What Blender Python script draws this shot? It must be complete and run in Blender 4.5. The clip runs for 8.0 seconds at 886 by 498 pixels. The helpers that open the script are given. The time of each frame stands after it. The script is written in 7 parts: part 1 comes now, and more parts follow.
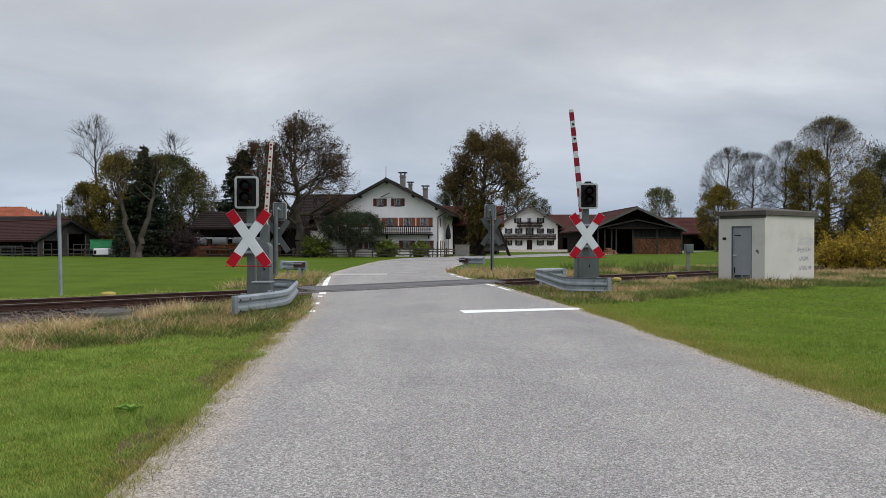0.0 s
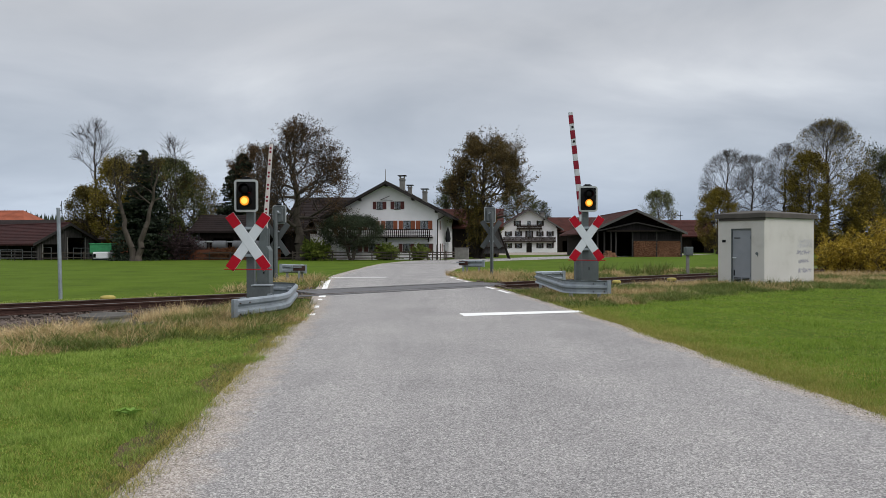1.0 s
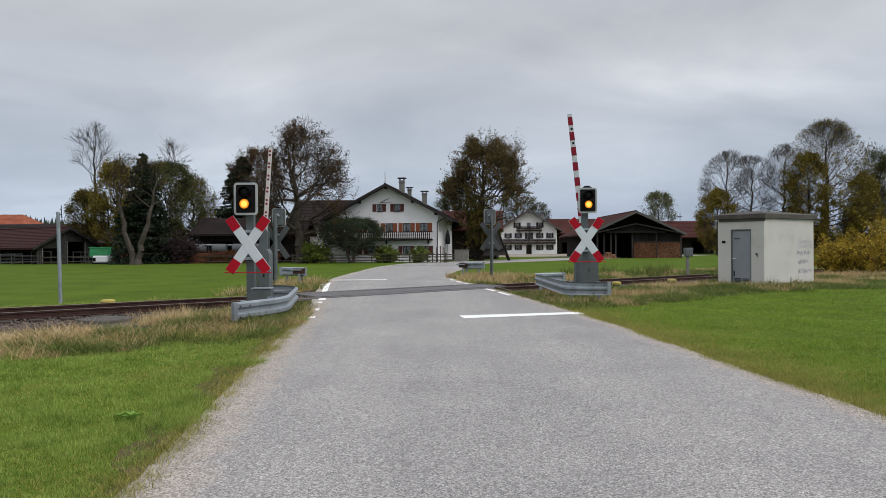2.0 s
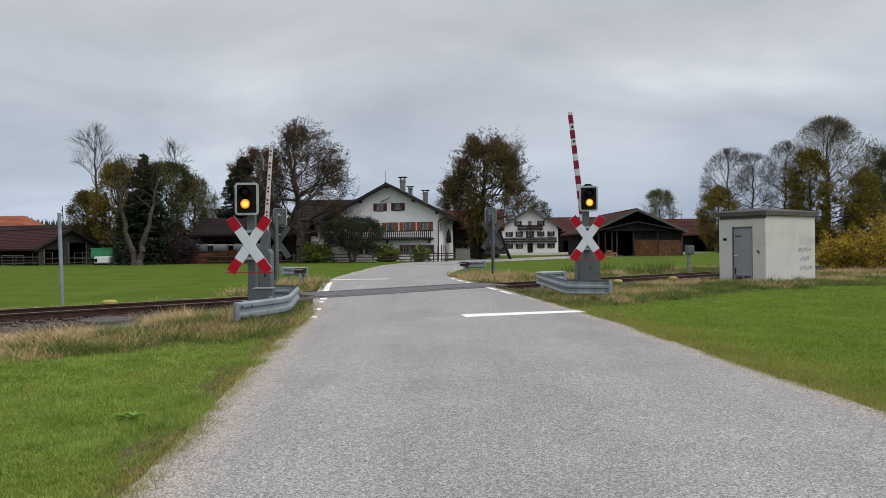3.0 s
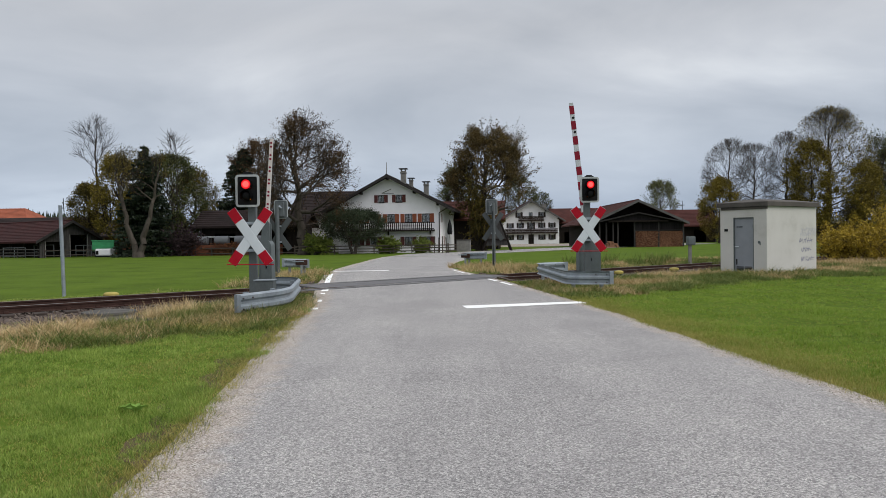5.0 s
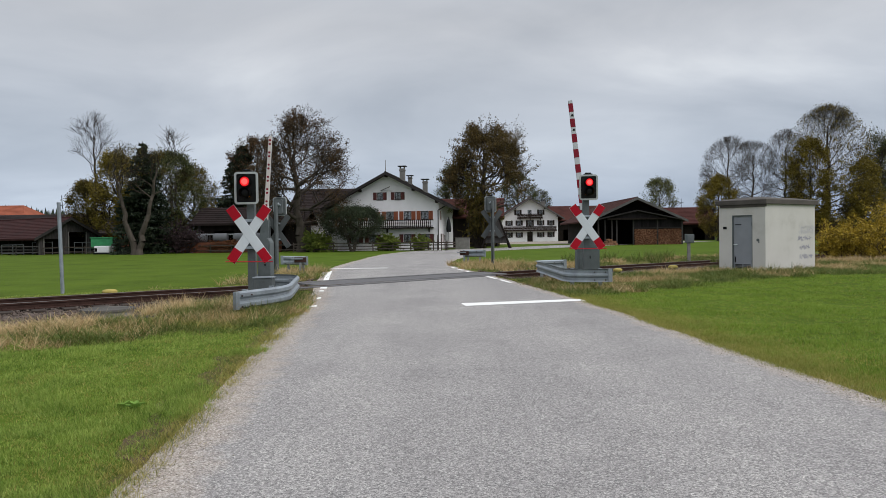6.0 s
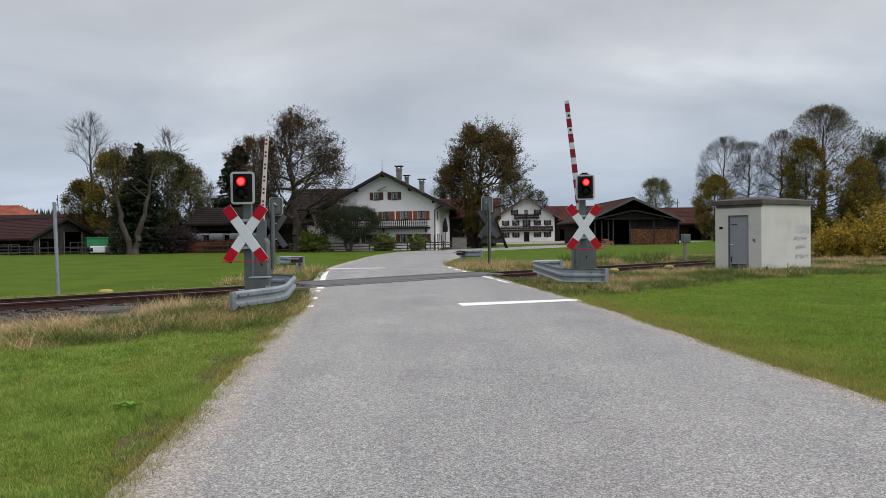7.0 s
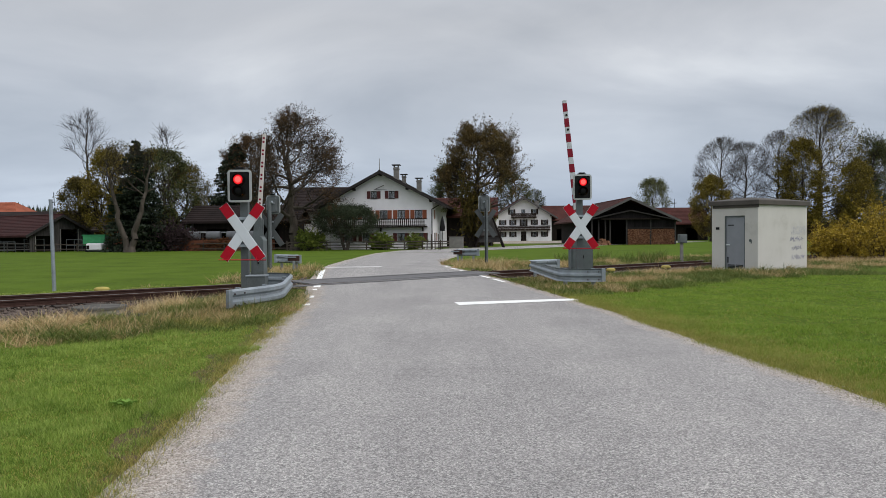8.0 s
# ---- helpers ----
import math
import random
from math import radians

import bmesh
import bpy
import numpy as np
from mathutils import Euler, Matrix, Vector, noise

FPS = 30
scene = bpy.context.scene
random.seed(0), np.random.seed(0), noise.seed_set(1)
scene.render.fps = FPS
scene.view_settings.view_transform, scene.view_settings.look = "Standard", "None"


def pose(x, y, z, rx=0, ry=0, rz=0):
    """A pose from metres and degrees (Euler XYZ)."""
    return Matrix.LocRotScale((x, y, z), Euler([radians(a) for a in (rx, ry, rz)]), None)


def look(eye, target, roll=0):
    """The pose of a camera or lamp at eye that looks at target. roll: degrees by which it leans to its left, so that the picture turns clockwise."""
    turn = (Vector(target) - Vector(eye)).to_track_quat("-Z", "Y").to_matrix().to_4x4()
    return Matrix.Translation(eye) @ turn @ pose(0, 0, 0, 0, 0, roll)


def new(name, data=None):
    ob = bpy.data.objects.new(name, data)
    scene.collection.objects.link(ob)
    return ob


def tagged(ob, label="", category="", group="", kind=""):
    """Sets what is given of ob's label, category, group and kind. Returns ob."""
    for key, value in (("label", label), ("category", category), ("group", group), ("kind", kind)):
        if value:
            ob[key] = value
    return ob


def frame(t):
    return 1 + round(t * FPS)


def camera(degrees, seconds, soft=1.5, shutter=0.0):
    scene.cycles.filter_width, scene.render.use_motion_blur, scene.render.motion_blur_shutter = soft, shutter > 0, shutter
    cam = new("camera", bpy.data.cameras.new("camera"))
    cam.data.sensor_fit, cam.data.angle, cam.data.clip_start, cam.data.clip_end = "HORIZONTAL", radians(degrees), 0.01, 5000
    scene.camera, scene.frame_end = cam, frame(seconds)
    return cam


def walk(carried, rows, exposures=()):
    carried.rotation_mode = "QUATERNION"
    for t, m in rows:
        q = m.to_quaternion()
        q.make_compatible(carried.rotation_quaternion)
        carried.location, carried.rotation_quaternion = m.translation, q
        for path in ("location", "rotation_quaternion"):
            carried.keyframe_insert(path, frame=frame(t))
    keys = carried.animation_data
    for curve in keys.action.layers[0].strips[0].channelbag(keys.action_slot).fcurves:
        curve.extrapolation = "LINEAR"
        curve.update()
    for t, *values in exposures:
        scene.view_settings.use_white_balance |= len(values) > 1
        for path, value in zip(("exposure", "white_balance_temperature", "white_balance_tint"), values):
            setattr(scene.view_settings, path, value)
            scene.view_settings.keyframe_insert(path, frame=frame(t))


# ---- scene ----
from mathutils import Quaternion

cam = camera(64, 8.0, soft=0.8)
EYE = (0.0, 0.0, 1.6)


def turn(yaw, pitch, roll):
    """Standing pose: yaw to the left, pitch upwards, roll, in degrees."""
    return Matrix.Translation(EYE) @ pose(0, 0, 0, 0, 0, yaw) @ pose(0, 0, 0, 90 + pitch, 0, 0) @ pose(0, 0, 0, 0, 0, roll)


PATH = [
    (0, turn(-0.001, -0.594, -0.001)),
    (0.5, turn(-0.016, -0.519, -0.027)),
    (1, turn(-0.030, -0.352, -0.101)),
    (1.5, turn(-0.063, -0.172, -0.207)),
    (3, turn(0.049, -0.259, -0.683)),
    (3.5, turn(0.061, -0.382, -0.753)),
    (4, turn(0.125, -0.560, -0.833)),
    (4.5, turn(0.150, -0.756, -0.827)),
    (6, turn(0.050, -1.149, -0.760)),
    (6.5, turn(-0.079, -1.146, -0.787)),
    (7, turn(-0.221, -1.154, -0.752)),
    (7.5, turn(-0.351, -1.189, -0.622)),
    (8, turn(-0.463, -1.232, -0.484)),
]
walk(cam, PATH)
scene.view_settings.exposure = 0.0

# ---- sky and sun ----
SUN_ELEVATION, SUN_TURN = radians(42), radians(117)


def node(tree, kind, **sets):
    n = tree.nodes.new(kind)
    for key, value in sets.items():
        if key.startswith("in_"):
            n.inputs[int(key[3:])].default_value = value
        else:
            setattr(n, key, value)
    return n


def math_node(tree, op, a, b=None, clamp=False):
    n = node(tree, "ShaderNodeMath", operation=op, use_clamp=clamp)
    for i, v in enumerate((a, b)):
        if v is None:
            continue
        if isinstance(v, (int, float)):
            n.inputs[i].default_value = v
        else:
            tree.links.new(v, n.inputs[i])
    return n.outputs[0]


def ramp_node(tree, fac, stops):
    n = node(tree, "ShaderNodeValToRGB")
    els = n.color_ramp.elements
    while len(els) < len(stops):
        els.new(0.5)
    for e, (p, c) in zip(els, stops):
        e.position, e.color = p, (*c, 1)
    tree.links.new(fac, n.inputs[0])
    return n.outputs[0]


def mix_rgb(tree, fac, a, b, blend="MIX"):
    n = node(tree, "ShaderNodeMix", data_type="RGBA", blend_type=blend)
    for i, v in ((0, fac), (6, a), (7, b)):
        if isinstance(v, (int, float)):
            n.inputs[i].default_value = v
        elif isinstance(v, tuple):
            n.inputs[i].default_value = (*v, 1)
        else:
            tree.links.new(v, n.inputs[i])
    return n.outputs[2]


def build_world():
    world = bpy.data.worlds.new("overcast_sky")
    scene.world = world
    world.use_nodes = True
    t = world.node_tree
    t.nodes.clear()
    sky = node(t, "ShaderNodeTexSky", sky_type="NISHITA", sun_disc=False, sun_elevation=SUN_ELEVATION, sun_rotation=SUN_TURN)
    sky.air_density, sky.dust_density = 1.0, 2.0
    co = node(t, "ShaderNodeTexCoord")
    sep = node(t, "ShaderNodeSeparateXYZ")
    t.links.new(co.outputs["Generated"], sep.inputs[0])
    z = math_node(t, "MAXIMUM", sep.outputs[2], 0.0)
    den = math_node(t, "ADD", z, 0.30)
    comb = node(t, "ShaderNodeCombineXYZ")
    t.links.new(math_node(t, "DIVIDE", sep.outputs[0], den), comb.inputs[0])
    t.links.new(math_node(t, "DIVIDE", sep.outputs[1], den), comb.inputs[1])
    big = node(t, "ShaderNodeTexNoise", noise_dimensions="3D")
    big.inputs["Scale"].default_value, big.inputs["Detail"].default_value, big.inputs["Roughness"].default_value = 1.0, 6, 0.5
    big.inputs["Distortion"].default_value = 0.5
    shift = node(t, "ShaderNodeMapping")
    shift.inputs["Location"].default_value = (3.1, 0.6, 0.0)
    shift.inputs["Scale"].default_value = (1.0, 1.5, 1.0)
    shift.inputs["Rotation"].default_value = (0, 0, radians(-20))
    t.links.new(comb.outputs[0], shift.inputs[0])
    t.links.new(shift.outputs[0], big.inputs["Vector"])
    cloud = ramp_node(t, big.outputs[0], [(0.30, (0.44, 0.47, 0.52)), (0.44, (0.54, 0.565, 0.61)), (0.56, (0.62, 0.64, 0.68)), (0.70, (0.76, 0.775, 0.80))])
    # low band under the cloud base is bluer
    low = ramp_node(t, z, [(0.0, (0.78, 0.90, 1.06)), (0.12, (0.90, 0.965, 1.04)), (0.28, (1.0, 1.0, 1.0))])
    cloud = mix_rgb(t, 1.0, cloud, low, "MULTIPLY")
    # an overcast sky is brighter towards the zenith
    gain = ramp_node(t, z, [(0.0, (0.375, 0.375, 0.375)), (0.30, (0.385, 0.385, 0.385)), (0.75, (0.72, 0.72, 0.72)), (1.0, (0.84, 0.84, 0.84))])
    cloud = mix_rgb(t, 1.0, cloud, gain, "MULTIPLY")
    bg_cloud = node(t, "ShaderNodeBackground")
    bg_cloud.inputs[1].default_value = 2.75
    t.links.new(cloud, bg_cloud.inputs[0])
    bg_sky = node(t, "ShaderNodeBackground")
    bg_sky.inputs[1].default_value = 0.05
    t.links.new(sky.outputs[0], bg_sky.inputs[0])
    mixed = node(t, "ShaderNodeMixShader")
    mixed.inputs[0].default_value = 0.9
    t.links.new(bg_sky.outputs[0], mixed.inputs[1])
    t.links.new(bg_cloud.outputs[0], mixed.inputs[2])
    out = node(t, "ShaderNodeOutputWorld")
    t.links.new(mixed.outputs[0], out.inputs[0])


build_world()
sun = new("sun", bpy.data.lights.new("sun", "SUN"))
sun.data.energy, sun.data.angle, sun.data.color = 1.4, radians(40), (1.0, 0.97, 0.93)
sun.matrix_world = look((0, 0, 0), (-0.7, 0.35, -0.7))

# ---- materials ----


def surface(name, stops, scale=4.0, fine=60.0, rough=0.85, bump=0.3, metal=0.0, dist=0.004, fine_mix=0.35, detail=5, spread=0.0, coat=0.0, stretch=(1, 1, 1), spec=0.3):
    """A procedural surface: a ramp over broad stains, broken by a fine grain, with relief from the grain."""
    m = bpy.data.materials.new(name)
    m.use_nodes = True
    t = m.node_tree
    bsdf = t.nodes["Principled BSDF"]
    co = node(t, "ShaderNodeTexCoord")
    mp = node(t, "ShaderNodeMapping")
    mp.inputs["Scale"].default_value = stretch
    t.links.new(co.outputs["Object"], mp.inputs[0])
    a = node(t, "ShaderNodeTexNoise")
    a.inputs["Scale"].default_value, a.inputs["Detail"].default_value, a.inputs["Roughness"].default_value = scale, detail, 0.6
    b = node(t, "ShaderNodeTexNoise")
    b.inputs["Scale"].default_value, b.inputs["Detail"].default_value, b.inputs["Roughness"].default_value = fine, 3, 0.7
    for n in (a, b):
        t.links.new(mp.outputs[0], n.inputs["Vector"])
    fac = math_node(t, "ADD", math_node(t, "MULTIPLY", a.outputs[0], 1 - fine_mix), math_node(t, "MULTIPLY", b.outputs[0], fine_mix))
    if spread:
        info = node(t, "ShaderNodeObjectInfo")
        fac = math_node(t, "ADD", fac, math_node(t, "MULTIPLY", math_node(t, "SUBTRACT", info.outputs["Random"], 0.5), spread))
    col = ramp_node(t, fac, stops)
    t.links.new(col, bsdf.inputs["Base Color"])
    bsdf.inputs["Metallic"].default_value = metal
    r = math_node(t, "ADD", math_node(t, "MULTIPLY", math_node(t, "SUBTRACT", fac, 0.5), 0.3), rough, clamp=True)
    t.links.new(r, bsdf.inputs["Roughness"])
    bsdf.inputs["Coat Weight"].default_value = coat
    bsdf.inputs["Specular IOR Level"].default_value = spec
    bp = node(t, "ShaderNodeBump")
    bp.inputs["Strength"].default_value, bp.inputs["Distance"].default_value = bump, dist
    t.links.new(b.outputs[0], bp.inputs["Height"])
    t.links.new(bp.outputs[0], bsdf.inputs["Normal"])
    return m


def two(c, spread=0.25):
    """Ramp stops round one colour."""
    d, l = 1 - spread, 1 + spread
    return [(0.33, tuple(v * d for v in c)), (0.5, c), (0.68, tuple(min(v * l, 0.95) for v in c))]




def grass_material():
    """Meadow that turns dry and mixed beside the railway."""
    m = surface("meadow_grass", [(0.30, (0.042, 0.066, 0.010)), (0.45, (0.069, 0.107, 0.013)), (0.58, (0.088, 0.136, 0.017)), (0.72, (0.128, 0.148, 0.030))], 0.35, 9.0, 0.9, 0.6, dist=0.05, fine_mix=0.4, detail=8, spec=0.03)
    t = m.node_tree
    b = t.nodes["Principled BSDF"]
    green = b.inputs["Base Color"].links[0].from_socket
    co = node(t, "ShaderNodeTexCoord")
    sep = node(t, "ShaderNodeSeparateXYZ")
    t.links.new(co.outputs["Object"], sep.inputs[0])
    # distance from the track's middle line
    n = math.hypot(23.2, 17.15)
    s = math_node(t, "ADD", math_node(t, "MULTIPLY", math_node(t, "ADD", sep.outputs[0], 10.5), -17.15 / n), math_node(t, "MULTIPLY", math_node(t, "SUBTRACT", sep.outputs[1], 16.05), 23.2 / n))
    nz = node(t, "ShaderNodeTexNoise")
    nz.inputs["Scale"].default_value, nz.inputs["Detail"].default_value = 0.8, 6
    t.links.new(co.outputs["Object"], nz.inputs["Vector"])
    d = math_node(t, "ADD", math_node(t, "ABSOLUTE", math_node(t, "ADD", s, 2.3)), math_node(t, "MULTIPLY", math_node(t, "SUBTRACT", nz.outputs[0], 0.5), 3.0))
    fac = math_node(t, "SUBTRACT", 1.0, math_node(t, "MULTIPLY", math_node(t, "SUBTRACT", d, 4.8), 0.8, True), True)
    dry = ramp_node(t, nz.outputs[0], [(0.35, (0.055, 0.075, 0.016)), (0.5, (0.10, 0.105, 0.032)), (0.65, (0.19, 0.155, 0.07))])
    t.links.new(mix_rgb(t, math_node(t, "MULTIPLY", fac, 0.85), green, dry), b.inputs["Base Color"])
    return m


def road_material():
    """Worn surface dressing: pale and dark chippings in grey binder, with broad stains."""
    m = bpy.data.materials.new("chipped_asphalt")
    m.use_nodes = True
    t = m.node_tree
    b = t.nodes["Principled BSDF"]
    co = node(t, "ShaderNodeTexCoord")
    chips = node(t, "ShaderNodeTexVoronoi", feature="F1")
    chips.inputs["Scale"].default_value = 88
    small = node(t, "ShaderNodeTexVoronoi", feature="F1")
    small.inputs["Scale"].default_value = 190
    big = node(t, "ShaderNodeTexNoise")
    big.inputs["Scale"].default_value, big.inputs["Detail"].default_value, big.inputs["Roughness"].default_value = 0.55, 7, 0.6
    lanes = node(t, "ShaderNodeTexNoise")
    lanes.inputs["Scale"].default_value, lanes.inputs["Detail"].default_value = 0.9, 3
    mp = node(t, "ShaderNodeMapping")
    mp.inputs["Scale"].default_value = (1.0, 0.06, 1.0)
    mp.inputs["Rotation"].default_value = (0, 0, radians(-8))
    t.links.new(co.outputs["Object"], mp.inputs[0])
    t.links.new(mp.outputs[0], lanes.inputs["Vector"])
    for n in (chips, small, big):
        t.links.new(co.outputs["Object"], n.inputs["Vector"])
    grey = []
    for n in (chips, small):
        sp = node(t, "ShaderNodeSeparateColor")
        t.links.new(n.outputs["Color"], sp.inputs[0])
        grey.append(sp.outputs[0])
    fac = math_node(t, "ADD", math_node(t, "MULTIPLY", grey[0], 0.6), math_node(t, "MULTIPLY", grey[1], 0.4))
    col = ramp_node(t, fac, [(0.0, (0.075, 0.072, 0.072)), (0.30, (0.195, 0.188, 0.186)), (0.55, (0.29, 0.28, 0.276)), (0.78, (0.42, 0.405, 0.395)), (1.0, (0.66, 0.645, 0.62))])
    stain = ramp_node(t, math_node(t, "ADD", math_node(t, "MULTIPLY", big.outputs[0], 0.6), math_node(t, "MULTIPLY", lanes.outputs[0], 0.4)), [(0.32, (0.80, 0.79, 0.79)), (0.5, (1.0, 0.99, 0.98)), (0.68, (1.16, 1.15, 1.12))])
    col = mix_rgb(t, 1.0, col, stain, "MULTIPLY")
    # gravel and dust along both edges; the sheet's UV holds metres from its left and right edge
    uv = node(t, "ShaderNodeUVMap", uv_map="edge")
    su = node(t, "ShaderNodeSeparateXYZ")
    t.links.new(uv.outputs[0], su.inputs[0])
    ragged = node(t, "ShaderNodeTexNoise")
    ragged.inputs["Scale"].default_value, ragged.inputs["Detail"].default_value, ragged.inputs["Roughness"].default_value = 3.0, 8, 0.7
    t.links.new(co.outputs["Object"], ragged.inputs["Vector"])
    r = math_node(t, "MULTIPLY", math_node(t, "SUBTRACT", ragged.outputs[0], 0.5), 0.8)
    fl = math_node(t, "SUBTRACT", 1.0, math_node(t, "DIVIDE", math_node(t, "SUBTRACT", math_node(t, "ADD", su.outputs[0], r), 0.30), 0.26), True)
    fr = math_node(t, "SUBTRACT", 1.0, math_node(t, "DIVIDE", math_node(t, "SUBTRACT", math_node(t, "ADD", su.outputs[1], r), 0.12), 0.22), True)
    dust = ramp_node(t, fac, [(0.0, (0.13, 0.10, 0.08)), (0.35, (0.285, 0.24, 0.205)), (0.6, (0.40, 0.35, 0.305)), (1.0, (0.66, 0.61, 0.56))])
    col = mix_rgb(t, math_node(t, "MULTIPLY", math_node(t, "MAXIMUM", fl, fr), 0.9), col, dust)
    t.links.new(col, b.inputs["Base Color"])
    b.inputs["Roughness"].default_value = 0.85
    b.inputs["Specular IOR Level"].default_value = 0.25
    bp = node(t, "ShaderNodeBump")
    bp.inputs["Strength"].default_value, bp.inputs["Distance"].default_value = 0.7, 0.006
    t.links.new(math_node(t, "SUBTRACT", 1.0, chips.outputs["Distance"]), bp.inputs["Height"])
    t.links.new(bp.outputs[0], b.inputs["Normal"])
    return m


M_grass = grass_material()
M_road = road_material()
M_plaster = surface("weathered_render", [(0.30, (0.40, 0.385, 0.35)), (0.45, (0.52, 0.505, 0.475)), (0.6, (0.555, 0.54, 0.51)), (0.75, (0.60, 0.585, 0.555))], 0.9, 40, 0.9, 0.25, fine_mix=0.25, detail=8)
M_white = surface("white_house_render", two((0.84, 0.82, 0.84), 0.06), 0.6, 20, 0.9, 0.15, fine_mix=0.2, spec=0.15)
M_rooftile = surface("dark_red_roof_tiles", two((0.066, 0.024, 0.020), 0.4), 0.5, 9, 0.8, 0.4, dist=0.03, spec=0.1)
M_darkwood = surface("dark_weathered_timber", two((0.018, 0.014, 0.012), 0.45), 1.0, 25, 0.85, 0.4, stretch=(3, 3, 0.4), spec=0.1)
M_galv = surface("galvanised_steel", two((0.29, 0.325, 0.355), 0.3), 3.0, 60, 0.5, 0.15, metal=0.6)
M_paint = surface("white_road_paint", two((0.80, 0.80, 0.78), 0.08), 6, 60, 0.7, 0.3)
M_steel = surface("rusty_rail_steel", two((0.050, 0.028, 0.023), 0.4), 3, 50, 0.8, 0.4, spec=0.1)

M_verge = surface("gravel_verge", [(0.32, (0.16, 0.12, 0.085)), (0.5, (0.27, 0.23, 0.19)), (0.66, (0.38, 0.345, 0.31))], 2.0, 45, 0.95, 0.8, dist=0.012, fine_mix=0.5)
M_pebble = surface("pale_pebbles", two((0.38, 0.345, 0.30), 0.35), 30, 80, 0.9, 0.3, spec=0.1)
M_dirt = surface("trampled_earth", two((0.100, 0.076, 0.044), 0.5), 1.5, 30, 0.95, 0.7, dist=0.02, spec=0.05)
M_stone = surface("brown_ballast_stone", two((0.115, 0.09, 0.077), 0.55), 6, 40, 0.9, 0.5, spec=0.1)
M_sleeper = surface("oily_sleeper", two((0.045, 0.034, 0.028), 0.4), 3, 40, 0.9, 0.5)
M_rubber = surface("crossing_rubber", two((0.115, 0.112, 0.115), 0.25), 3, 60, 0.8, 0.4)
M_railtop = surface("polished_rail_head", two((0.30, 0.27, 0.24), 0.15), 3, 60, 0.35, 0.1, metal=0.8)
M_signwhite = surface("white_reflective_sheet", two((0.57, 0.61, 0.64), 0.06), 2, 80, 0.35, 0.05)
M_signred = surface("red_reflective_sheet", two((0.36, 0.006, 0.018), 0.12), 2, 80, 0.45, 0.05, spec=0.15)
M_armwhite = surface("aged_cream_arm_paint", two((0.56, 0.525, 0.49), 0.12), 4, 60, 0.6, 0.1, spec=0.2)
M_armgrey = surface("dulled_white_arm_paint", two((0.46, 0.485, 0.50), 0.14), 4, 60, 0.6, 0.1, spec=0.2)
M_armred = surface("dulled_crimson_arm_paint", two((0.20, 0.012, 0.026), 0.2), 4, 60, 0.6, 0.1, spec=0.15)
M_signback = surface("bare_aluminium_back", two((0.075, 0.082, 0.085), 0.15), 3, 60, 0.6, 0.1, metal=0.1)
M_black = surface("matt_black_paint", two((0.0065, 0.007, 0.0075), 0.3), 3, 60, 0.6, 0.1, spec=0.18)
M_hood = surface("deep_black_hood_paint", two((0.0035, 0.0035, 0.0038), 0.3), 3, 60, 0.8, 0.1, spec=0.04)
M_frame = surface("pale_grey_frame_paint", two((0.38, 0.40, 0.40), 0.12), 3, 60, 0.5, 0.1)
M_greybox = surface("grey_green_cabinet_paint", two((0.105, 0.122, 0.124), 0.24), 2.5, 60, 0.55, 0.15)
M_postgrey = surface("dull_grey_steel_paint", two((0.11, 0.123, 0.127), 0.24), 2.5, 60, 0.55, 0.15, metal=0.2)
M_yellow = surface("faded_yellow_paint", two((0.38, 0.31, 0.09), 0.25), 5, 60, 0.7, 0.2, spec=0.15)
M_concrete = surface("weathered_concrete", two((0.20, 0.193, 0.18), 0.3), 2.5, 50, 0.9, 0.5, spec=0.1)
M_lid = surface("mossy_concrete_lid", two((0.095, 0.09, 0.082), 0.4), 2.5, 50, 0.9, 0.5, spec=0.1)
M_roofgrey = surface("grey_brown_roof_slab", two((0.095, 0.086, 0.078), 0.25), 2.0, 40, 0.9, 0.4, spec=0.1)
M_doorgrey = surface("grey_steel_door_paint", two((0.235, 0.25, 0.275), 0.10), 2, 60, 0.5, 0.1)
M_ink = surface("violet_spray_ink", two((0.17, 0.17, 0.26), 0.3), 8, 60, 0.8, 0.1)
M_inkpale = surface("faded_grey_ink", two((0.42, 0.42, 0.46), 0.2), 8, 60, 0.8, 0.1)
M_barnroof = surface("dark_wine_red_roof_tiles", two((0.042, 0.016, 0.015), 0.35), 0.6, 9, 0.8, 0.4, dist=0.03, spec=0.08)
M_redtile = surface("orange_red_roof_tiles", two((0.27, 0.082, 0.046), 0.28), 0.6, 9, 0.8, 0.4, dist=0.03, spec=0.1)
M_browntile = surface("brown_roof_tiles", two((0.025, 0.018, 0.017), 0.35), 0.6, 9, 0.85, 0.4, dist=0.03, spec=0.1)
M_barge = surface("dark_barge_board", two((0.032, 0.029, 0.028), 0.35), 1, 25, 0.8, 0.3, spec=0.15)
M_shutter = surface("red_brown_shutter_paint", two((0.095, 0.026, 0.023), 0.25), 3, 40, 0.65, 0.2)
M_orange = surface("orange_brown_shutter_paint", two((0.25, 0.080, 0.042), 0.2), 3, 40, 0.65, 0.2, spec=0.15)
M_brownsh = surface("brown_shutter_paint", two((0.035, 0.026, 0.022), 0.3), 3, 40, 0.65, 0.2, spec=0.15)
M_greywood = surface("silvered_boards", two((0.056, 0.052, 0.050), 0.5), 1.5, 25, 0.85, 0.4, stretch=(4, 4, 0.4), spread=0.25, spec=0.15)
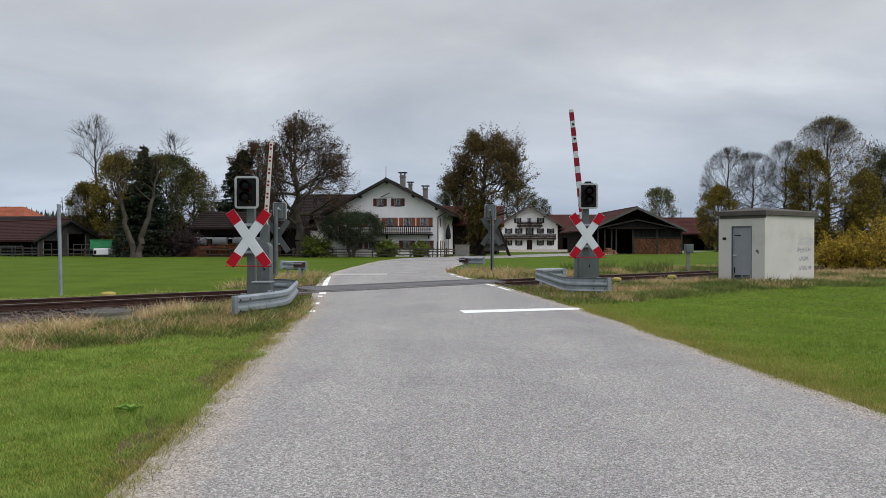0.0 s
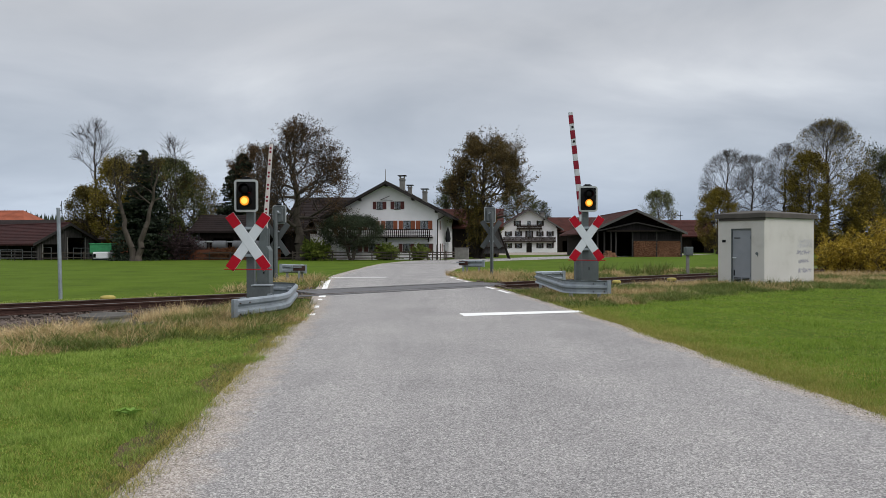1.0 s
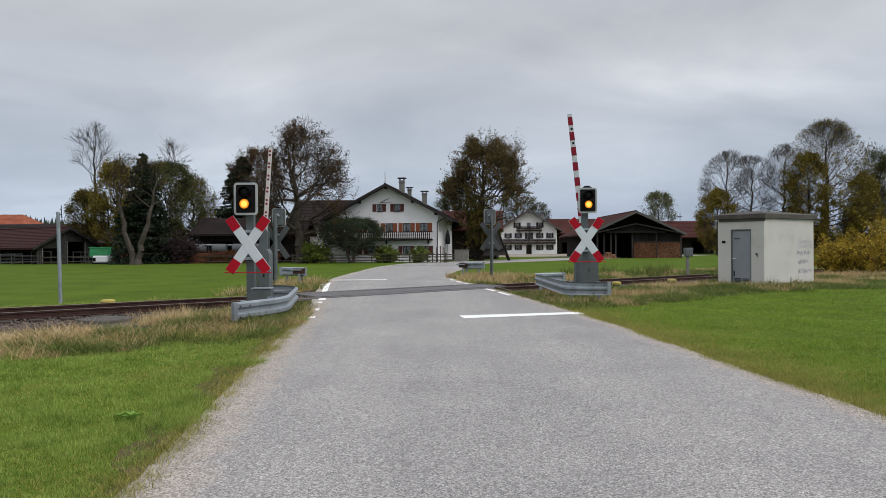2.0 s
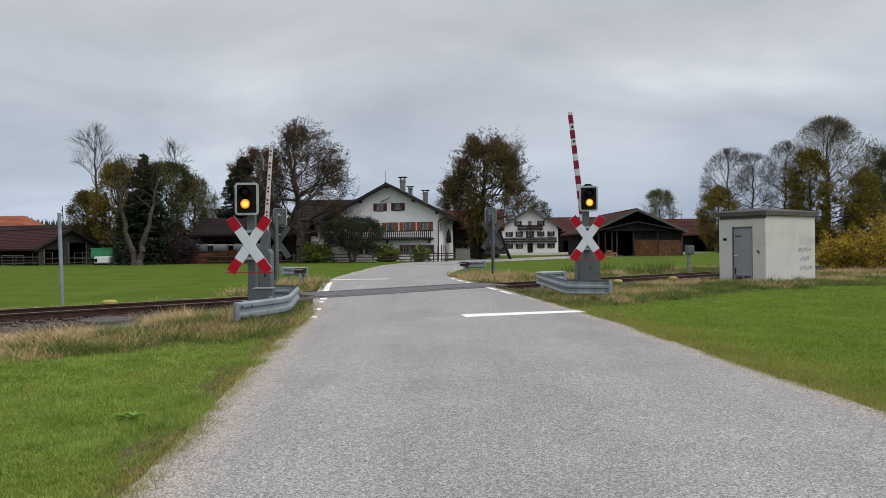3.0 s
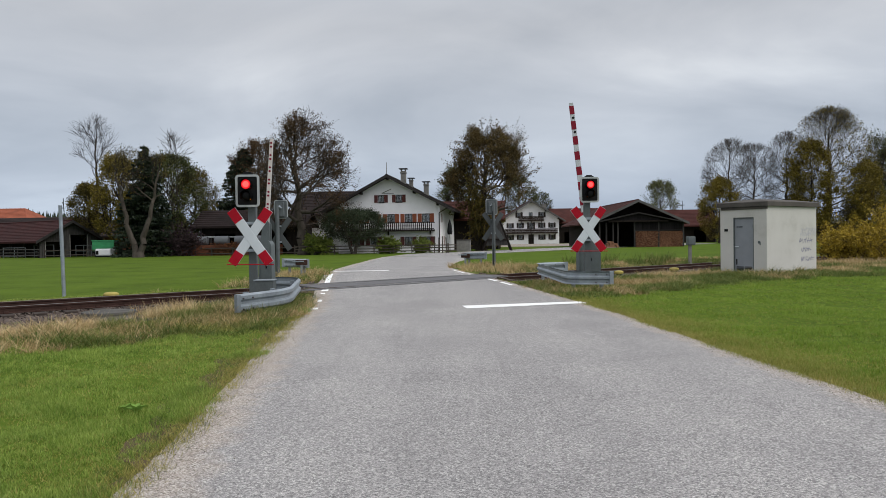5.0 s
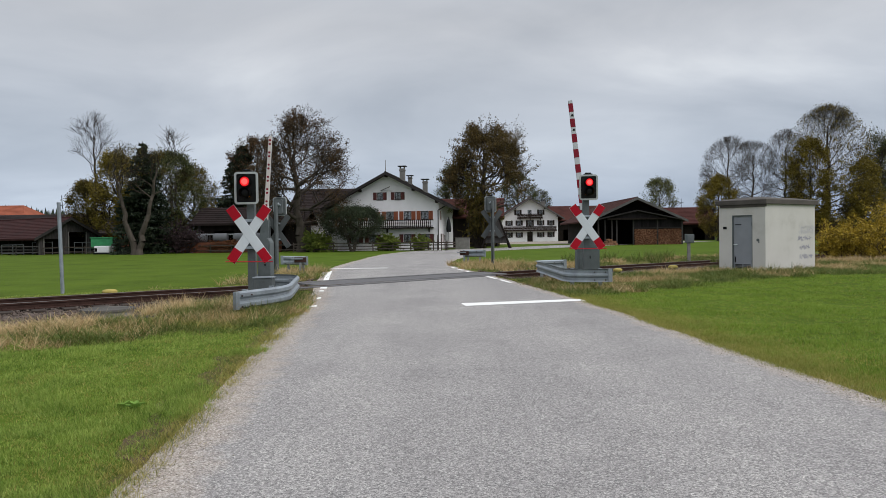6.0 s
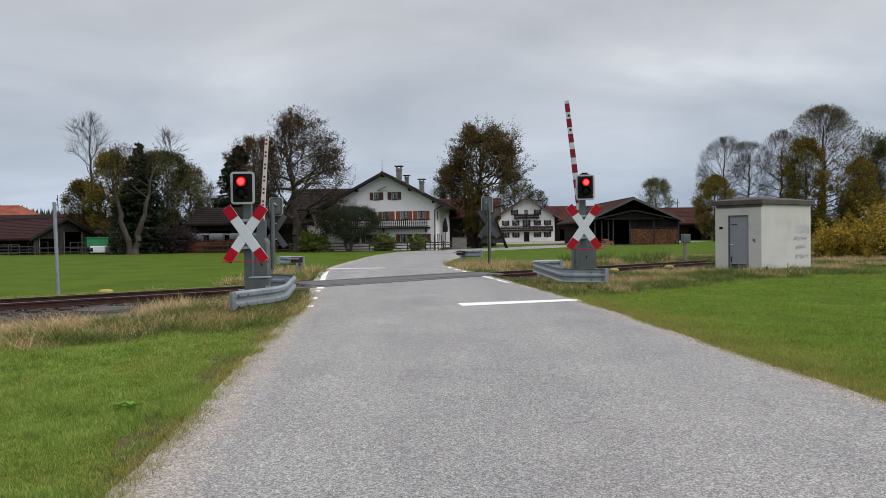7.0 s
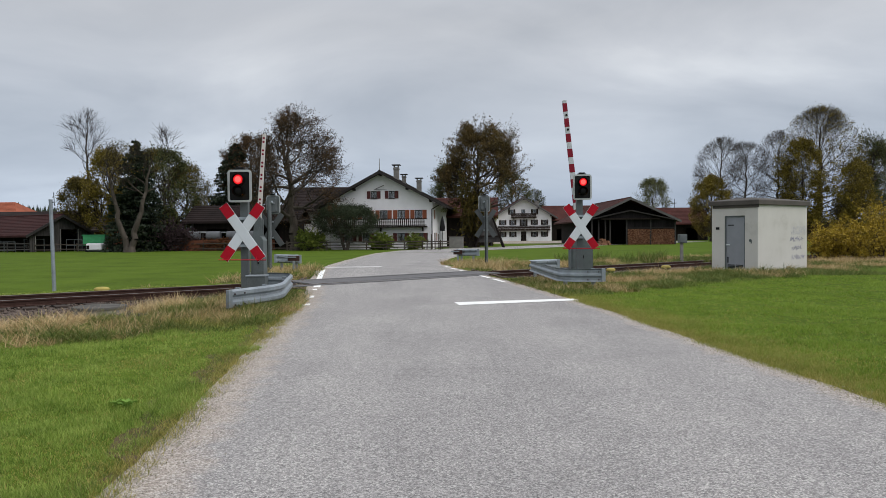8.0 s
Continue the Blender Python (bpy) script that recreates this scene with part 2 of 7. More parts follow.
M_darkplank = surface("blackened_planks", two((0.014, 0.012, 0.013), 0.5), 1.5, 25, 0.85, 0.4, stretch=(4, 4, 0.4), spread=0.3, spec=0.1)
M_brick = surface("old_red_brick", two((0.16, 0.062, 0.038), 0.35), 4, 40, 0.9, 0.4, spec=0.1)
M_curtain = surface("shaded_net_curtain", two((0.12, 0.12, 0.125), 0.4), 6, 60, 0.9, 0.2)
M_dark = surface("dark_interior", two((0.010, 0.0095, 0.009), 0.3), 2, 20, 0.9, 0.2, spec=0.05)
M_green = surface("green_machine_paint", two((0.05, 0.30, 0.12), 0.2), 3, 40, 0.5, 0.1)
M_tarp = surface("grey_white_film", two((0.15, 0.155, 0.165), 0.15), 1.5, 20, 0.6, 0.2)
M_bark = surface("grey_brown_bark", two((0.074, 0.063, 0.053), 0.45), 3, 30, 0.95, 0.8, dist=0.03, stretch=(1, 1, 0.3), spec=0.05)
M_twig = surface("brown_twigs", two((0.042, 0.034, 0.028), 0.4), 1, 10, 0.95, 0.2, spec=0.05)
M_limetwig = surface("grey_brown_lime_twigs", two((0.070, 0.060, 0.050), 0.4), 1, 10, 0.95, 0.2, spec=0.05)
M_palewood = surface("pale_weathered_barge_board", two((0.105, 0.10, 0.098), 0.25), 1, 25, 0.85, 0.3, spec=0.1)
M_wood = surface("brown_fence_timber", two((0.075, 0.062, 0.052), 0.35), 2, 30, 0.85, 0.4, spec=0.15)


def leaf_material(name, stops, patch=0.35, single=0.55, broad=0.5):
    """Leaves differ one by one and let some light through."""
    m = bpy.data.materials.new(name)
    m.use_nodes = True
    t = m.node_tree
    b = t.nodes["Principled BSDF"]
    geo = node(t, "ShaderNodeNewGeometry")
    co = node(t, "ShaderNodeTexCoord")
    big = node(t, "ShaderNodeTexNoise")
    big.inputs["Scale"].default_value = patch
    big.inputs["Detail"].default_value = 4
    t.links.new(co.outputs["Object"], big.inputs["Vector"])
    fac = math_node(t, "ADD", math_node(t, "MULTIPLY", geo.outputs["Random Per Island"], single), math_node(t, "MULTIPLY", big.outputs[0], broad))
    t.links.new(ramp_node(t, fac, stops), b.inputs["Base Color"])
    b.inputs["Roughness"].default_value = 0.7
    b.inputs["Specular IOR Level"].default_value = 0.25
    tr = node(t, "ShaderNodeBsdfTranslucent")
    t.links.new(ramp_node(t, fac, stops), tr.inputs[0])
    mx = node(t, "ShaderNodeMixShader")
    mx.inputs[0].default_value = 0.25
    t.links.new(b.outputs[0], mx.inputs[1])
    t.links.new(tr.outputs[0], mx.inputs[2])
    t.links.new(mx.outputs[0], t.nodes["Material Output"].inputs[0])
    return m


def ramp3(a, b, c):
    return [(0.2, a), (0.5, b), (0.85, c)]


M_logend = leaf_material("split_firewood", ramp3((0.09, 0.035, 0.018), (0.20, 0.085, 0.045), (0.36, 0.19, 0.11)))
M_leafbrown = leaf_material("brown_autumn_leaves", ramp3((0.024, 0.017, 0.010), (0.068, 0.042, 0.020), (0.15, 0.085, 0.036)))
M_leafolive = leaf_material("olive_autumn_leaves", ramp3((0.045, 0.042, 0.012), (0.105, 0.085, 0.018), (0.20, 0.145, 0.028)))
M_leafochre = leaf_material("ochre_lime_leaves", ramp3((0.075, 0.060, 0.012), (0.168, 0.128, 0.019), (0.29, 0.215, 0.034)))
M_leafautumn = leaf_material("olive_and_rust_leaves", ramp3((0.038, 0.030, 0.011), (0.088, 0.062, 0.019), (0.18, 0.115, 0.036)))
M_leafgreen = leaf_material("dull_green_leaves", ramp3((0.028, 0.038, 0.014), (0.068, 0.078, 0.026), (0.15, 0.148, 0.045)))
M_leafdark = leaf_material("spruce_needles", ramp3((0.012, 0.02, 0.013), (0.025, 0.038, 0.022), (0.045, 0.06, 0.03)))
M_leafyellow = leaf_material("yellow_ochre_leaves", ramp3((0.17, 0.125, 0.014), (0.34, 0.235, 0.022), (0.52, 0.38, 0.05)))
M_russet = leaf_material("russet_hedge_leaves", ramp3((0.06, 0.03, 0.014), (0.15, 0.065, 0.028), (0.26, 0.115, 0.045)))
M_leafpale = leaf_material("pale_shrub_leaves", ramp3((0.065, 0.10, 0.018), (0.14, 0.18, 0.03), (0.23, 0.26, 0.05)))
M_leafpalegrey = leaf_material("pale_grey_green_leaves", ramp3((0.065, 0.075, 0.028), (0.135, 0.145, 0.058), (0.22, 0.225, 0.10)))
M_leafpurple = leaf_material("purple_shrub_leaves", ramp3((0.025, 0.017, 0.02), (0.05, 0.032, 0.036), (0.09, 0.055, 0.055)))
M_leafsilver = leaf_material("grey_green_willow_leaves", ramp3((0.016, 0.026, 0.013), (0.036, 0.050, 0.025), (0.075, 0.095, 0.05)))
M_blade = leaf_material("grass_blades", ramp3((0.052, 0.098, 0.014), (0.165, 0.265, 0.036), (0.36, 0.44, 0.10)), 1.8, 0.55, 0.65)
M_straw = leaf_material("dry_straw_grass", ramp3((0.22, 0.155, 0.06), (0.44, 0.31, 0.145), (0.66, 0.52, 0.30)), 2.0, 0.55, 0.55)
M_strawbright = leaf_material("bleached_straw_heads", ramp3((0.26, 0.17, 0.07), (0.55, 0.40, 0.20), (0.78, 0.64, 0.40)), 2.5, 0.55, 0.55)
M_rough = leaf_material("rough_grass", ramp3((0.038, 0.064, 0.013), (0.10, 0.145, 0.028), (0.24, 0.235, 0.075)), 1.6, 0.5, 0.6)


def glow(name, colour, strength):
    m = bpy.data.materials.new(name)
    m.use_nodes = True
    b = m.node_tree.nodes["Principled BSDF"]
    b.inputs["Base Color"].default_value = (*[c * 0.3 for c in colour], 1)
    b.inputs["Emission Color"].default_value = (*colour, 1)
    b.inputs["Emission Strength"].default_value = strength
    return m


G_red, G_redrim = glow("lit_red_lens", (1.0, 0.10, 0.09), 1.3), glow("lit_red_lens_rim", (0.9, 0.012, 0.02), 0.85)
G_reddim, G_amberdim = glow("half_lit_red_lens", (0.6, 0.01, 0.015), 0.4), glow("half_lit_amber_lens", (0.8, 0.20, 0.02), 0.55)
G_amber, G_amberrim = glow("lit_amber_lens", (1.0, 0.52, 0.08), 1.5), glow("lit_amber_lens_rim", (0.95, 0.33, 0.02), 0.95)


def glass(name, colour=(0.9, 0.92, 0.92), rough=0.05):
    m = bpy.data.materials.new(name)
    m.use_nodes = True
    b = m.node_tree.nodes["Principled BSDF"]
    b.inputs["Base Color"].default_value = (*colour, 1)
    b.inputs["Transmission Weight"].default_value = 0.9
    b.inputs["Roughness"].default_value = rough
    return m


M_glass = glass("window_glass")
M_lens = surface("unlit_dark_lens", two((0.005, 0.005, 0.005), 0.2), 5, 60, 0.35, 0.05, spec=0.12)
# ---- builders ----


def mesh_object(name, bm, material, smooth=False):
    me = bpy.data.meshes.new(name)
    bmesh.ops.recalc_face_normals(bm, faces=bm.faces)
    bm.to_mesh(me)
    bm.free()
    for m in material if isinstance(material, (list, tuple)) else (material,):
        me.materials.append(m)
    if smooth:
        me.shade_smooth()
    return new(name, me)


def part(name, bm, material, parent, label="", at=None, smooth=False):
    """Link a bmesh as one mesh object under a thing or a part."""
    ob = mesh_object(name, bm, material, smooth)
    ob.parent = parent
    if at is not None:
        ob.matrix_basis = at
    return tagged(ob, label)


def raw(name, verts, faces, material, smooth=False):
    """A mesh object from arrays of vertices and faces of one size."""
    me = bpy.data.meshes.new(name)
    verts, faces = np.asarray(verts, np.float32), np.asarray(faces, np.int32)
    n, k = faces.shape
    me.vertices.add(len(verts))
    me.vertices.foreach_set("co", verts.ravel())
    me.loops.add(n * k)
    me.loops.foreach_set("vertex_index", faces.ravel())
    me.polygons.add(n)
    me.polygons.foreach_set("loop_start", np.arange(0, n * k, k, dtype=np.int32))
    me.update(calc_edges=True)
    me.validate()
    for m in material if isinstance(material, (list, tuple)) else (material,):
        me.materials.append(m)
    if smooth:
        me.shade_smooth()
    return new(name, me)


def thing(name, m, label, category, group="", kind=""):
    ob = new(name)
    ob.empty_display_size = 0.2
    ob.matrix_basis = m
    return tagged(ob, label, category, group, kind)


def box(bm, x0, x1, y0, y1, z0, z1, bevel=0.0, m=None):
    """A box between two corners, its edges bevelled."""
    vs = [bm.verts.new((x, y, z)) for z in (z0, z1) for y in (y0, y1) for x in (x0, x1)]
    fs = [bm.faces.new([vs[i] for i in q]) for q in ((0, 2, 3, 1), (4, 5, 7, 6), (0, 1, 5, 4), (2, 6, 7, 3), (0, 4, 6, 2), (1, 3, 7, 5))]
    geo = vs
    if bevel:
        es = list({e for f in fs for e in f.edges})
        r = bmesh.ops.bevel(bm, geom=es, offset=bevel, segments=2, affect="EDGES", profile=0.5)
        geo = list({v for f in r["faces"] for v in f.verts})
    if m is not None:
        bmesh.ops.transform(bm, matrix=m, verts=[v for v in geo if v.is_valid])
    return bm


def one_box(*a, **k):
    return box(bmesh.new(), *a, **k)


def tube(bm, p0, p1, r0, r1=None, seg=10, caps=True):
    """A tapered round bar between two points."""
    p0, p1 = Vector(p0), Vector(p1)
    r1 = r0 if r1 is None else r1
    q = (p1 - p0).to_track_quat("Z", "Y")
    rings = []
    for p, r in ((p0, r0), (p1, r1)):
        rings.append([bm.verts.new(p + q @ Vector((r * math.cos(2 * math.pi * i / seg), r * math.sin(2 * math.pi * i / seg), 0))) for i in range(seg)])
    for i in range(seg):
        bm.faces.new((rings[0][i], rings[0][(i + 1) % seg], rings[1][(i + 1) % seg], rings[1][i]))
    if caps:
        bm.faces.new(rings[0][::-1])
        bm.faces.new(rings[1])
    return bm


def prism(bm, outline, y0, y1):
    """Extrude an outline of (x, z) pairs along y."""
    a = [bm.verts.new((x, y0, z)) for x, z in outline]
    b = [bm.verts.new((x, y1, z)) for x, z in outline]
    n = len(outline)
    bm.faces.new(a)
    bm.faces.new(b[::-1])
    for i in range(n):
        bm.faces.new((a[i], b[i], b[(i + 1) % n], a[(i + 1) % n]))
    return bm


def wall_cells(bm, x0, x1, z0, z1, y0, y1, openings, m=None):
    """One wall slab with rectangular openings through it (x0, x1, z0, z1)."""
    xs = sorted({x0, x1, *(v for o in openings for v in o[:2])})
    zs = sorted({z0, z1, *(v for o in openings for v in o[2:4])})
    solid = {(i, j) for i in range(len(xs) - 1) for j in range(len(zs) - 1)
             if not any(o[0] < (xs[i] + xs[i + 1]) / 2 < o[1] and o[2] < (zs[j] + zs[j + 1]) / 2 < o[3] for o in openings)}
    made = {}

    def v(i, j, k):
        if (i, j, k) not in made:
            p = Vector((xs[i], (y0, y1)[k], zs[j]))
            made[i, j, k] = bm.verts.new(m @ p if m is not None else p)
        return made[i, j, k]

    for i, j in solid:
        bm.faces.new((v(i, j, 0), v(i + 1, j, 0), v(i + 1, j + 1, 0), v(i, j + 1, 0)))
        bm.faces.new((v(i, j, 1), v(i, j + 1, 1), v(i + 1, j + 1, 1), v(i + 1, j, 1)))
        for di, dj, a, b in ((-1, 0, (i, j), (i, j + 1)), (1, 0, (i + 1, j), (i + 1, j + 1)), (0, -1, (i, j), (i + 1, j)), (0, 1, (i, j + 1), (i + 1, j + 1))):
            if (i + di, j + dj) not in solid:
                bm.faces.new((v(*a, 0), v(*b, 0), v(*b, 1), v(*a, 1)))


def clip_gable(bm, w, eave, ridge):
    """Cut a front wall along the two roof slopes."""
    k = (ridge - eave) / (w / 2)
    for s in (-1, 1):
        geo = list(bm.verts) + list(bm.edges) + list(bm.faces)
        bmesh.ops.bisect_plane(bm, geom=geo, plane_co=(0, 0, ridge), plane_no=(s * k, 0, 1), clear_outer=True)


def smooth_step(a, b, x):
    t = np.clip((x - a) / (b - a), 0, 1)
    return t * t * (3 - 2 * t)


# ---- lie of the land ----
TRACK_AT, TRACK_DIR = np.array((-10.5, 16.05)), np.array((23.2, 17.15)) / math.hypot(23.2, 17.15)
TRACK_N = np.array((-TRACK_DIR[1], TRACK_DIR[0]))
TRACK_TURN = math.degrees(math.atan2(TRACK_DIR[1], TRACK_DIR[0]))


def across(x, y):
    """Distance from the track's middle line, positive beyond it."""
    return (x - TRACK_AT[0]) * TRACK_N[0] + (y - TRACK_AT[1]) * TRACK_N[1]


def lie(x, y):
    """Height of the land: a gentle rise to the railway, then a fall to the farms."""
    near = np.minimum(0.008 * y, 0.2)
    k = smooth_step(2.5, 30, across(x, y))
    # left of the road the meadow drops at once behind the track
    k = np.maximum(k, smooth_step(1.0, 4.5, edges_at(y)[0] - x) * smooth_step(1.6, 6.0, across(x, y)))
    return near * (1 - k) - 0.25 * k


# the road's two edges: y, left x, right x
ROAD_ROWS = np.array([(-12, -1.2, 5.6), (0, -1.72, 4.55), (5.2, -2.03, 4.08), (8.6, -2.37, 3.70), (11.6, -2.62, 3.42), (14.1, -2.83, 3.17), (18.2, -3.32, 2.56), (21.3, -3.78, 2.06),
                      (25, -4.28, 1.35), (28.7, -4.79, 0.75), (32, -5.1, 0.38), (36, -5.45, 0.28), (49, -6.35, 0.95), (60, -6.36, 2.0), (70, -5.83, 3.3)])


def edges_at(y):
    return np.interp(y, ROAD_ROWS[:, 0], ROAD_ROWS[:, 1]), np.interp(y, ROAD_ROWS[:, 0], ROAD_ROWS[:, 2])


def on_road(x, y, margin=0.0):
    l, r = edges_at(y)
    return (x > l - margin) & (x < r + margin) & (y < 70)


def fbm(x, y, scale, seed=0.0):
    return np.array([noise.noise((a * scale, b * scale, seed)) for a, b in zip(np.ravel(x), np.ravel(y))]).reshape(np.shape(x))


def trough(x, y):
    """How far the ground dips to hold the trackbed and its shoulders, 0 to 1."""
    side = across(x, y)
    wide = 2.2 + (3.4 * smooth_step(4.6, 6.6, -x) + 1.3 * smooth_step(3.5, 6.0, x)) * (side < 0)
    l, r = edges_at(y)
    clear = smooth_step(0.0, 1.2, np.maximum(l - x, x - r))
    return (1 - smooth_step(wide - 0.5, wide + 0.3, np.abs(side))) * clear


def relief(x, y):
    """Height of the uneven ground with its dip along the railway."""
    l, r = edges_at(y)
    out = np.maximum(l - x, x - r)
    dip = trough(x, y)
    bumps = (fbm(x, y, 0.9) * 0.035 + fbm(x, y, 0.25, 4.0) * 0.05) * np.exp(-(np.hypot(x, y) / 60) ** 2) * smooth_step(0.0, 1.2, out)
    return lie(x, y) + bumps * (1 - dip) - 0.16 * dip
# ---- ground ----


def build_ground():
    def spaced(lo, hi, fine_lo, fine_hi, step, growth):
        out, v, d = list(np.arange(fine_lo, fine_hi, step)), fine_hi, step
        while v < hi:
            out.append(v)
            d *= growth
            v += d
        out.append(hi)
        v, d = fine_lo - step, step
        while v > lo:
            out.insert(0, v)
            d *= growth
            v -= d
        out.insert(0, lo)
        return np.array(out)

    xs = spaced(-2500, 2500, -14, 18, 0.3, 1.22)
    ys = spaced(-400, 4000, 1, 42, 0.3, 1.2)
    gx, gy = np.meshgrid(xs, ys)
    gz = relief(gx, gy)
    # lower under the road's own sheet
    gz = gz - 0.05 * (1 - smooth_step(-0.45, -0.14, np.maximum(edges_at(gy)[0] - gx, gx - edges_at(gy)[1]))) * (gy < 70)
    n, m = gx.shape
    idx = np.arange(n * m).reshape(n, m)
    faces = np.stack([idx[:-1, :-1], idx[:-1, 1:], idx[1:, 1:], idx[1:, :-1]], -1).reshape(-1, 4)
    ob = raw("ground", np.stack([gx, gy, gz], -1).reshape(-1, 3), faces, M_grass, True)
    tagged(ob, "green meadow with short uneven grass", "ground", kind="structure")


build_ground()


def strip(name, left, right, lift, material, label, kind="structure", cols=12, category="road"):
    """A sheet draped between two edges (arrays of x, y)."""
    u = np.linspace(0, 1, cols)[None, :, None]
    g = left[:, None, :] * (1 - u) + right[:, None, :] * u
    z = lie(g[..., 0], g[..., 1]) + lift
    n, m = z.shape
    idx = np.arange(n * m).reshape(n, m)
    faces = np.stack([idx[:-1, :-1], idx[:-1, 1:], idx[1:, 1:], idx[1:, :-1]], -1).reshape(-1, 4)
    ob = raw(name, np.concatenate([g, z[..., None]], -1).reshape(-1, 3), faces, material, True)
    # metres from the left and the right edge
    width = np.linalg.norm(right - left, axis=1)[:, None]
    e = np.stack([u[..., 0] * width, (1 - u[..., 0]) * width], -1).reshape(-1, 2)
    loops = np.empty(len(ob.data.loops), np.int32)
    ob.data.loops.foreach_get("vertex_index", loops)
    ob.data.uv_layers.new(name="edge").data.foreach_set("uv", e[loops].astype(np.float32).ravel())
    return tagged(ob, label, category, kind=kind)


def build_road():
    y = np.concatenate([np.arange(-12, 30, 0.12), np.arange(30, 70, 0.5)])
    l, r = edges_at(y)
    jl = fbm(y, y * 0 + 3, 0.5) * 0.05 + fbm(y, y * 0 + 3, 3.0) * 0.03 - 0.07
    jr = fbm(y, y * 0 + 9, 1.3) * 0.05 + fbm(y, y * 0 + 9, 5.0) * 0.04
    strip("road", np.stack([l + jl, y], -1), np.stack([r + jr, y], -1), 0.012, M_road, "grey chipped asphalt country road", cols=16)
    # beyond the meadow it bends away in front of the farmhouse
    a = np.linspace(0, 1, 40)
    left = np.stack([np.interp(a, (0, .2, .4, .6, .8, 1), (-5.83, -4.3, -1.6, 6, 20, 45)), np.interp(a, (0, .2, .4, .6, .8, 1), (69.9, 79, 84.5, 93, 112, 140))], -1)
    right = np.stack([np.interp(a, (0, .2, .4, .6, .8, 1), (3.3, 4.0, 6.0, 12, 26, 50)), np.interp(a, (0, .2, .4, .6, .8, 1), (69.9, 75, 79.5, 86.5, 104, 130))], -1)
    strip("road_bend", left, right, 0.014, M_road, "grey asphalt road bending past the farmhouse", cols=8)
    # the pale yard before the second farmhouse
    a = np.linspace(0, 1, 20)[:, None]
    strip("farm_yard", np.array((9.0, 126.0)) * (1 - a) + np.array((12.0, 163.0)) * a, np.array((24.0, 122.0)) * (1 - a) + np.array((29.5, 163.0)) * a, 0.02, M_verge, "pale gravel yard before the farmhouse", cols=6, category="yard")


build_road()


# ---- railway ----


def build_track():
    base = pose(TRACK_AT[0], TRACK_AT[1], 0.03, 0, math.degrees(0), TRACK_TURN)
    track = thing("railway_track", base, "rusty single railway track on brown ballast", "railway track")
    profile = [(-0.06, 0), (0.06, 0), (0.06, 0.012), (0.012, 0.03), (0.012, 0.105), (0.034, 0.115), (0.034, 0.15), (-0.034, 0.15), (-0.034, 0.115), (-0.012, 0.105), (-0.012, 0.03), (-0.06, 0.012)]
    for s in (-0.75, 0.75):
        rail = part("rail", prism(bmesh.new(), profile, -60, 90), M_steel, track, at=pose(0, s, 0.02, 0, 0, -90))
        part("rail_head", one_box(-0.030, 0.030, -60, 90, 0.1505, 0.153), M_railtop, rail, "polished rail head")
    bm = bmesh.new()
    box(bm, -0.13, 0.13, -1.25, 1.25, -0.14, 0.015, 0.015)
    first = None
    for i in range(110):
        u = -30 + i * 0.62
        px, py = TRACK_AT + TRACK_DIR * u
        if on_road(px, py, 0.3):
            continue
        if first is None:
            first = part("sleeper", bm, M_sleeper, track, at=pose(u, 0, 0))
        else:
            o = new("sleeper", first.data)
            o.parent = track
            o.matrix_basis = pose(u, 0, 0)
    # small rail clips by the sleepers nearest the road
    rng = random.Random(4)
    bm = bmesh.new()
    box(bm, -0.05, 0.05, -0.09, 0.09, 0, 0.05, 0.01)
    clip = None
    for i in range(30, 90):
        u = -30 + i * 0.62
        px, py = TRACK_AT + TRACK_DIR * u
        if on_road(px, py, 0.3):
            continue
        for s in (-0.75, 0.75):
            if clip is None:
                clip = part("rail_clip", bm, M_steel, track, at=pose(u, s, 0.012))
            else:
                o = new("rail_clip", clip.data)
                o.parent = track
                o.matrix_basis = pose(u, s, 0.012)


build_track()


def stones(name, spots, sizes, material, label, seed):
    """Broken stones as one sheet of loose pieces."""
    rng = np.random.default_rng(seed)
    base = np.array([(1, 0, 0.1), (-1, 0.1, 0), (0.1, 1, 0), (0, -1, 0.1), (0.1, 0, 1), (0, 0.1, -1)])
    tri = np.array([(0, 2, 4), (2, 1, 4), (1, 3, 4), (3, 0, 4), (2, 0, 5), (1, 2, 5), (3, 1, 5), (0, 3, 5)])
    n = len(spots)
    v = base[None] * rng.uniform(0.6, 1.25, (n, 6, 1)) * (sizes[:, None, None] * rng.uniform(0.7, 1.2, (n, 1, 3)))
    a = rng.uniform(0, 6.3, n)
    c, s = np.cos(a)[:, None], np.sin(a)[:, None]
    v = np.stack([v[..., 0] * c - v[..., 1] * s, v[..., 0] * s + v[..., 1] * c, v[..., 2] * 0.8], -1) + spots[:, None, :]
    f = tri[None] + (np.arange(n) * 6)[:, None, None]
    ob = raw(name, v.reshape(-1, 3), f.reshape(-1, 3), material)
    return tagged(ob, label, "gravel", kind="stuff")


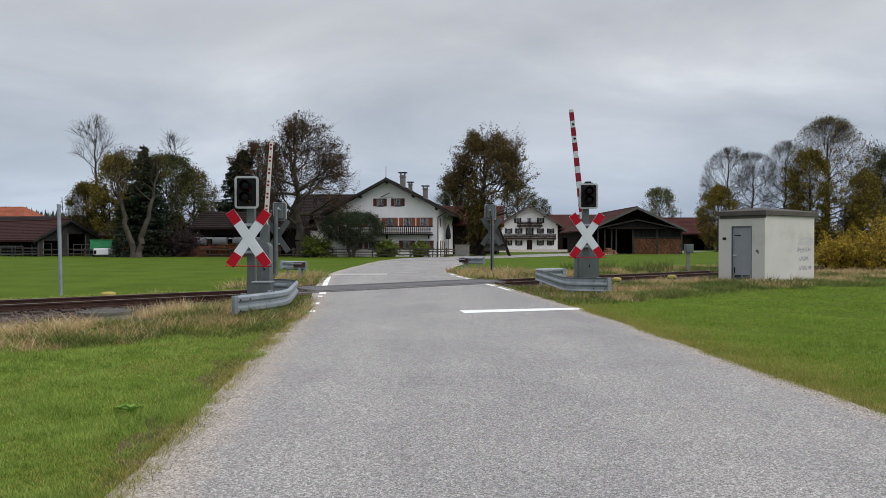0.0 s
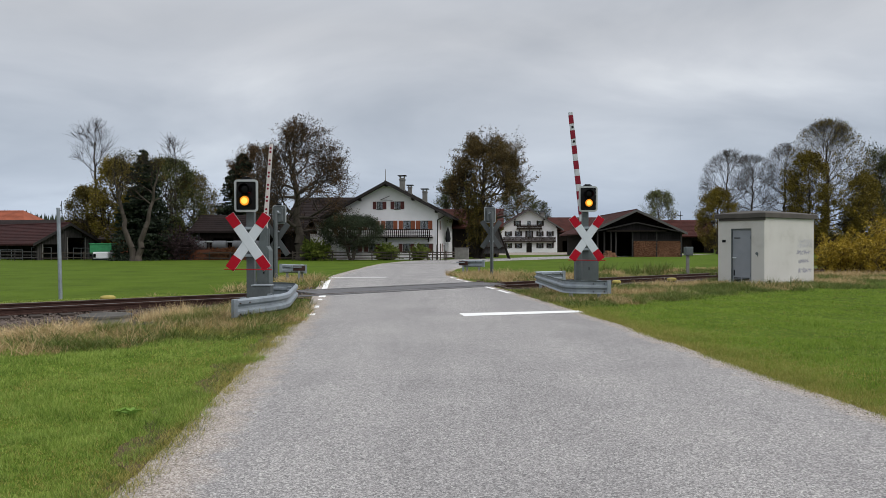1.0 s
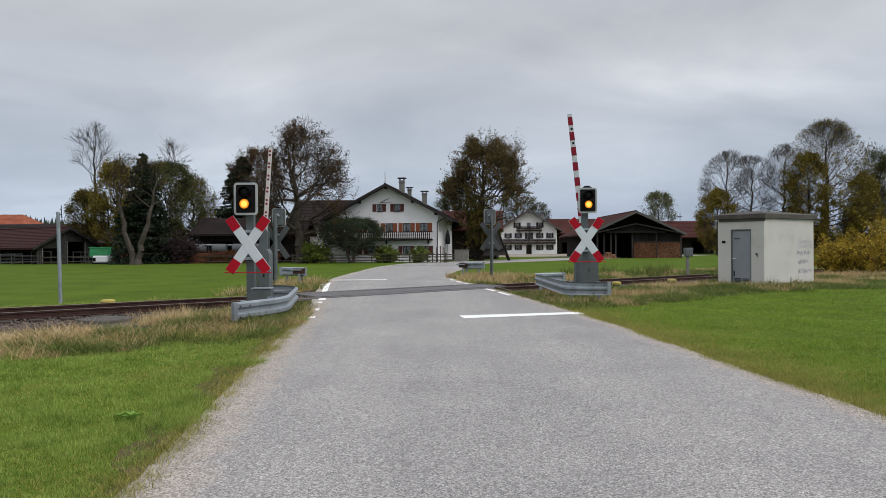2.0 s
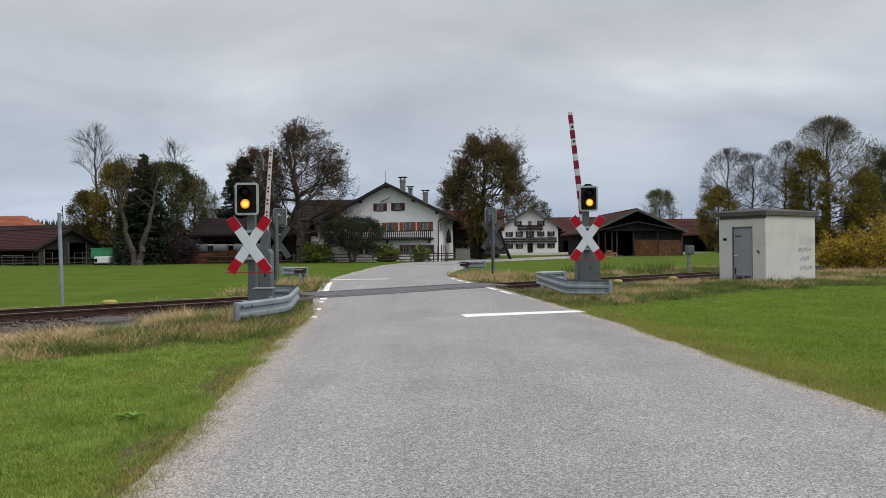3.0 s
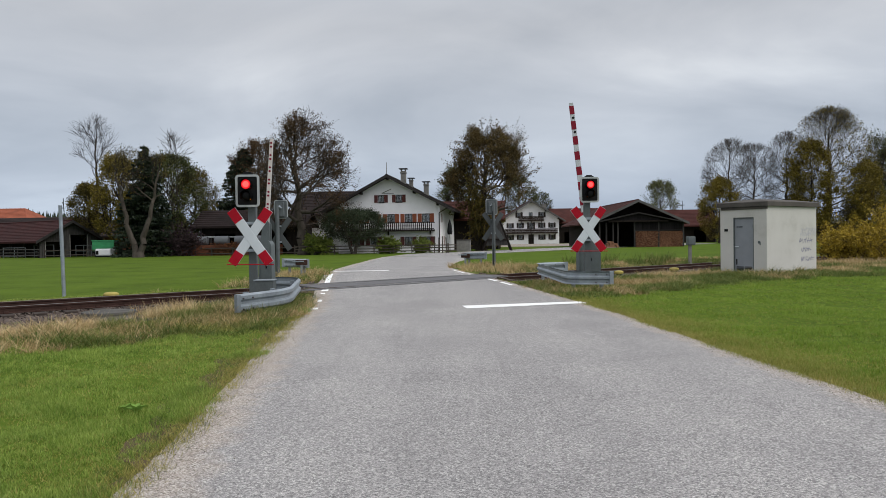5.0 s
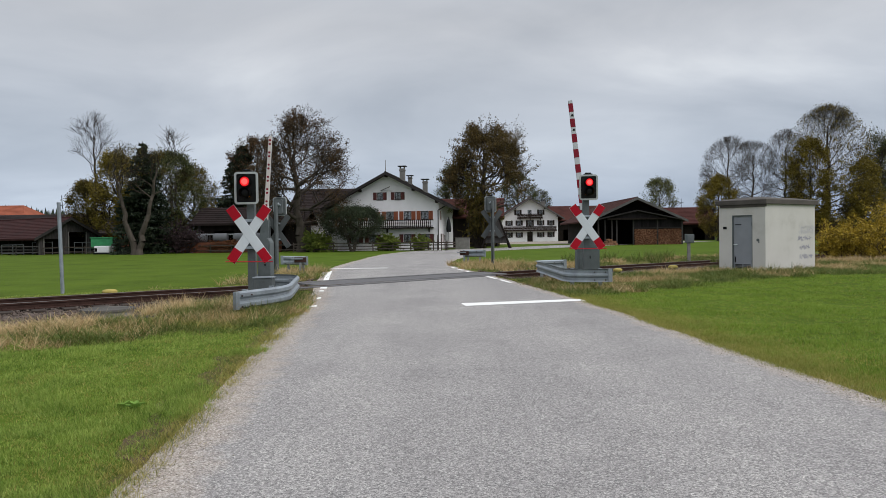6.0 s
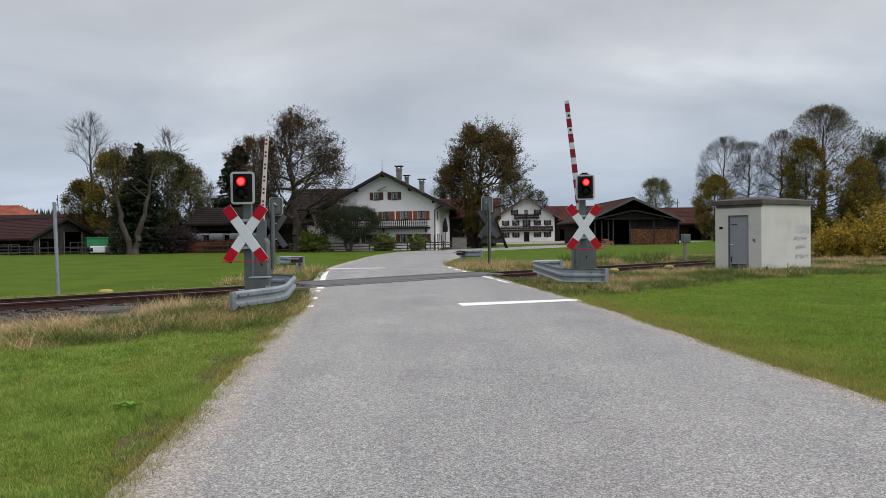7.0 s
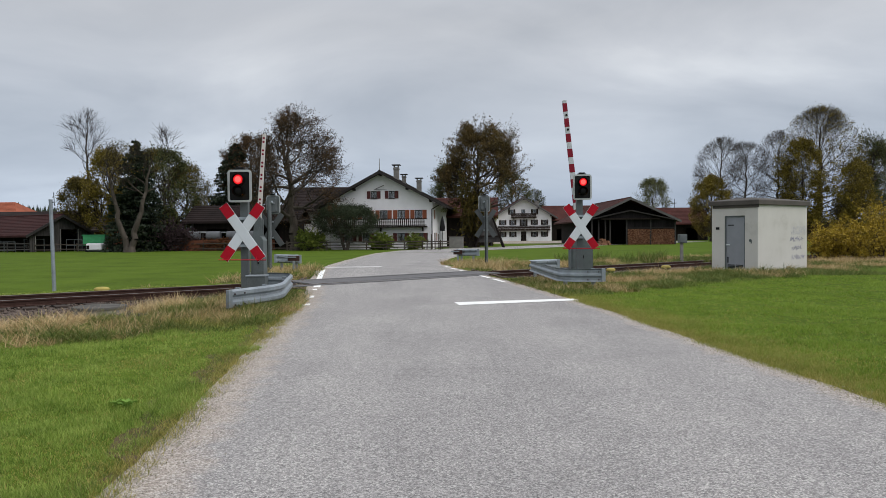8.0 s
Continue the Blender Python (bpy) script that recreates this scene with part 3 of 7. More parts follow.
def build_ballast():
    rng = np.random.default_rng(11)
    n = 12000
    u = rng.uniform(-9, 34, n)
    s = rng.uniform(-2.2, 2.1, n)
    # the wider shoulder towards the lawn
    more = 9000
    u = np.concatenate([u, rng.uniform(-9, 2.8, more)])
    s = np.concatenate([s, rng.uniform(-5.5, -1.9, more)])
    p = TRACK_AT[None] + TRACK_DIR[None] * u[:, None] + TRACK_N[None] * s[:, None]
    keep = ~on_road(p[:, 0], p[:, 1], 0.25)
    p, s = p[keep], s[keep]
    z = relief(p[:, 0], p[:, 1]) - 0.005 + 0.02 * (1 - smooth_step(1.6, 2.2, np.abs(s))) * (p[:, 0] < 4) + rng.uniform(0, 0.035, len(p))
    stones("track_ballast", np.stack([p[:, 0], p[:, 1], z], -1), rng.uniform(0.028, 0.055, len(p)), M_stone, "brown broken ballast stones between the sleepers", 3)
    # the ballast bed under the loose stones
    a = np.linspace(-60, 90, 200)
    l = TRACK_AT[None] + TRACK_DIR[None] * a[:, None] - TRACK_N[None] * 2.1
    r = TRACK_AT[None] + TRACK_DIR[None] * a[:, None] + TRACK_N[None] * 2.1
    strip("ballast_bed", l, r, -0.135, M_stone, "brown stone bed under the railway", cols=6, category="ground")


build_ballast()


def quad_sheet(name, corners, lift, material, label, category, n=10, parent=None):
    """A thin painted patch draped on the road between four corners."""
    a, b, c, d = (np.array(v, float) for v in corners)
    k = np.linspace(0, 1, n)[:, None]
    left, right = a + (b - a) * k, d + (c - d) * k
    return strip(name, left, right, lift, material, label, cols=3, category=category)


def build_crossing_panels():
    t = thing("crossing_deck", pose(0, 0, 0), "dark rubber deck panels between the rails", "crossing deck", kind="structure")
    for s0, s1, w in ((-0.66, 0.66, 0.9), (-1.12, -0.84, 0.9), (0.84, 1.12, 0.9)):
        u = 3.6
        while u < 18:
            p = TRACK_AT + TRACK_DIR * (u + w / 2) + TRACK_N * (s0 + s1) / 2
            if on_road(p[0], p[1], 0.35):
                bm = bmesh.new()
                box(bm, 0.006, w - 0.006, s0, s1, -0.06, 0.0, 0.01)
                q = part("panel", bm, M_rubber, t)
                o = TRACK_AT + TRACK_DIR * u
                q.matrix_basis = pose(o[0], o[1], lie(p[0], p[1]) + 0.031, 0, -math.degrees(math.atan(0.0046)), TRACK_TURN)
            u += w
    return t


build_crossing_panels()


def build_markings():
    lift = 0.018
    quad_sheet("stop_line", ((0.35, 15.08), (3.0, 15.66), (3.05, 15.28), (0.44, 14.53)), lift, M_paint, "white painted stop line on asphalt", "road marking", 14)
    quad_sheet("stop_line", ((-4.95, 31.9), (-2.45, 31.3), (-2.45, 30.7), (-4.95, 31.3)), lift, M_paint, "white painted stop line beyond the railway", "road marking", 14)
    for y0, y1, w in ((21.2, 28.6, 0.17), (19.35, 20.75, 0.19), (18.45, 18.8, 0.12), (16.4, 16.9, 0.13), (14.75, 15.1, 0.14)):
        k = (edges_at(y0)[0] + 0.10, edges_at(y1)[0] + 0.10)
        quad_sheet("edge_line", ((k[0], y0), (k[1], y1), (k[1] + w, y1), (k[0] + w, y0)), lift, M_paint, "worn white edge line dash", "road marking", 8)
    for y0, y1 in ((20.6, 21.9), (22.3, 23.6), (24.0, 24.9), (25.5, 26.6), (27.4, 28.6), (29.3, 30.2)):
        k = (edges_at(y0)[1] - 0.16, edges_at(y1)[1] - 0.16)
        quad_sheet("edge_line", ((k[0] - 0.13, y0), (k[1] - 0.13, y1), (k[1], y1), (k[0], y0)), lift, M_paint, "worn white edge line dash", "road marking", 8)


build_markings()

# ---- crossing equipment ----
LENSES = []


def round_rect(bm, w, h, r, y0, y1, seg=6):
    out = []
    for cx, cz, a0 in ((w / 2 - r, h / 2 - r, 0), (-w / 2 + r, h / 2 - r, 90), (-w / 2 + r, -h / 2 + r, 180), (w / 2 - r, -h / 2 + r, 270)):
        for i in range(seg + 1):
            a = radians(a0 + 90 * i / seg)
            out.append((cx + r * math.cos(a), cz + r * math.sin(a)))
    return prism(bm, out, y0, y1)


def frame_ring(w, h, r, t, y0, y1, seg=6):
    """A rounded rectangular ring of width t."""
    bm = bmesh.new()
    rings = []
    for y in (y0, y1):
        for k in (0, 1):
            ring = []
            ww, hh, rr = w - 2 * t * k, h - 2 * t * k, max(r - t * k, 0.01)
            for cx, cz, a0 in ((ww / 2 - rr, hh / 2 - rr, 0), (-ww / 2 + rr, hh / 2 - rr, 90), (-ww / 2 + rr, -hh / 2 + rr, 180), (ww / 2 - rr, -hh / 2 + rr, 270)):
                for i in range(seg + 1):
                    a = radians(a0 + 90 * i / seg)
                    ring.append(bm.verts.new((cx + rr * math.cos(a), y, cz + rr * math.sin(a))))
            rings.append(ring)
    n = len(rings[0])
    for a, b in ((0, 1), (1, 3), (3, 2), (2, 0)):
        for i in range(n):
            bm.faces.new((rings[a][i], rings[a][(i + 1) % n], rings[b][(i + 1) % n], rings[b][i]))
    return bm


def lens_mesh(r):
    """Three lens discs round an upright spindle: dark, half lit and lit glass."""
    bm = bmesh.new()
    seg = 24
    prof = [(1.0, 0.0), (0.85, 0.010), (0.68, 0.018), (0.4, 0.024)]
    for k in range(3):
        m = Matrix.Rotation(radians(-120 * k), 4, "Z")
        last = None
        for j, (q, d) in enumerate(prof):
            ring = [bm.verts.new(m @ Vector((r * q * math.cos(2 * math.pi * i / seg), -0.062 - d, r * q * math.sin(2 * math.pi * i / seg)))) for i in range(seg)]
            if last:
                for i in range(seg):
                    f = bm.faces.new((last[i], last[(i + 1) % seg], ring[(i + 1) % seg], ring[i]))
                    f.material_index = (0, 3, 2 if j < 3 else 1)[k]
            else:
                bm.faces.new(ring[::-1])
            last = ring
        bm.faces.new(last).material_index = (0, 3, 1)[k]
    return bm


def saltire(parent, z, y, back):
    """The cross of two boards with red ends."""
    bm = bmesh.new()
    length, w, a = 1.45, 0.215, radians(35)
    for s in (-1, 1):
        box(bm, -w / 2, w / 2, -0.012 + 0.002 * s, 0.012 + 0.002 * s, -length / 2, length / 2, 0.008, Matrix.Rotation(a * s, 4, "Y"))
    cross = part("cross_board", bm, back, parent, "white cross board", pose(0, y, z))
    for s in (-1, 1):
        for e in (-1, 1):
            bm = bmesh.new()
            z0, z1 = sorted((e * 0.42, e * (length / 2 - 0.004)))
            box(bm, -w / 2 + 0.003, w / 2 - 0.003, -0.019, -0.012 + 0.002 * s - 0.0005, z0, z1, 0.0, Matrix.Rotation(a * s, 4, "Y"))
            part("red_end", bm, M_signred, cross, "red reflective board end")
    if back is M_signback:
        for s in (-1, 1):
            bm = bmesh.new()
            box(bm, -w / 2 + 0.004, w / 2 - 0.004, -0.016 - 0.001 * s, -0.0135, -0.415, 0.415, 0.0, Matrix.Rotation(a * s, 4, "Y"))
            part("white_face", bm, M_signwhite, cross, "white reflective sheet")
    return cross


def crossing_signal(m, head_z, cross_z, label, live, far=False, shift=0.0):
    t = thing("crossing_signal", m, label, "railway signal", "crossing signals")
    bm = bmesh.new()
    if far:
        tube(bm, (0, 0.03, 0), (0, 0.03, head_z + 0.15), 0.075, 0.075, 14)
    else:
        prism(bm, [(-0.085, 0), (0.085, 0), (0.085, head_z + 0.1), (-0.085, head_z + 0.1)], -0.012, 0.0)
        prism(bm, [(-0.085, 0), (-0.075, 0), (-0.075, head_z + 0.1), (-0.085, head_z + 0.1)], 0.0, 0.14)
        prism(bm, [(0.075, 0), (0.085, 0), (0.085, head_z + 0.1), (0.075, head_z + 0.1)], 0.0, 0.14)
        prism(bm, [(-0.075, 0), (0.075, 0), (0.075, head_z + 0.1), (-0.075, head_z + 0.1)], 0.13, 0.14)
    part("post", bm, M_postgrey, t, "grey steel post")
    # signal head
    bm = bmesh.new()
    round_rect(bm, 0.36, 0.6, 0.06, -0.05, 0.0)
    round_rect(bm, 0.3, 0.54, 0.06, 0.0, 0.14)
    head = part("signal_head", bm, M_black if not far else M_postgrey, t, "black signal head", pose(shift, -0.14, head_z))
    bm = bmesh.new()
    round_rect(bm, 0.47, 0.66, 0.05, -0.058, -0.050)
    part("backboard", bm, M_black, head, "matt black backboard")
    part("frame", frame_ring(0.52, 0.71, 0.075, 0.046, -0.075, -0.045), M_frame, head, "pale grey rounded frame")
    if far:
        bm = bmesh.new()
        round_rect(bm, 0.46, 0.65, 0.05, -0.045, -0.01)
        part("back_cover", bm, M_postgrey, head, "dull grey back cover")
        bm = bmesh.new()
        tube(bm, (-0.1, 0.16, 0.05), (0.1, 0.16, 0.05), 0.03)
        tube(bm, (0.0, 0.1, 0.12), (0.0, 0.2, 0.05), 0.05)
        part("clamp", bm, M_galv, head)
    bm = bmesh.new()
    box(bm, -0.12, 0.12, -0.03, 0.06, 0.355, 0.385, 0.008)
    box(bm, -0.08, 0.08, -0.02, 0.05, 0.385, 0.415, 0.008)
    part("top_hinge", bm, M_black, head)
    for z, kind in ((0.135, "red"), (-0.115, "amber")):
        bm = bmesh.new()
        seg, r, d = 20, 0.122, 0.20
        # hood open below
        rings = [[bm.verts.new((rr * math.cos(radians(-35 + 250 * i / seg)), y, rr * math.sin(radians(-35 + 250 * i / seg)))) for i in range(seg + 1)] for rr, y in ((r, 0), (r, -d), (r - 0.004, -d), (r - 0.004, 0))]
        for k in range(4):
            for i in range(seg):
                bm.faces.new((rings[k][i], rings[k][i + 1], rings[(k + 1) % 4][i + 1], rings[(k + 1) % 4][i]))
        part("hood", bm, M_hood, head, at=pose(0, -0.058, z))
        mats = [M_lens, G_red, G_redrim, G_reddim] if kind == "red" else [M_lens, G_amber, G_amberrim, G_amberdim]
        lens = part("lens", lens_mesh(0.104), mats, head, kind + " signal lens", pose(0, -0.125, z), True)
        if live:
            LENSES.append((lens, kind, z, m.translation.x))
    saltire(t, cross_z, -0.16 if not far else -0.16, M_signwhite if not far else M_signback)
    for z in (cross_z - 0.3, cross_z + 0.3):
        part("cross_bracket", one_box(-0.10, 0.10, -0.15, 0.0, z - 0.03, z + 0.03, 0.006), M_galv, t)
    if not far:
        bm = bmesh.new()
        tube(bm, (-0.52, -0.20, cross_z - 0.60), (0.52, -0.20, cross_z - 0.612), 0.011, 0.011, 8)
        for x in (-0.3, 0.3):
            tube(bm, (x, -0.20, cross_z - 0.605), (x, -0.17, cross_z - 0.54), 0.008, 0.008, 6)
        part("lower_rod", bm, M_signred, t, "thin dark red rod")
    # cable up the post and a foot plate
    bm = bmesh.new()
    tube(bm, (0.05, 0.16, 0.02), (0.05, 0.16, head_z - 0.2), 0.016, 0.016, 8)
    part("cable_pipe", bm, M_black, t)
    bm = bmesh.new()
    box(bm, -0.2, 0.2, -0.12, 0.24, -0.1, 0.03, 0.012)
    part("foot", bm, M_concrete, t, "concrete foot")
    return t


crossing_signal(pose(-4.27, 15.75, 0.125), 2.555, 1.545, "grey level crossing signal with red-white cross beside guardrail", True, shift=-0.035)
crossing_signal(pose(4.02, 19.95, 0.155), 2.71, 1.61, "tall grey level crossing signal with red-white cross", True, shift=0.035)
crossing_signal(pose(-6.3, 26.8, 0.16, 0, 0, 176), 2.59, 1.65, "grey crossing signal seen from its bare back", False, True, shift=-0.08)
crossing_signal(pose(2.18, 31.5, 0.16, 0, 0, 184), 2.77, 1.89, "grey crossing signal with weathered bare back", False, True, shift=0.05)


def barrier(m, foot_w, lean, length, pivot, dotted, label, housing):
    t = thing("crossing_barrier", m, label, "barrier", "crossing barriers")
    bm = bmesh.new()
    w, d, h = housing
    prism(bm, [(-w / 2, 0), (w / 2, 0), (w / 2, h - 0.1), (w / 2 - 0.06, h), (-w / 2 + 0.06, h), (-w / 2, h - 0.1)], -d / 2, d / 2)
    bmesh.ops.bevel(bm, geom=list(bm.edges), offset=0.012, segments=2, affect="EDGES")
    box_part = part("drive_housing", bm, M_greybox, t, "grey green drive housing")
    part("housing_door", one_box(-w / 2 + 0.05, w / 2 - 0.05, -d / 2 - 0.012, -d / 2 - 0.002, 0.12, h - 0.16, 0.004), M_greybox, box_part)
    bm = bmesh.new()
    box(bm, 0.02, 0.05, -d / 2 - 0.03, -d / 2 - 0.012, h * 0.55, h * 0.62, 0.004)
    part("lock", bm, M_black, box_part)
    part("plinth", one_box(-foot_w / 2, foot_w / 2, -d / 2 - 0.1, d / 2 + 0.1, -0.15, 0.10, 0.02), M_concrete, t, "concrete plinth")
    # the raised arm, in a frame that leans towards the road
    hold = Matrix.Translation(pivot) @ Matrix.Rotation(radians(lean), 4, "Y")
    bm = bmesh.new()
    ax, ay = (0.055, 0.03) if dotted else (0.085, 0.028)
    bx, by = (0.040, 0.022) if dotted else (0.062, 0.02)
    vs = [bm.verts.new((sx * x, sy * y, z)) for z, x, y in ((0, ax, ay), (length, bx, by)) for sx, sy in ((-1, -1), (1, -1), (1, 1), (-1, 1))]
    for q in ((0, 1, 2, 3), (7, 6, 5, 4), (0, 4, 5, 1), (1, 5, 6, 2), (2, 6, 7, 3), (3, 7, 4, 0)):
        bm.faces.new([vs[i] for i in q])
    bmesh.ops.bevel(bm, geom=list(bm.edges), offset=0.008, segments=2, affect="EDGES")
    arm = part("arm", bm, M_armwhite if dotted else M_armgrey, t, "white raised barrier arm", hold)
    if dotted:
        z = 0.10
        while z < length - 0.1:
            for dz in (0, 0.09):
                k = 1 - (z + dz) / length
                bm = bmesh.new()
                y = -(0.022 + 0.008 * k) - 0.004
                tube(bm, (0, y, z + dz), (0, y + 0.008, z + dz), 0.027, 0.027, 12)
                part("reflector", bm, M_armred, arm, "round red reflector")
            z += 0.29
    else:
        z, red = length - 0.09, True
        while z > 0.3:
            z0 = max(z - (0.245 if red else 0.20), 0.05)
            if red:
                bm = bmesh.new()
                ring = []
                for zz in (z0, z):
                    k = 1 - zz / length
                    x, y = 0.062 + 0.023 * k + 0.003, 0.02 + 0.008 * k + 0.003
                    ring.append([bm.verts.new((sx * x, sy * y, zz)) for sx, sy in ((-1, -1), (1, -1), (1, 1), (-1, 1))])
                for i in range(4):
                    bm.faces.new((ring[0][i], ring[0][(i + 1) % 4], ring[1][(i + 1) % 4], ring[1][i]))
                part("red_band", bm, M_armred, arm, "red reflective band")
            red, z = not red, z0
        for z in (length - 0.44, length - 0.86):
            bm = bmesh.new()
            tube(bm, (0.01, -0.033, z), (0.01, -0.026, z), 0.035, 0.035, 12)
            part("arm_mark", bm, M_black, arm)
    # the counterweight lever behind
    bm = bmesh.new()
    lo = -0.15
    prism(bm, [(-0.10, lo), (0.12, lo), (0.085, 0.30), (0.0, 0.42), (-0.085, 0.30)], 0.05, 0.09)
    prism(bm, [(-0.10, lo), (0.12, lo), (0.085, 0.30), (0.0, 0.42), (-0.085, 0.30)], -0.09, -0.05)
    tube(bm, (0, -0.1, 0.1), (0, 0.1, 0.1), 0.05, 0.05, 12)
    part("arm_clamp", bm, M_greybox, t, "grey green arm clamp", hold)
    return t


barrier(pose(-4.23, 16.85, 0.13), 0.5, 4.3, 2.32, (-0.01, 0, 1.55), True, "raised white crossing barrier with paired red reflectors", (0.30, 0.4, 1.45))
barrier(pose(4.20, 20.75, 0.16), 0.75, -6.2, 4.25, (0.0, 0, 1.08), False, "raised red and white banded crossing barrier", (0.64, 0.42, 1.26))


def w_beam(points, top, m_label, posts, parent_pose, height=0.33):
    """A folded steel guardrail along a line in plan, on posts."""
    t = thing("guardrail", parent_pose, m_label, "guardrail", "guardrails")
    prof = [(0.0, 0.0), (0.05, 0.035), (0.05, 0.095), (0.0, 0.135), (0.0, 0.175), (0.05, 0.215), (0.05, 0.275), (0.0, 0.31)]
    prof = [(o, z * height / 0.31) for o, z in prof]
    bm = bmesh.new()
    pts = [Vector((x, y, 0)) for x, y in points]
    rows = []
    for i, p in enumerate(pts):
        a = (pts[i] - pts[i - 1]).normalized() if i else (pts[1] - pts[0]).normalized()
        b = (pts[i + 1] - pts[i]).normalized() if i < len(pts) - 1 else a
        d = (a + b).normalized()
        nrm = Vector((d.y, -d.x, 0))
        rows.append([[bm.verts.new(p + nrm * (o + k) + Vector((0, 0, top[0] + (top[1] - top[0]) * i / (len(pts) - 1) - height + z))) for o, z in prof] for k in (0, -0.006)])
    for i in range(len(rows) - 1):
        for k in (0, 1):
            for j in range(len(prof) - 1):
                bm.faces.new((rows[i][k][j], rows[i][k][j + 1], rows[i + 1][k][j + 1], rows[i + 1][k][j]))
        for j in (0, len(prof) - 1):
            bm.faces.new((rows[i][0][j], rows[i + 1][0][j], rows[i + 1][1][j], rows[i][1][j]))
    beam = part("beam", bm, M_galv, t, "folded galvanised steel beam")
    for i in (0, len(pts) - 1):
        p, q = pts[i], pts[1] if i == 0 else pts[-2]
        d = (q - p).normalized()
        nrm = Vector((d.y, -d.x, 0)) * (1 if i == 0 else -1)
        tz = top[0 if i == 0 else 1]
        for k in (0.15, 0.75):
            for u in (0.08, 0.22):
                bm = bmesh.new()
                c = p + d * (u * 2) + nrm * 0.03 + Vector((0, 0, tz - height + height * k))
                tube(bm, c - nrm * 0.03, c + nrm * 0.04, 0.016, 0.014, 8)
                part("bolt", bm, M_steel, beam, "dark bolt head")
        bm = bmesh.new()
        m = Matrix.Translation(p + Vector((0, 0, tz - height))) @ Matrix.Rotation(math.atan2(d.y, d.x), 4, "Z")
        box(bm, -0.012, 0.09, -0.015, 0.058 if i == 0 else 0.058, 0.0, height, 0.004, m @ Matrix.Scale(-1 if i == 0 else 1, 4, (0, 1, 0)))
        part("end_plate", bm, M_galv, beam)
    for x, y in posts:
        bm = bmesh.new()
        box(bm, -0.05, 0.05, -0.03, 0.03, -0.3, max(top) - 0.03, 0.005)
        box(bm, -0.03, 0.03, -0.09, -0.03, max(top) - 0.28, max(top) - 0.1, 0.005)
        part("post", bm, M_galv, t, at=pose(x, y, 0))
    return t


def rounded(points, r=0.5, n=5):
    """Round the inner corners of a line in plan."""
    out = [points[0]]
    for a, b, c in zip(points, points[1:], points[2:]):
        a, b, c = (Vector(v) for v in (a, b, c))
        p, q = b + (a - b).normalized() * r, b + (c - b).normalized() * r
        for i in range(n + 1):
            k = i / n
            out.append(tuple(p * (1 - k) ** 2 + b * 2 * k * (1 - k) + q * k ** 2))
    out.append(points[-1])
    return out


w_beam(rounded([(-3.92, 13.2), (-3.24, 14.75), (-3.80, 18.5), (-4.95, 18.7)], 0.5), (0.46, 0.50), "galvanised steel guardrail bent round the signal foot", [(-3.86, 13.7), (-3.56, 14.6), (-3.72, 17.2), (-4.6, 18.5)], pose(0, 0, 0.125), 0.34)
w_beam(rounded([(4.35, 18.35), (3.15, 18.45), (3.08, 24.2), (4.2, 24.4)][::-1], 0.5)[::-1], (0.50, 0.53), "galvanised steel guardrail curving back from the road", [(4.1, 18.6), (3.4, 18.8), (3.25, 21.5), (3.3, 23.9)], pose(0, 0, 0.16), 0.34)
w_beam([(-6.2, 27.0), (-5.7, 27.05), (-5.2, 27.1)], (0.72, 0.68), "short galvanised guardrail end on stub posts", [(-5.95, 27.15), (-5.4, 27.2)], pose(0, 0, 0.16))
w_beam([(0.95, 33.6), (1.4, 33.3), (1.95, 33.0)], (0.70, 0.72), "short galvanised guardrail end beside the verge", [(1.15, 33.6), (1.7, 33.3)], pose(0, 0, 0.16))
for x, y, r in ((-5.45, 26.95, 4), (1.0, 33.45, -28)):
    t = thing("rail_bracket", pose(x, y, 0.62, 0, 0, r), "dark steel bracket box clamped on the guardrail", "bracket", "rail brackets")
    part("bracket_body", one_box(-0.22, 0.22, -0.10, -0.02, 0.0, 0.2, 0.01), M_steel, t)
    part("bracket_arm", one_box(-0.34, 0.1, -0.14, -0.1, 0.12, 0.16, 0.005), M_galv, t)
    part("bracket_leg", one_box(-0.04, 0.04, -0.09, -0.03, -0.5, 0.0, 0.005), M_galv, t)

# lone post with a rod beside the line
t = thing("marker_post", pose(-10.7, 19.85, 0.12, 0, -1.2, 0), "slim grey steel post with a short rod", "post")
bm = bmesh.new()
tube(bm, (0, 0, -0.6), (0, 0, 2.50), 0.052, 0.048, 14)
tube(bm, (0, 0, 2.50), (0, 0, 2.53), 0.055, 0.05, 14)
part("pole", bm, M_galv, t, "grey steel pole")
bm = bmesh.new()
tube(bm, (0.10, 0, 2.35), (0.095, 0, 2.72), 0.012, 0.01, 8)
tube(bm, (0.0, 0, 2.45), (0.10, 0, 2.45), 0.012, 0.012, 8)
part("rod", bm, M_black, t, "thin dark rod")


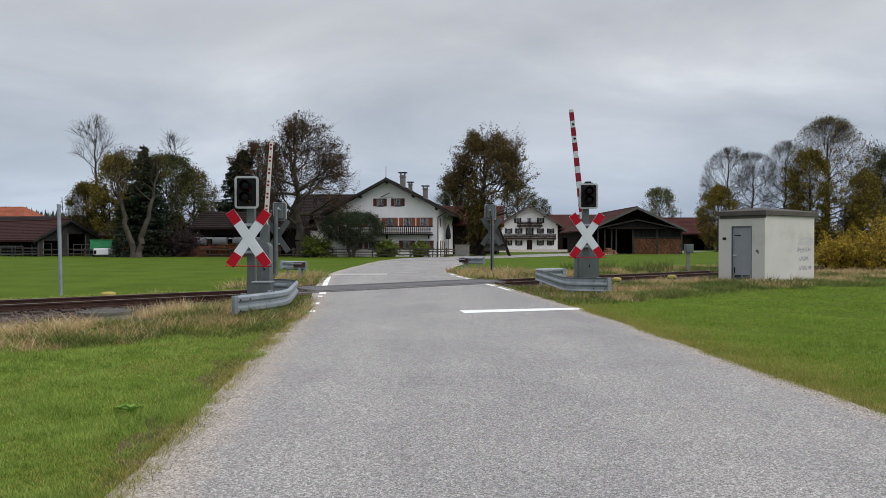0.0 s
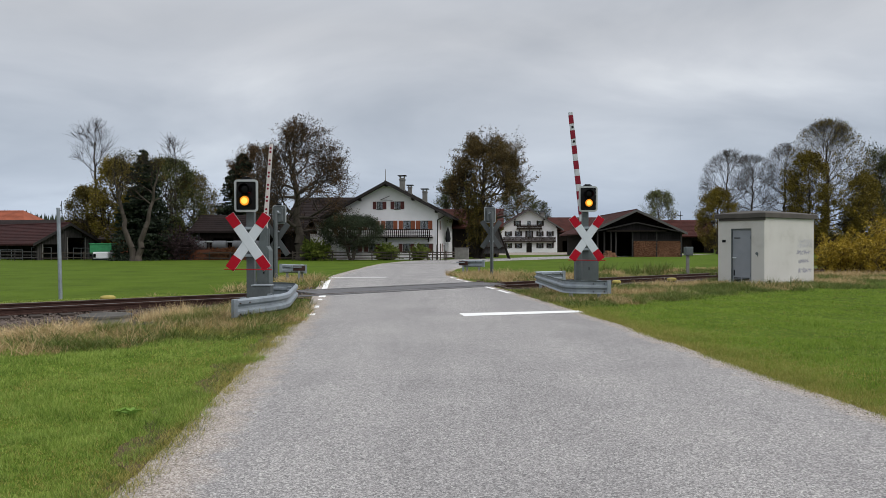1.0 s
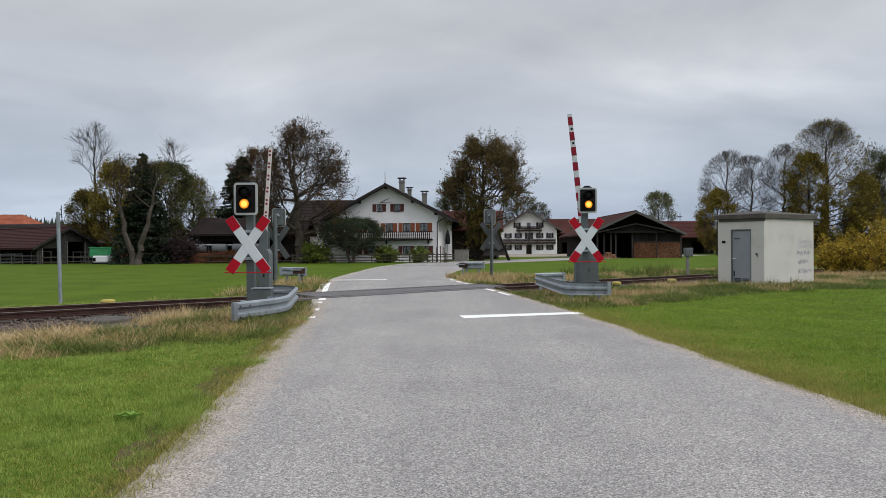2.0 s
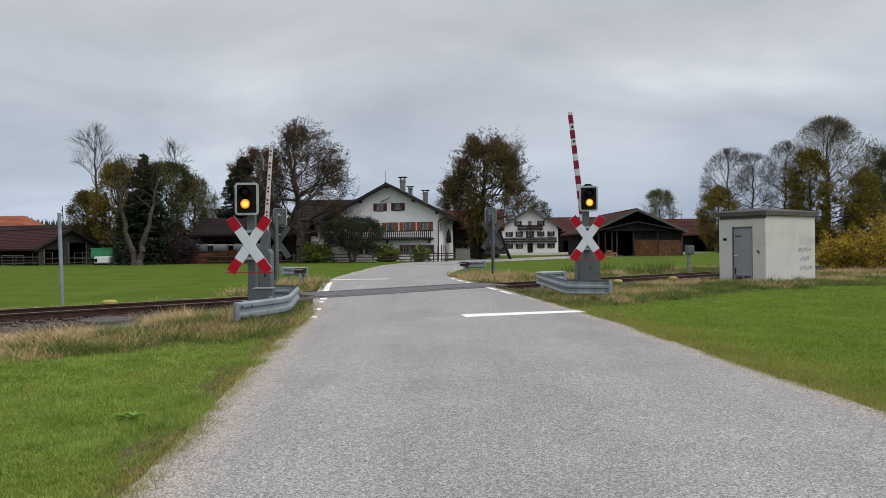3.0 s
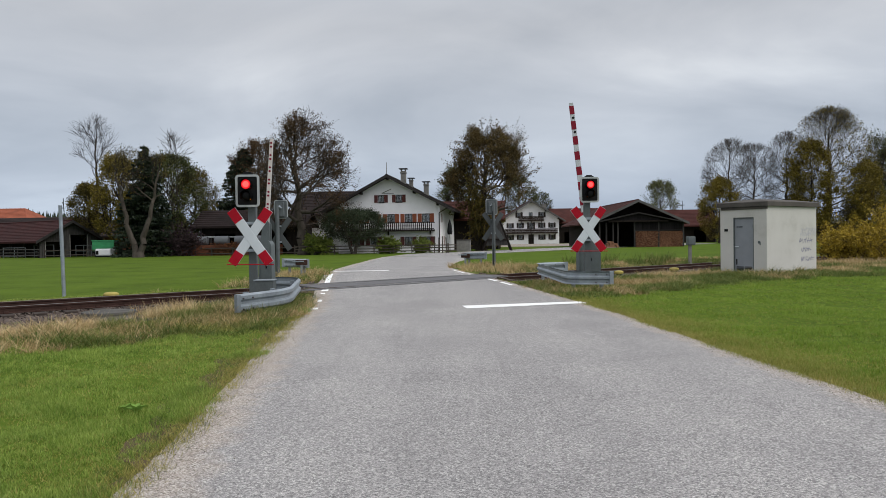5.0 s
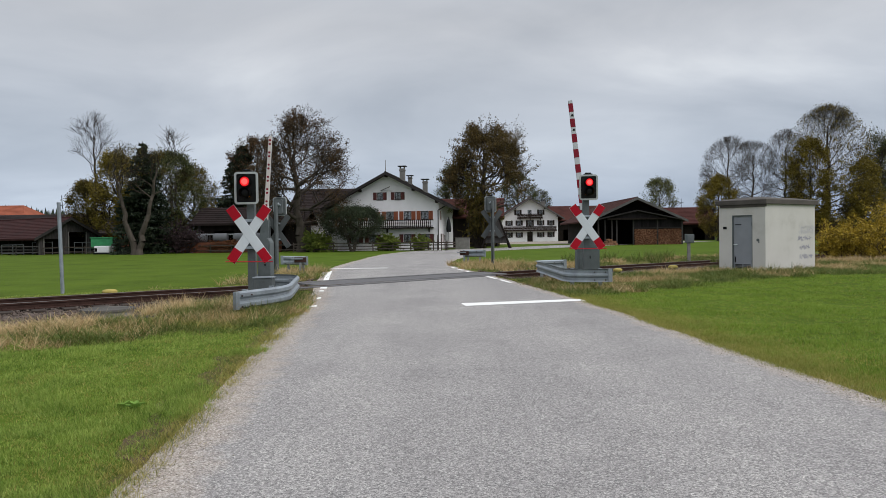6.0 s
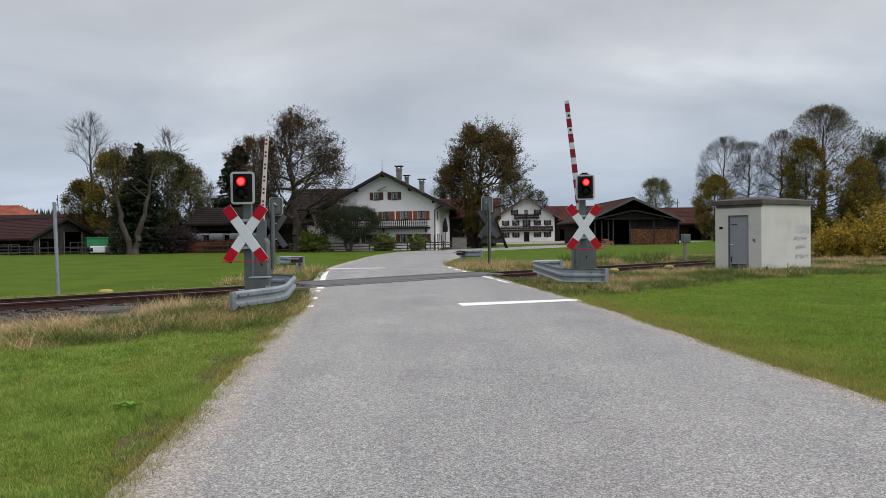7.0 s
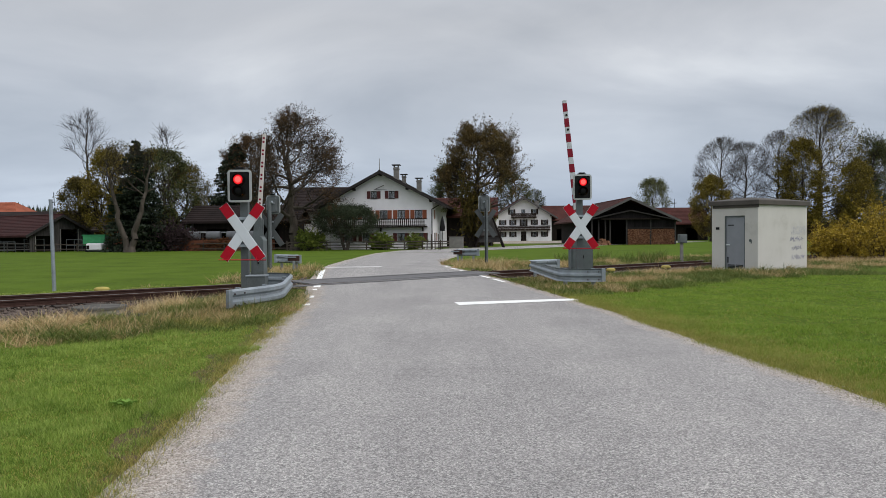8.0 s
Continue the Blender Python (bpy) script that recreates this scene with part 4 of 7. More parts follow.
def track_marker(x, y, w):
    t = thing("track_marker", pose(x, y, lie(x, y) - 0.02, 0, 0, TRACK_TURN), "yellow domed trackside cap beside the rail", "marker", "trackside caps")
    bm = bmesh.new()
    seg = 18
    rings = []
    for q, z in ((0.9, 0.0), (1.0, 0.045), (0.97, 0.075), (0.7, 0.105), (0.35, 0.115)):
        rings.append([bm.verts.new((w / 2 * q * math.cos(2 * math.pi * i / seg), w * 0.36 * q * math.sin(2 * math.pi * i / seg), z)) for i in range(seg)])
    for a, b in zip(rings, rings[1:]):
        for i in range(seg):
            bm.faces.new((a[i], a[(i + 1) % seg], b[(i + 1) % seg], b[i]))
    bm.faces.new(rings[-1])
    part("cap", bm, M_yellow, t, "faded yellow cap", smooth=True)
    bm = bmesh.new()
    tube(bm, (0, 0, -0.1), (0, 0, 0.02), w * 0.3, w * 0.3, 12)
    part("stub", bm, M_black, t)


track_marker(-9.05, 19.15, 0.40)
track_marker(6.35, 25.9, 0.40)
track_marker(8.95, 27.7, 0.46)

# concrete shaft beside the ballast
t = thing("cable_shaft", pose(-6.85, 14.4, 0.01), "low round concrete shaft with a flat lid", "shaft")
bm = bmesh.new()
tube(bm, (0, 0, -0.2), (0, 0, 0.14), 0.49, 0.49, 28)
part("ring", bm, M_concrete, t, "concrete ring")
bm = bmesh.new()
tube(bm, (0, 0, 0.142), (0, 0, 0.185), 0.52, 0.51, 28)
part("lid", bm, M_lid, t, "flat dark concrete lid")


def switch_house():
    """Small rendered hut with a steel door and a low hipped slab roof."""
    t = thing("switch_house", pose(10.85, 23.9, 0.08, 0, 0, 35.3), "pale rendered switch house with grey steel door", "hut")
    w, d, h, k = 3.24, 1.74, 2.42, 0.14
    # front with the door opening, in the plane x = 0
    y0, y1, dz = 0.47, 1.24, 2.06
    bm = bmesh.new()
    wall_cells(bm, 0, d, -0.15, h, -k, 0, [(y0, y1, -0.16, dz)], pose(0, 0, 0, 0, 0, 90))
    part("front_wall", bm, M_plaster, t, "pale render wall with door opening")
    wall = part("side_wall", one_box(k, w, 0, k, -0.15, h), M_plaster, t, "pale render wall with sprayed strokes")
    part("side_wall", one_box(k, w, d - k, d, -0.15, h), M_plaster, t)
    part("back_wall", one_box(w - k, w, k, d - k, -0.15, h), M_plaster, t)
    bm = bmesh.new()
    o = 0.09
    rings = []
    for e, z in ((o, h + 0.006), (o, h + 0.15), (o - 0.02, h + 0.17), (-0.55, h + 0.27)):
        rings.append([bm.verts.new(v) for v in ((-e, -e, z), (w + e, -e, z), (w + e, d + e, z), (-e, d + e, z))])
    bm.faces.new(rings[0][::-1])
    bm.faces.new(rings[-1])
    for a, b in zip(rings, rings[1:]):
        for i in range(4):
            bm.faces.new((a[i], a[(i + 1) % 4], b[(i + 1) % 4], b[i]))
    part("roof", bm, M_roofgrey, t, "grey brown slab roof")
    part("fascia", one_box(-0.035, -0.004, -0.05, d - 0.05, h - 0.09, h, 0.005), M_roofgrey, t)
    door = part("door", one_box(0.05, 0.09, y0 + 0.03, y1 - 0.03, 0.0, dz - 0.03, 0.004), M_doorgrey, t, "grey steel door")
    bm = bmesh.new()
    for b in ((0.01, 0.1, y0, y0 + 0.03, -0.1, dz), (0.01, 0.1, y1 - 0.03, y1, -0.1, dz), (0.01, 0.1, y0 + 0.03, y1 - 0.03, dz - 0.03, dz)):
        box(bm, *b)
    part("door_frame", bm, M_greybox, t, "grey door frame")
    bm = bmesh.new()
    for i in range(7):
        for a, b in ((y0 + 0.10, y0 + 0.36), (y1 - 0.36, y1 - 0.10)):
            box(bm, 0.036, 0.052, a, b, 0.06 + i * 0.045, 0.085 + i * 0.045, 0.0, None)
    part("vent_louvre", bm, M_black, door, "dark louvre slots")
    bm = bmesh.new()
    box(bm, 0.0, 0.02, y1 - 0.2, y1 - 0.05, 1.03, 1.06, 0.006)
    tube(bm, (0.01, y1 - 0.08, 1.045), (0.05, y1 - 0.08, 1.045), 0.012)
    part("handle", bm, M_signwhite, door, "pale door handle")
    bm = bmesh.new()
    box(bm, 0.035, 0.052, y1 - 0.12, y1 - 0.08, 0.42, 0.62, 0.005)
    part("lower_lock", bm, M_black, door)
    part("name_strip", one_box(0.04, 0.05, y1 - 0.33, y1 - 0.1, 1.72, 1.75), M_black, door, "dark strip of unreadable writing")
    for z in (0.45, 1.75):
        bm = bmesh.new()
        tube(bm, (0.03, y0 + 0.035, z - 0.06), (0.03, y0 + 0.035, z + 0.06), 0.018)
        part("hinge", bm, M_postgrey, door)
    part("number_plate", one_box(-0.012, -0.002, 1.44, 1.58, 1.58, 1.67, 0.002), M_black, t, "small dark plate")
    bm = bmesh.new()
    tube(bm, (-0.012, 0.27, 1.2), (-0.002, 0.27, 1.2), 0.05, 0.05, 12)
    box(bm, -0.014, -0.003, 0.22, 0.25, 1.1, 1.2)
    part("emblem", bm, M_greybox, t, "small grey emblem")
    # unreadable sprayed strokes as bars
    rng = random.Random(8)
    for row, (z, x0, x1, mat) in enumerate(((1.62, 2.2, 3.15, M_inkpale), (1.47, 2.15, 3.2, M_inkpale), (1.22, 2.1, 2.9, M_ink), (0.90, 2.2, 2.85, M_ink), (0.58, 2.2, 3.0, M_ink))):
        bm = bmesh.new()
        x = x0
        while x < x1:
            hgt = rng.uniform(0.07, 0.2)
            box(bm, -0.009, 0.009, -0.0035, -0.001, -hgt / 2, hgt / 2, 0, Matrix.Translation((x, 0, z + rng.uniform(-.03, .03))) @ Matrix.Rotation(radians(rng.uniform(-25, 40)), 4, "Y"))
            if rng.random() < 0.75:
                box(bm, -0.05, 0.05, -0.0055, -0.0038, -0.008, 0.008, 0, Matrix.Translation((x + 0.04, 0, z + rng.uniform(-.07, .05))) @ Matrix.Rotation(radians(rng.uniform(-35, 20)), 4, "Y"))
            x += rng.uniform(0.05, 0.1)
        part("scrawl", bm, mat, wall, "sprayed unreadable strokes")
    return t


switch_house()
t = thing("ground_peg", pose(10.75, 23.3, 0.17), "short dark iron peg in the grass", "peg")
bm = bmesh.new()
tube(bm, (0, 0, -0.1), (0, 0, 0.16), 0.025, 0.025, 8)
part("shaft", bm, M_black, t)
bm = bmesh.new()
tube(bm, (0, 0, 0.16), (0, 0, 0.24), 0.045, 0.03, 8)
part("knob", bm, M_black, t)
# small grey trackside cabinet beyond the line
t = thing("trackside_cabinet", pose(12.0, 34.6, 0.05), "small grey cabinet on a post beyond the railway", "cabinet")
part("box_body", one_box(-0.19, 0.19, -0.15, 0.15, 1.0, 1.42, 0.02), M_greybox, t)
part("box_door", one_box(-0.16, 0.16, -0.165, -0.152, 1.04, 1.38, 0.005), M_greybox, t)
part("box_post", one_box(-0.11, 0.03, -0.06, 0.06, -0.2, 1.0, 0.01), M_concrete, t)


# low steel box inside the near guardrail
t = thing("relay_box", pose(-3.86, 15.2, float(lie(-3.86, 15.2)) - 0.02), "low grey steel box standing behind the guardrail", "box")
part("box_body", one_box(-0.20, 0.20, -0.14, 0.14, -0.08, 0.62, 0.012), M_postgrey, t)
part("box_lid", one_box(-0.215, 0.215, -0.155, 0.155, 0.622, 0.65, 0.006), M_galv, t, "pale steel lid")
# ---- buildings ----


def window(house, x, z, w, h, shutter_mat, shutter_w, y=0.0, curtains=True, arch=False):
    """A casement window set in its opening, with open shutters on the wall."""
    bm = bmesh.new()
    t = 0.07
    for b in ((-w / 2, -w / 2 + t, -h / 2, h / 2), (w / 2 - t, w / 2, -h / 2, h / 2), (-w / 2 + t, w / 2 - t, h / 2 - t, h / 2), (-w / 2 + t, w / 2 - t, -h / 2, -h / 2 + t), (-0.03, 0.03, -h / 2 + t, h / 2 - t)):
        box(bm, b[0], b[1], 0.10, 0.16, b[2], b[3])
    win = part("window", bm, M_barge, house, "dark framed casement window", pose(x, y, z))
    for s in (-1, 1):
        xs = sorted((s * 0.03, s * (w / 2 - t)))
        part("pane", one_box(xs[0], xs[1], 0.125, 0.135, -h / 2 + t, h / 2 - t), M_glass, win)
        if curtains:
            bm = bmesh.new()
            a, b = s * (w / 2 - t), s * 0.06
            prism(bm, [(a, -h / 2 + 0.05), (a + (b - a) * 0.35, -h / 2 + 0.05), (b, h / 2 - 0.08), (a, h / 2 - 0.08)], 0.20, 0.21)
            part("curtain", bm, M_curtain, win, "pale net curtain")
    part("room_dark", one_box(-w / 2 - 0.05, w / 2 + 0.05, 0.44, 0.46, -h / 2 - 0.05, h / 2 + 0.05), M_dark, win)
    part("sill", one_box(-w / 2 - 0.06, w / 2 + 0.06, -0.06, 0.10, -h / 2 - 0.05, -h / 2 - 0.003), M_barge, win)
    if shutter_w:
        for s in (-1, 1):
            bm = bmesh.new()
            a, b = sorted((s * (w / 2 + 0.02), s * (w / 2 + 0.02 + shutter_w)))
            box(bm, a, b, -0.05, -0.012, -h / 2, h / 2, 0.006)
            if arch:
                box(bm, a + 0.05, b - 0.05, -0.048, -0.014, h / 2 + 0.002, h / 2 + 0.10, 0.006)
            for z0, z1 in ((-h / 2 + 0.08, -0.04), (0.04, h / 2 - 0.08)):
                box(bm, a + 0.07, b - 0.07, -0.058, -0.0515, z0, z1)
            part("shutter", bm, shutter_mat, win, "open wooden shutter")
    return win


def gable_roof(house, w, d, eave, ridge, over_side, over_front, mat, thick=0.22, tiles=True, barge=None):
    k = (ridge - eave) / (w / 2)
    e = w / 2 + over_side
    ze = eave - over_side * k
    roof = None
    for s in (-1, 1):
        bm = bmesh.new()
        prism(bm, [(0, ridge + 0.02), (s * e, ze + 0.02), (s * e, ze + thick), (0, ridge + thick)], -over_front, d + over_front)
        roof = part("roof", bm, mat, house, "tiled roof slope")
        if tiles:
            # courses of tiles as steps down the slope
            bm = bmesh.new()
            n = max(int(math.hypot(e, ridge - ze) / 0.38), 4)
            for i in range(n):
                a, b = i / n, (i + 1) / n
                x0, x1 = s * e * a, s * e * b
                z0, z1 = ridge + (ze - ridge) * a + thick, ridge + (ze - ridge) * b + thick
                prism(bm, [(x0, z0 + 0.005), (x1, z1 + 0.045), (x1, z1 + 0.005)], -over_front + 0.02, d + over_front - 0.02)
            tagged(part("tiling", bm, mat, roof), kind="stuff")
        # barge boards at both gables
        for y in (-over_front - 0.05, d + over_front):
            bm = bmesh.new()
            prism(bm, [(0, ridge - 0.10), (s * (e + 0.03), ze - 0.10), (s * (e + 0.03), ze + thick + 0.05), (0, ridge + thick + 0.05)], y, y + 0.05)
            part("barge_board", bm, barge or M_barge, roof, "weathered barge board")
    bm = bmesh.new()
    tube(bm, (0, -over_front, ridge + thick), (0, d + over_front, ridge + thick), 0.13, 0.13, 8)
    part("ridge_cap", bm, mat, roof)
    # purlin ends under the overhang
    for q in (0.0, 0.52, -0.52, 0.97, -0.97):
        x = q * w / 2
        z = ridge - abs(x) * k
        part("purlin", one_box(x - 0.13, x + 0.13, -over_front + 0.12, 0.0, z - 0.32, z - 0.03, 0.01), M_darkwood, house)
    return roof


def balcony(house, x0, x1, z, h, depth, mat, pitch=0.24):
    bm = bmesh.new()
    box(bm, x0, x1, -depth, -0.003, z - 0.18, z)
    bal = part("balcony", bm, mat, house, "dark timber balcony")
    bm = bmesh.new()
    box(bm, x0, x1, -depth, -depth + 0.09, z + h - 0.1, z + h, 0.01)
    box(bm, x0, x1, -depth + 0.01, -depth + 0.07, z + 0.06, z + 0.15, 0.01)
    for x in (x0, x1 - 0.1):
        box(bm, x, x + 0.1, -depth + 0.1, -0.01, z + h - 0.1, z + h - 0.01, 0.01)
    part("handrail", bm, mat, bal)
    first = None
    x = x0 + 0.05
    while x < x1 - 0.1:
        if first is None:
            bm = bmesh.new()
            prism(bm, [(-0.07, 0), (0.07, 0), (0.045, h * 0.3), (0.075, h * 0.55), (0.045, h * 0.8), (0.06, h - 0.1), (-0.06, h - 0.1), (-0.045, h * 0.8), (-0.075, h * 0.55), (-0.045, h * 0.3)], 0, 0.03)
            first = part("baluster", bm, mat, bal, at=pose(x, -depth + 0.075, z))
        else:
            o = new("baluster", first.data)
            o.parent = bal
            o.matrix_basis = pose(x, -depth + 0.075, z)
        x += pitch
    for x in (x0 + 0.6, (x0 + x1) / 2, x1 - 0.6):
        bm = bmesh.new()
        prism(bm, [(0, 0), (-0.0, -0.45), (0.12, -0.45), (0.12, 0)], -0.5, -0.003)
        part("bracket", bm, mat, bal, at=pose(x, 0, z - 0.18))
    return bal


def chimney(house, world, w, h, cap):
    loc = house.matrix_basis.inverted() @ Vector(world)
    at = pose(loc.x, loc.y, loc.z - h)
    c = part("chimney", one_box(-w / 2, w / 2, -w / 2, w / 2, -2.0, h * 0.86, 0.02), M_concrete, house, "grey rendered chimney", at)
    part("collar", one_box(-w / 2 - 0.06, w / 2 + 0.06, -w / 2 - 0.06, w / 2 + 0.06, h * 0.72, h * 0.80, 0.01), M_concrete, c)
    if cap:
        part("cap", one_box(-w / 2 - 0.22, w / 2 + 0.22, -w / 2 - 0.2, w / 2 + 0.2, h - 0.07, h + 0.03, 0.01), M_barge, c, "dark cap plate")
        for x in (-w / 2 + 0.06, w / 2 - 0.06):
            part("cap_leg", one_box(x - 0.05, x + 0.05, -w / 2, w / 2, h * 0.86, h - 0.07), M_concrete, c)


def farmhouse_near():
    t = thing("farmhouse", pose(-6.9, 88, -0.27, 0, 0, -6), "white rendered farmhouse with dark balcony and wide gable", "house", "farm buildings")
    w, d, eave, ridge = 12.8, 20.0, 6.0, 9.4
    spec = [(-0.92, 6.75, 0.75, 0.95, M_shutter, 0.46), (1.32, 6.75, 0.75, 0.95, M_shutter, 0.46)]
    for x in (-4.15, -1.95, 0.3, 2.5, 4.65):
        spec.append((x, 4.3, 0.95, 1.08, M_orange, 0.52))
    for x in (-4.15, -1.9, 2.45, 4.75):
        spec.append((x, 1.45, 0.95, 1.1, M_shutter, 0.5))
    ops = [(x - a / 2, x + a / 2, z - b / 2, z + b / 2) for x, z, a, b, _, _ in spec]
    bm = bmesh.new()
    wall_cells(bm, -w / 2, w / 2, -0.3, ridge, 0, 0.4, ops)
    clip_gable(bm, w, eave, ridge)
    part("front_wall", bm, M_white, t, "white rendered gable wall")
    side = [(2.2, 3.1, 3.75, 4.85), (4.6, 5.5, 0.9, 2.0), (2.2, 3.1, 0.9, 2.0)]
    bm = bmesh.new()
    wall_cells(bm, 0.4, d, -0.3, eave, 0, 0.4, side, pose(w / 2, 0, 0, 0, 0, 90))
    part("side_wall", bm, M_white, t, "white rendered side wall")
    part("side_wall", one_box(-w / 2, -w / 2 + 0.4, 0.4, d, -0.3, eave), M_white, t)
    bm = bmesh.new()
    prism(bm, [(-w / 2 + 0.4, -0.3), (w / 2 - 0.4, -0.3), (w / 2 - 0.4, eave), (0, ridge), (-w / 2 + 0.4, eave)], d - 0.4, d)
    part("back_wall", bm, M_white, t)
    for x, z, a, b, m, sw in spec:
        window(t, x, z, a, b, m, sw)
    for a in side:
        bm = bmesh.new()
        for b in ((a[0], a[0] + 0.07, a[2], a[3]), (a[1] - 0.07, a[1], a[2], a[3]), (a[0] + 0.07, a[1] - 0.07, a[3] - 0.07, a[3]), (a[0] + 0.07, a[1] - 0.07, a[2], a[2] + 0.07)):
            box(bm, b[0], b[1], 0.10, 0.16, b[2], b[3])
        win = part("window", bm, M_barge, t, "", pose(w / 2, 0, 0, 0, 0, 90))
        win.matrix_basis = pose(w / 2 - 0.26, 0, 0, 0, 0, 90)
        part("pane", one_box(a[0] + 0.07, a[1] - 0.07, 0.12, 0.13, a[2] + 0.07, a[3] - 0.07), M_glass, win)
        part("room_dark", one_box(a[0] - 0.05, a[1] + 0.05, 0.42, 0.44, a[2] - 0.05, a[3] + 0.05), M_dark, win)
        part("shutter", one_box(a[0] - 0.5, a[0] - 0.02, -0.31, -0.275, a[2], a[3]), M_orange, win)
    gable_roof(t, w, d, eave, ridge, 1.75, 1.2, M_browntile)
    balcony(t, -5.9, 5.75, 2.85, 0.92, 1.0, M_darkwood)
    chimney(t, (-5.32, 94, 10.75), 0.66, 2.3, True)
    chimney(t, (-4.45, 97, 9.75), 0.5, 1.5, True)
    chimney(t, (-2.32, 93.5, 8.95), 0.6, 1.8, True)
    bm = bmesh.new()
    tube(bm, (0, -0.9, ridge), (0, -0.9, ridge + 1.75), 0.05, 0.03, 8)
    part("finial", bm, M_concrete, t, "slender pole on the ridge")
    bm = bmesh.new()
    tube(bm, (w / 2 - 0.08, -0.12, 0), (w / 2 - 0.08, -0.12, 4.9), 0.06, 0.06, 8)
    tube(bm, (w / 2 - 0.08, -0.12, 4.9), (w / 2 + 0.9, -0.3, 5.45), 0.06, 0.06, 8)
    tube(bm, (w / 2 + 1.72, -1.0, 5.12), (w / 2 + 1.72, d, 5.12), 0.09, 0.09, 8)
    part("gutter", bm, M_barge, t, "dark gutter and downpipe")
    # dark hay-lift beam and ornament under the ridge
    bm = bmesh.new()
    tube(bm, (-0.8, -0.1, 7.42), (0.4, -0.35, 7.9), 0.04, 0.04, 6)
    tube(bm, (-0.7, -0.1, 7.42), (0.7, -0.1, 7.36), 0.025, 0.025, 6)
    part("wall_bracket", bm, M_barge, t)
    return t


def farmhouse_far():
    t = thing("farmhouse", pose(20.15, 165, -0.25, 0, 0, -1), "white farmhouse with two dark balconies and brown shutters", "house", "farm buildings")
    w, d, eave, ridge = 13.0, 26.0, 5.9, 9.9
    spec = [(x, 6.75, 0.8, 1.15, M_brownsh, 0.42) for x in (-2.75, 2.55)] + [(-0.05, 6.6, 0.9, 1.5, None, 0)]
    spec += [(x, 4.3, 0.8, 1.1, M_brownsh, 0.42) for x in (-4.85, -2.5, 2.5, 4.85)] + [(0.0, 4.2, 0.95, 1.5, M_brownsh, 0.42)]
    spec += [(x, 1.55, 0.8, 1.1, M_brownsh, 0.42) for x in (-4.85, -2.5, 2.5, 4.85)]
    ops = [(x - a / 2, x + a / 2, z - b / 2, z + b / 2) for x, z, a, b, _, _ in spec] + [(-0.65, 0.65, -0.05, 2.25)]
    bm = bmesh.new()
    wall_cells(bm, -w / 2, w / 2, -0.3, ridge, 0, 0.4, ops)
    clip_gable(bm, w, eave, ridge)
    part("front_wall", bm, M_white, t, "white rendered gable wall")
    for s in (-1, 1):
        a, b = sorted((s * w / 2, s * (w / 2 - 0.4)))
        part("side_wall", one_box(a, b, 0.4, d, -0.3, eave), M_white, t)
    for x, z, a, b, m, sw in spec:
        window(t, x, z, a, b, m, sw, arch=True)
    door = part("door", one_box(-0.62, 0.62, 0.12, 0.2, -0.02, 2.22, 0.01), M_brownsh, t, "dark wooden front door")
    part("panel", one_box(-0.5, -0.06, 0.105, 0.118, 0.2, 1.4), M_darkwood, door)
    part("panel", one_box(0.06, 0.5, 0.105, 0.118, 0.2, 1.4), M_darkwood, door)
    gable_roof(t, w, d, eave, ridge, 1.3, 1.3, M_rooftile, barge=M_palewood)
    balcony(t, -2.95, 2.95, 5.5, 0.95, 0.9, M_brownsh, 0.135)
    balcony(t, -6.1, 6.1, 2.6, 0.95, 1.0, M_brownsh, 0.135)
    chimney(t, (24.2, 172, 9.6), 0.9, 1.7, True)
    return t


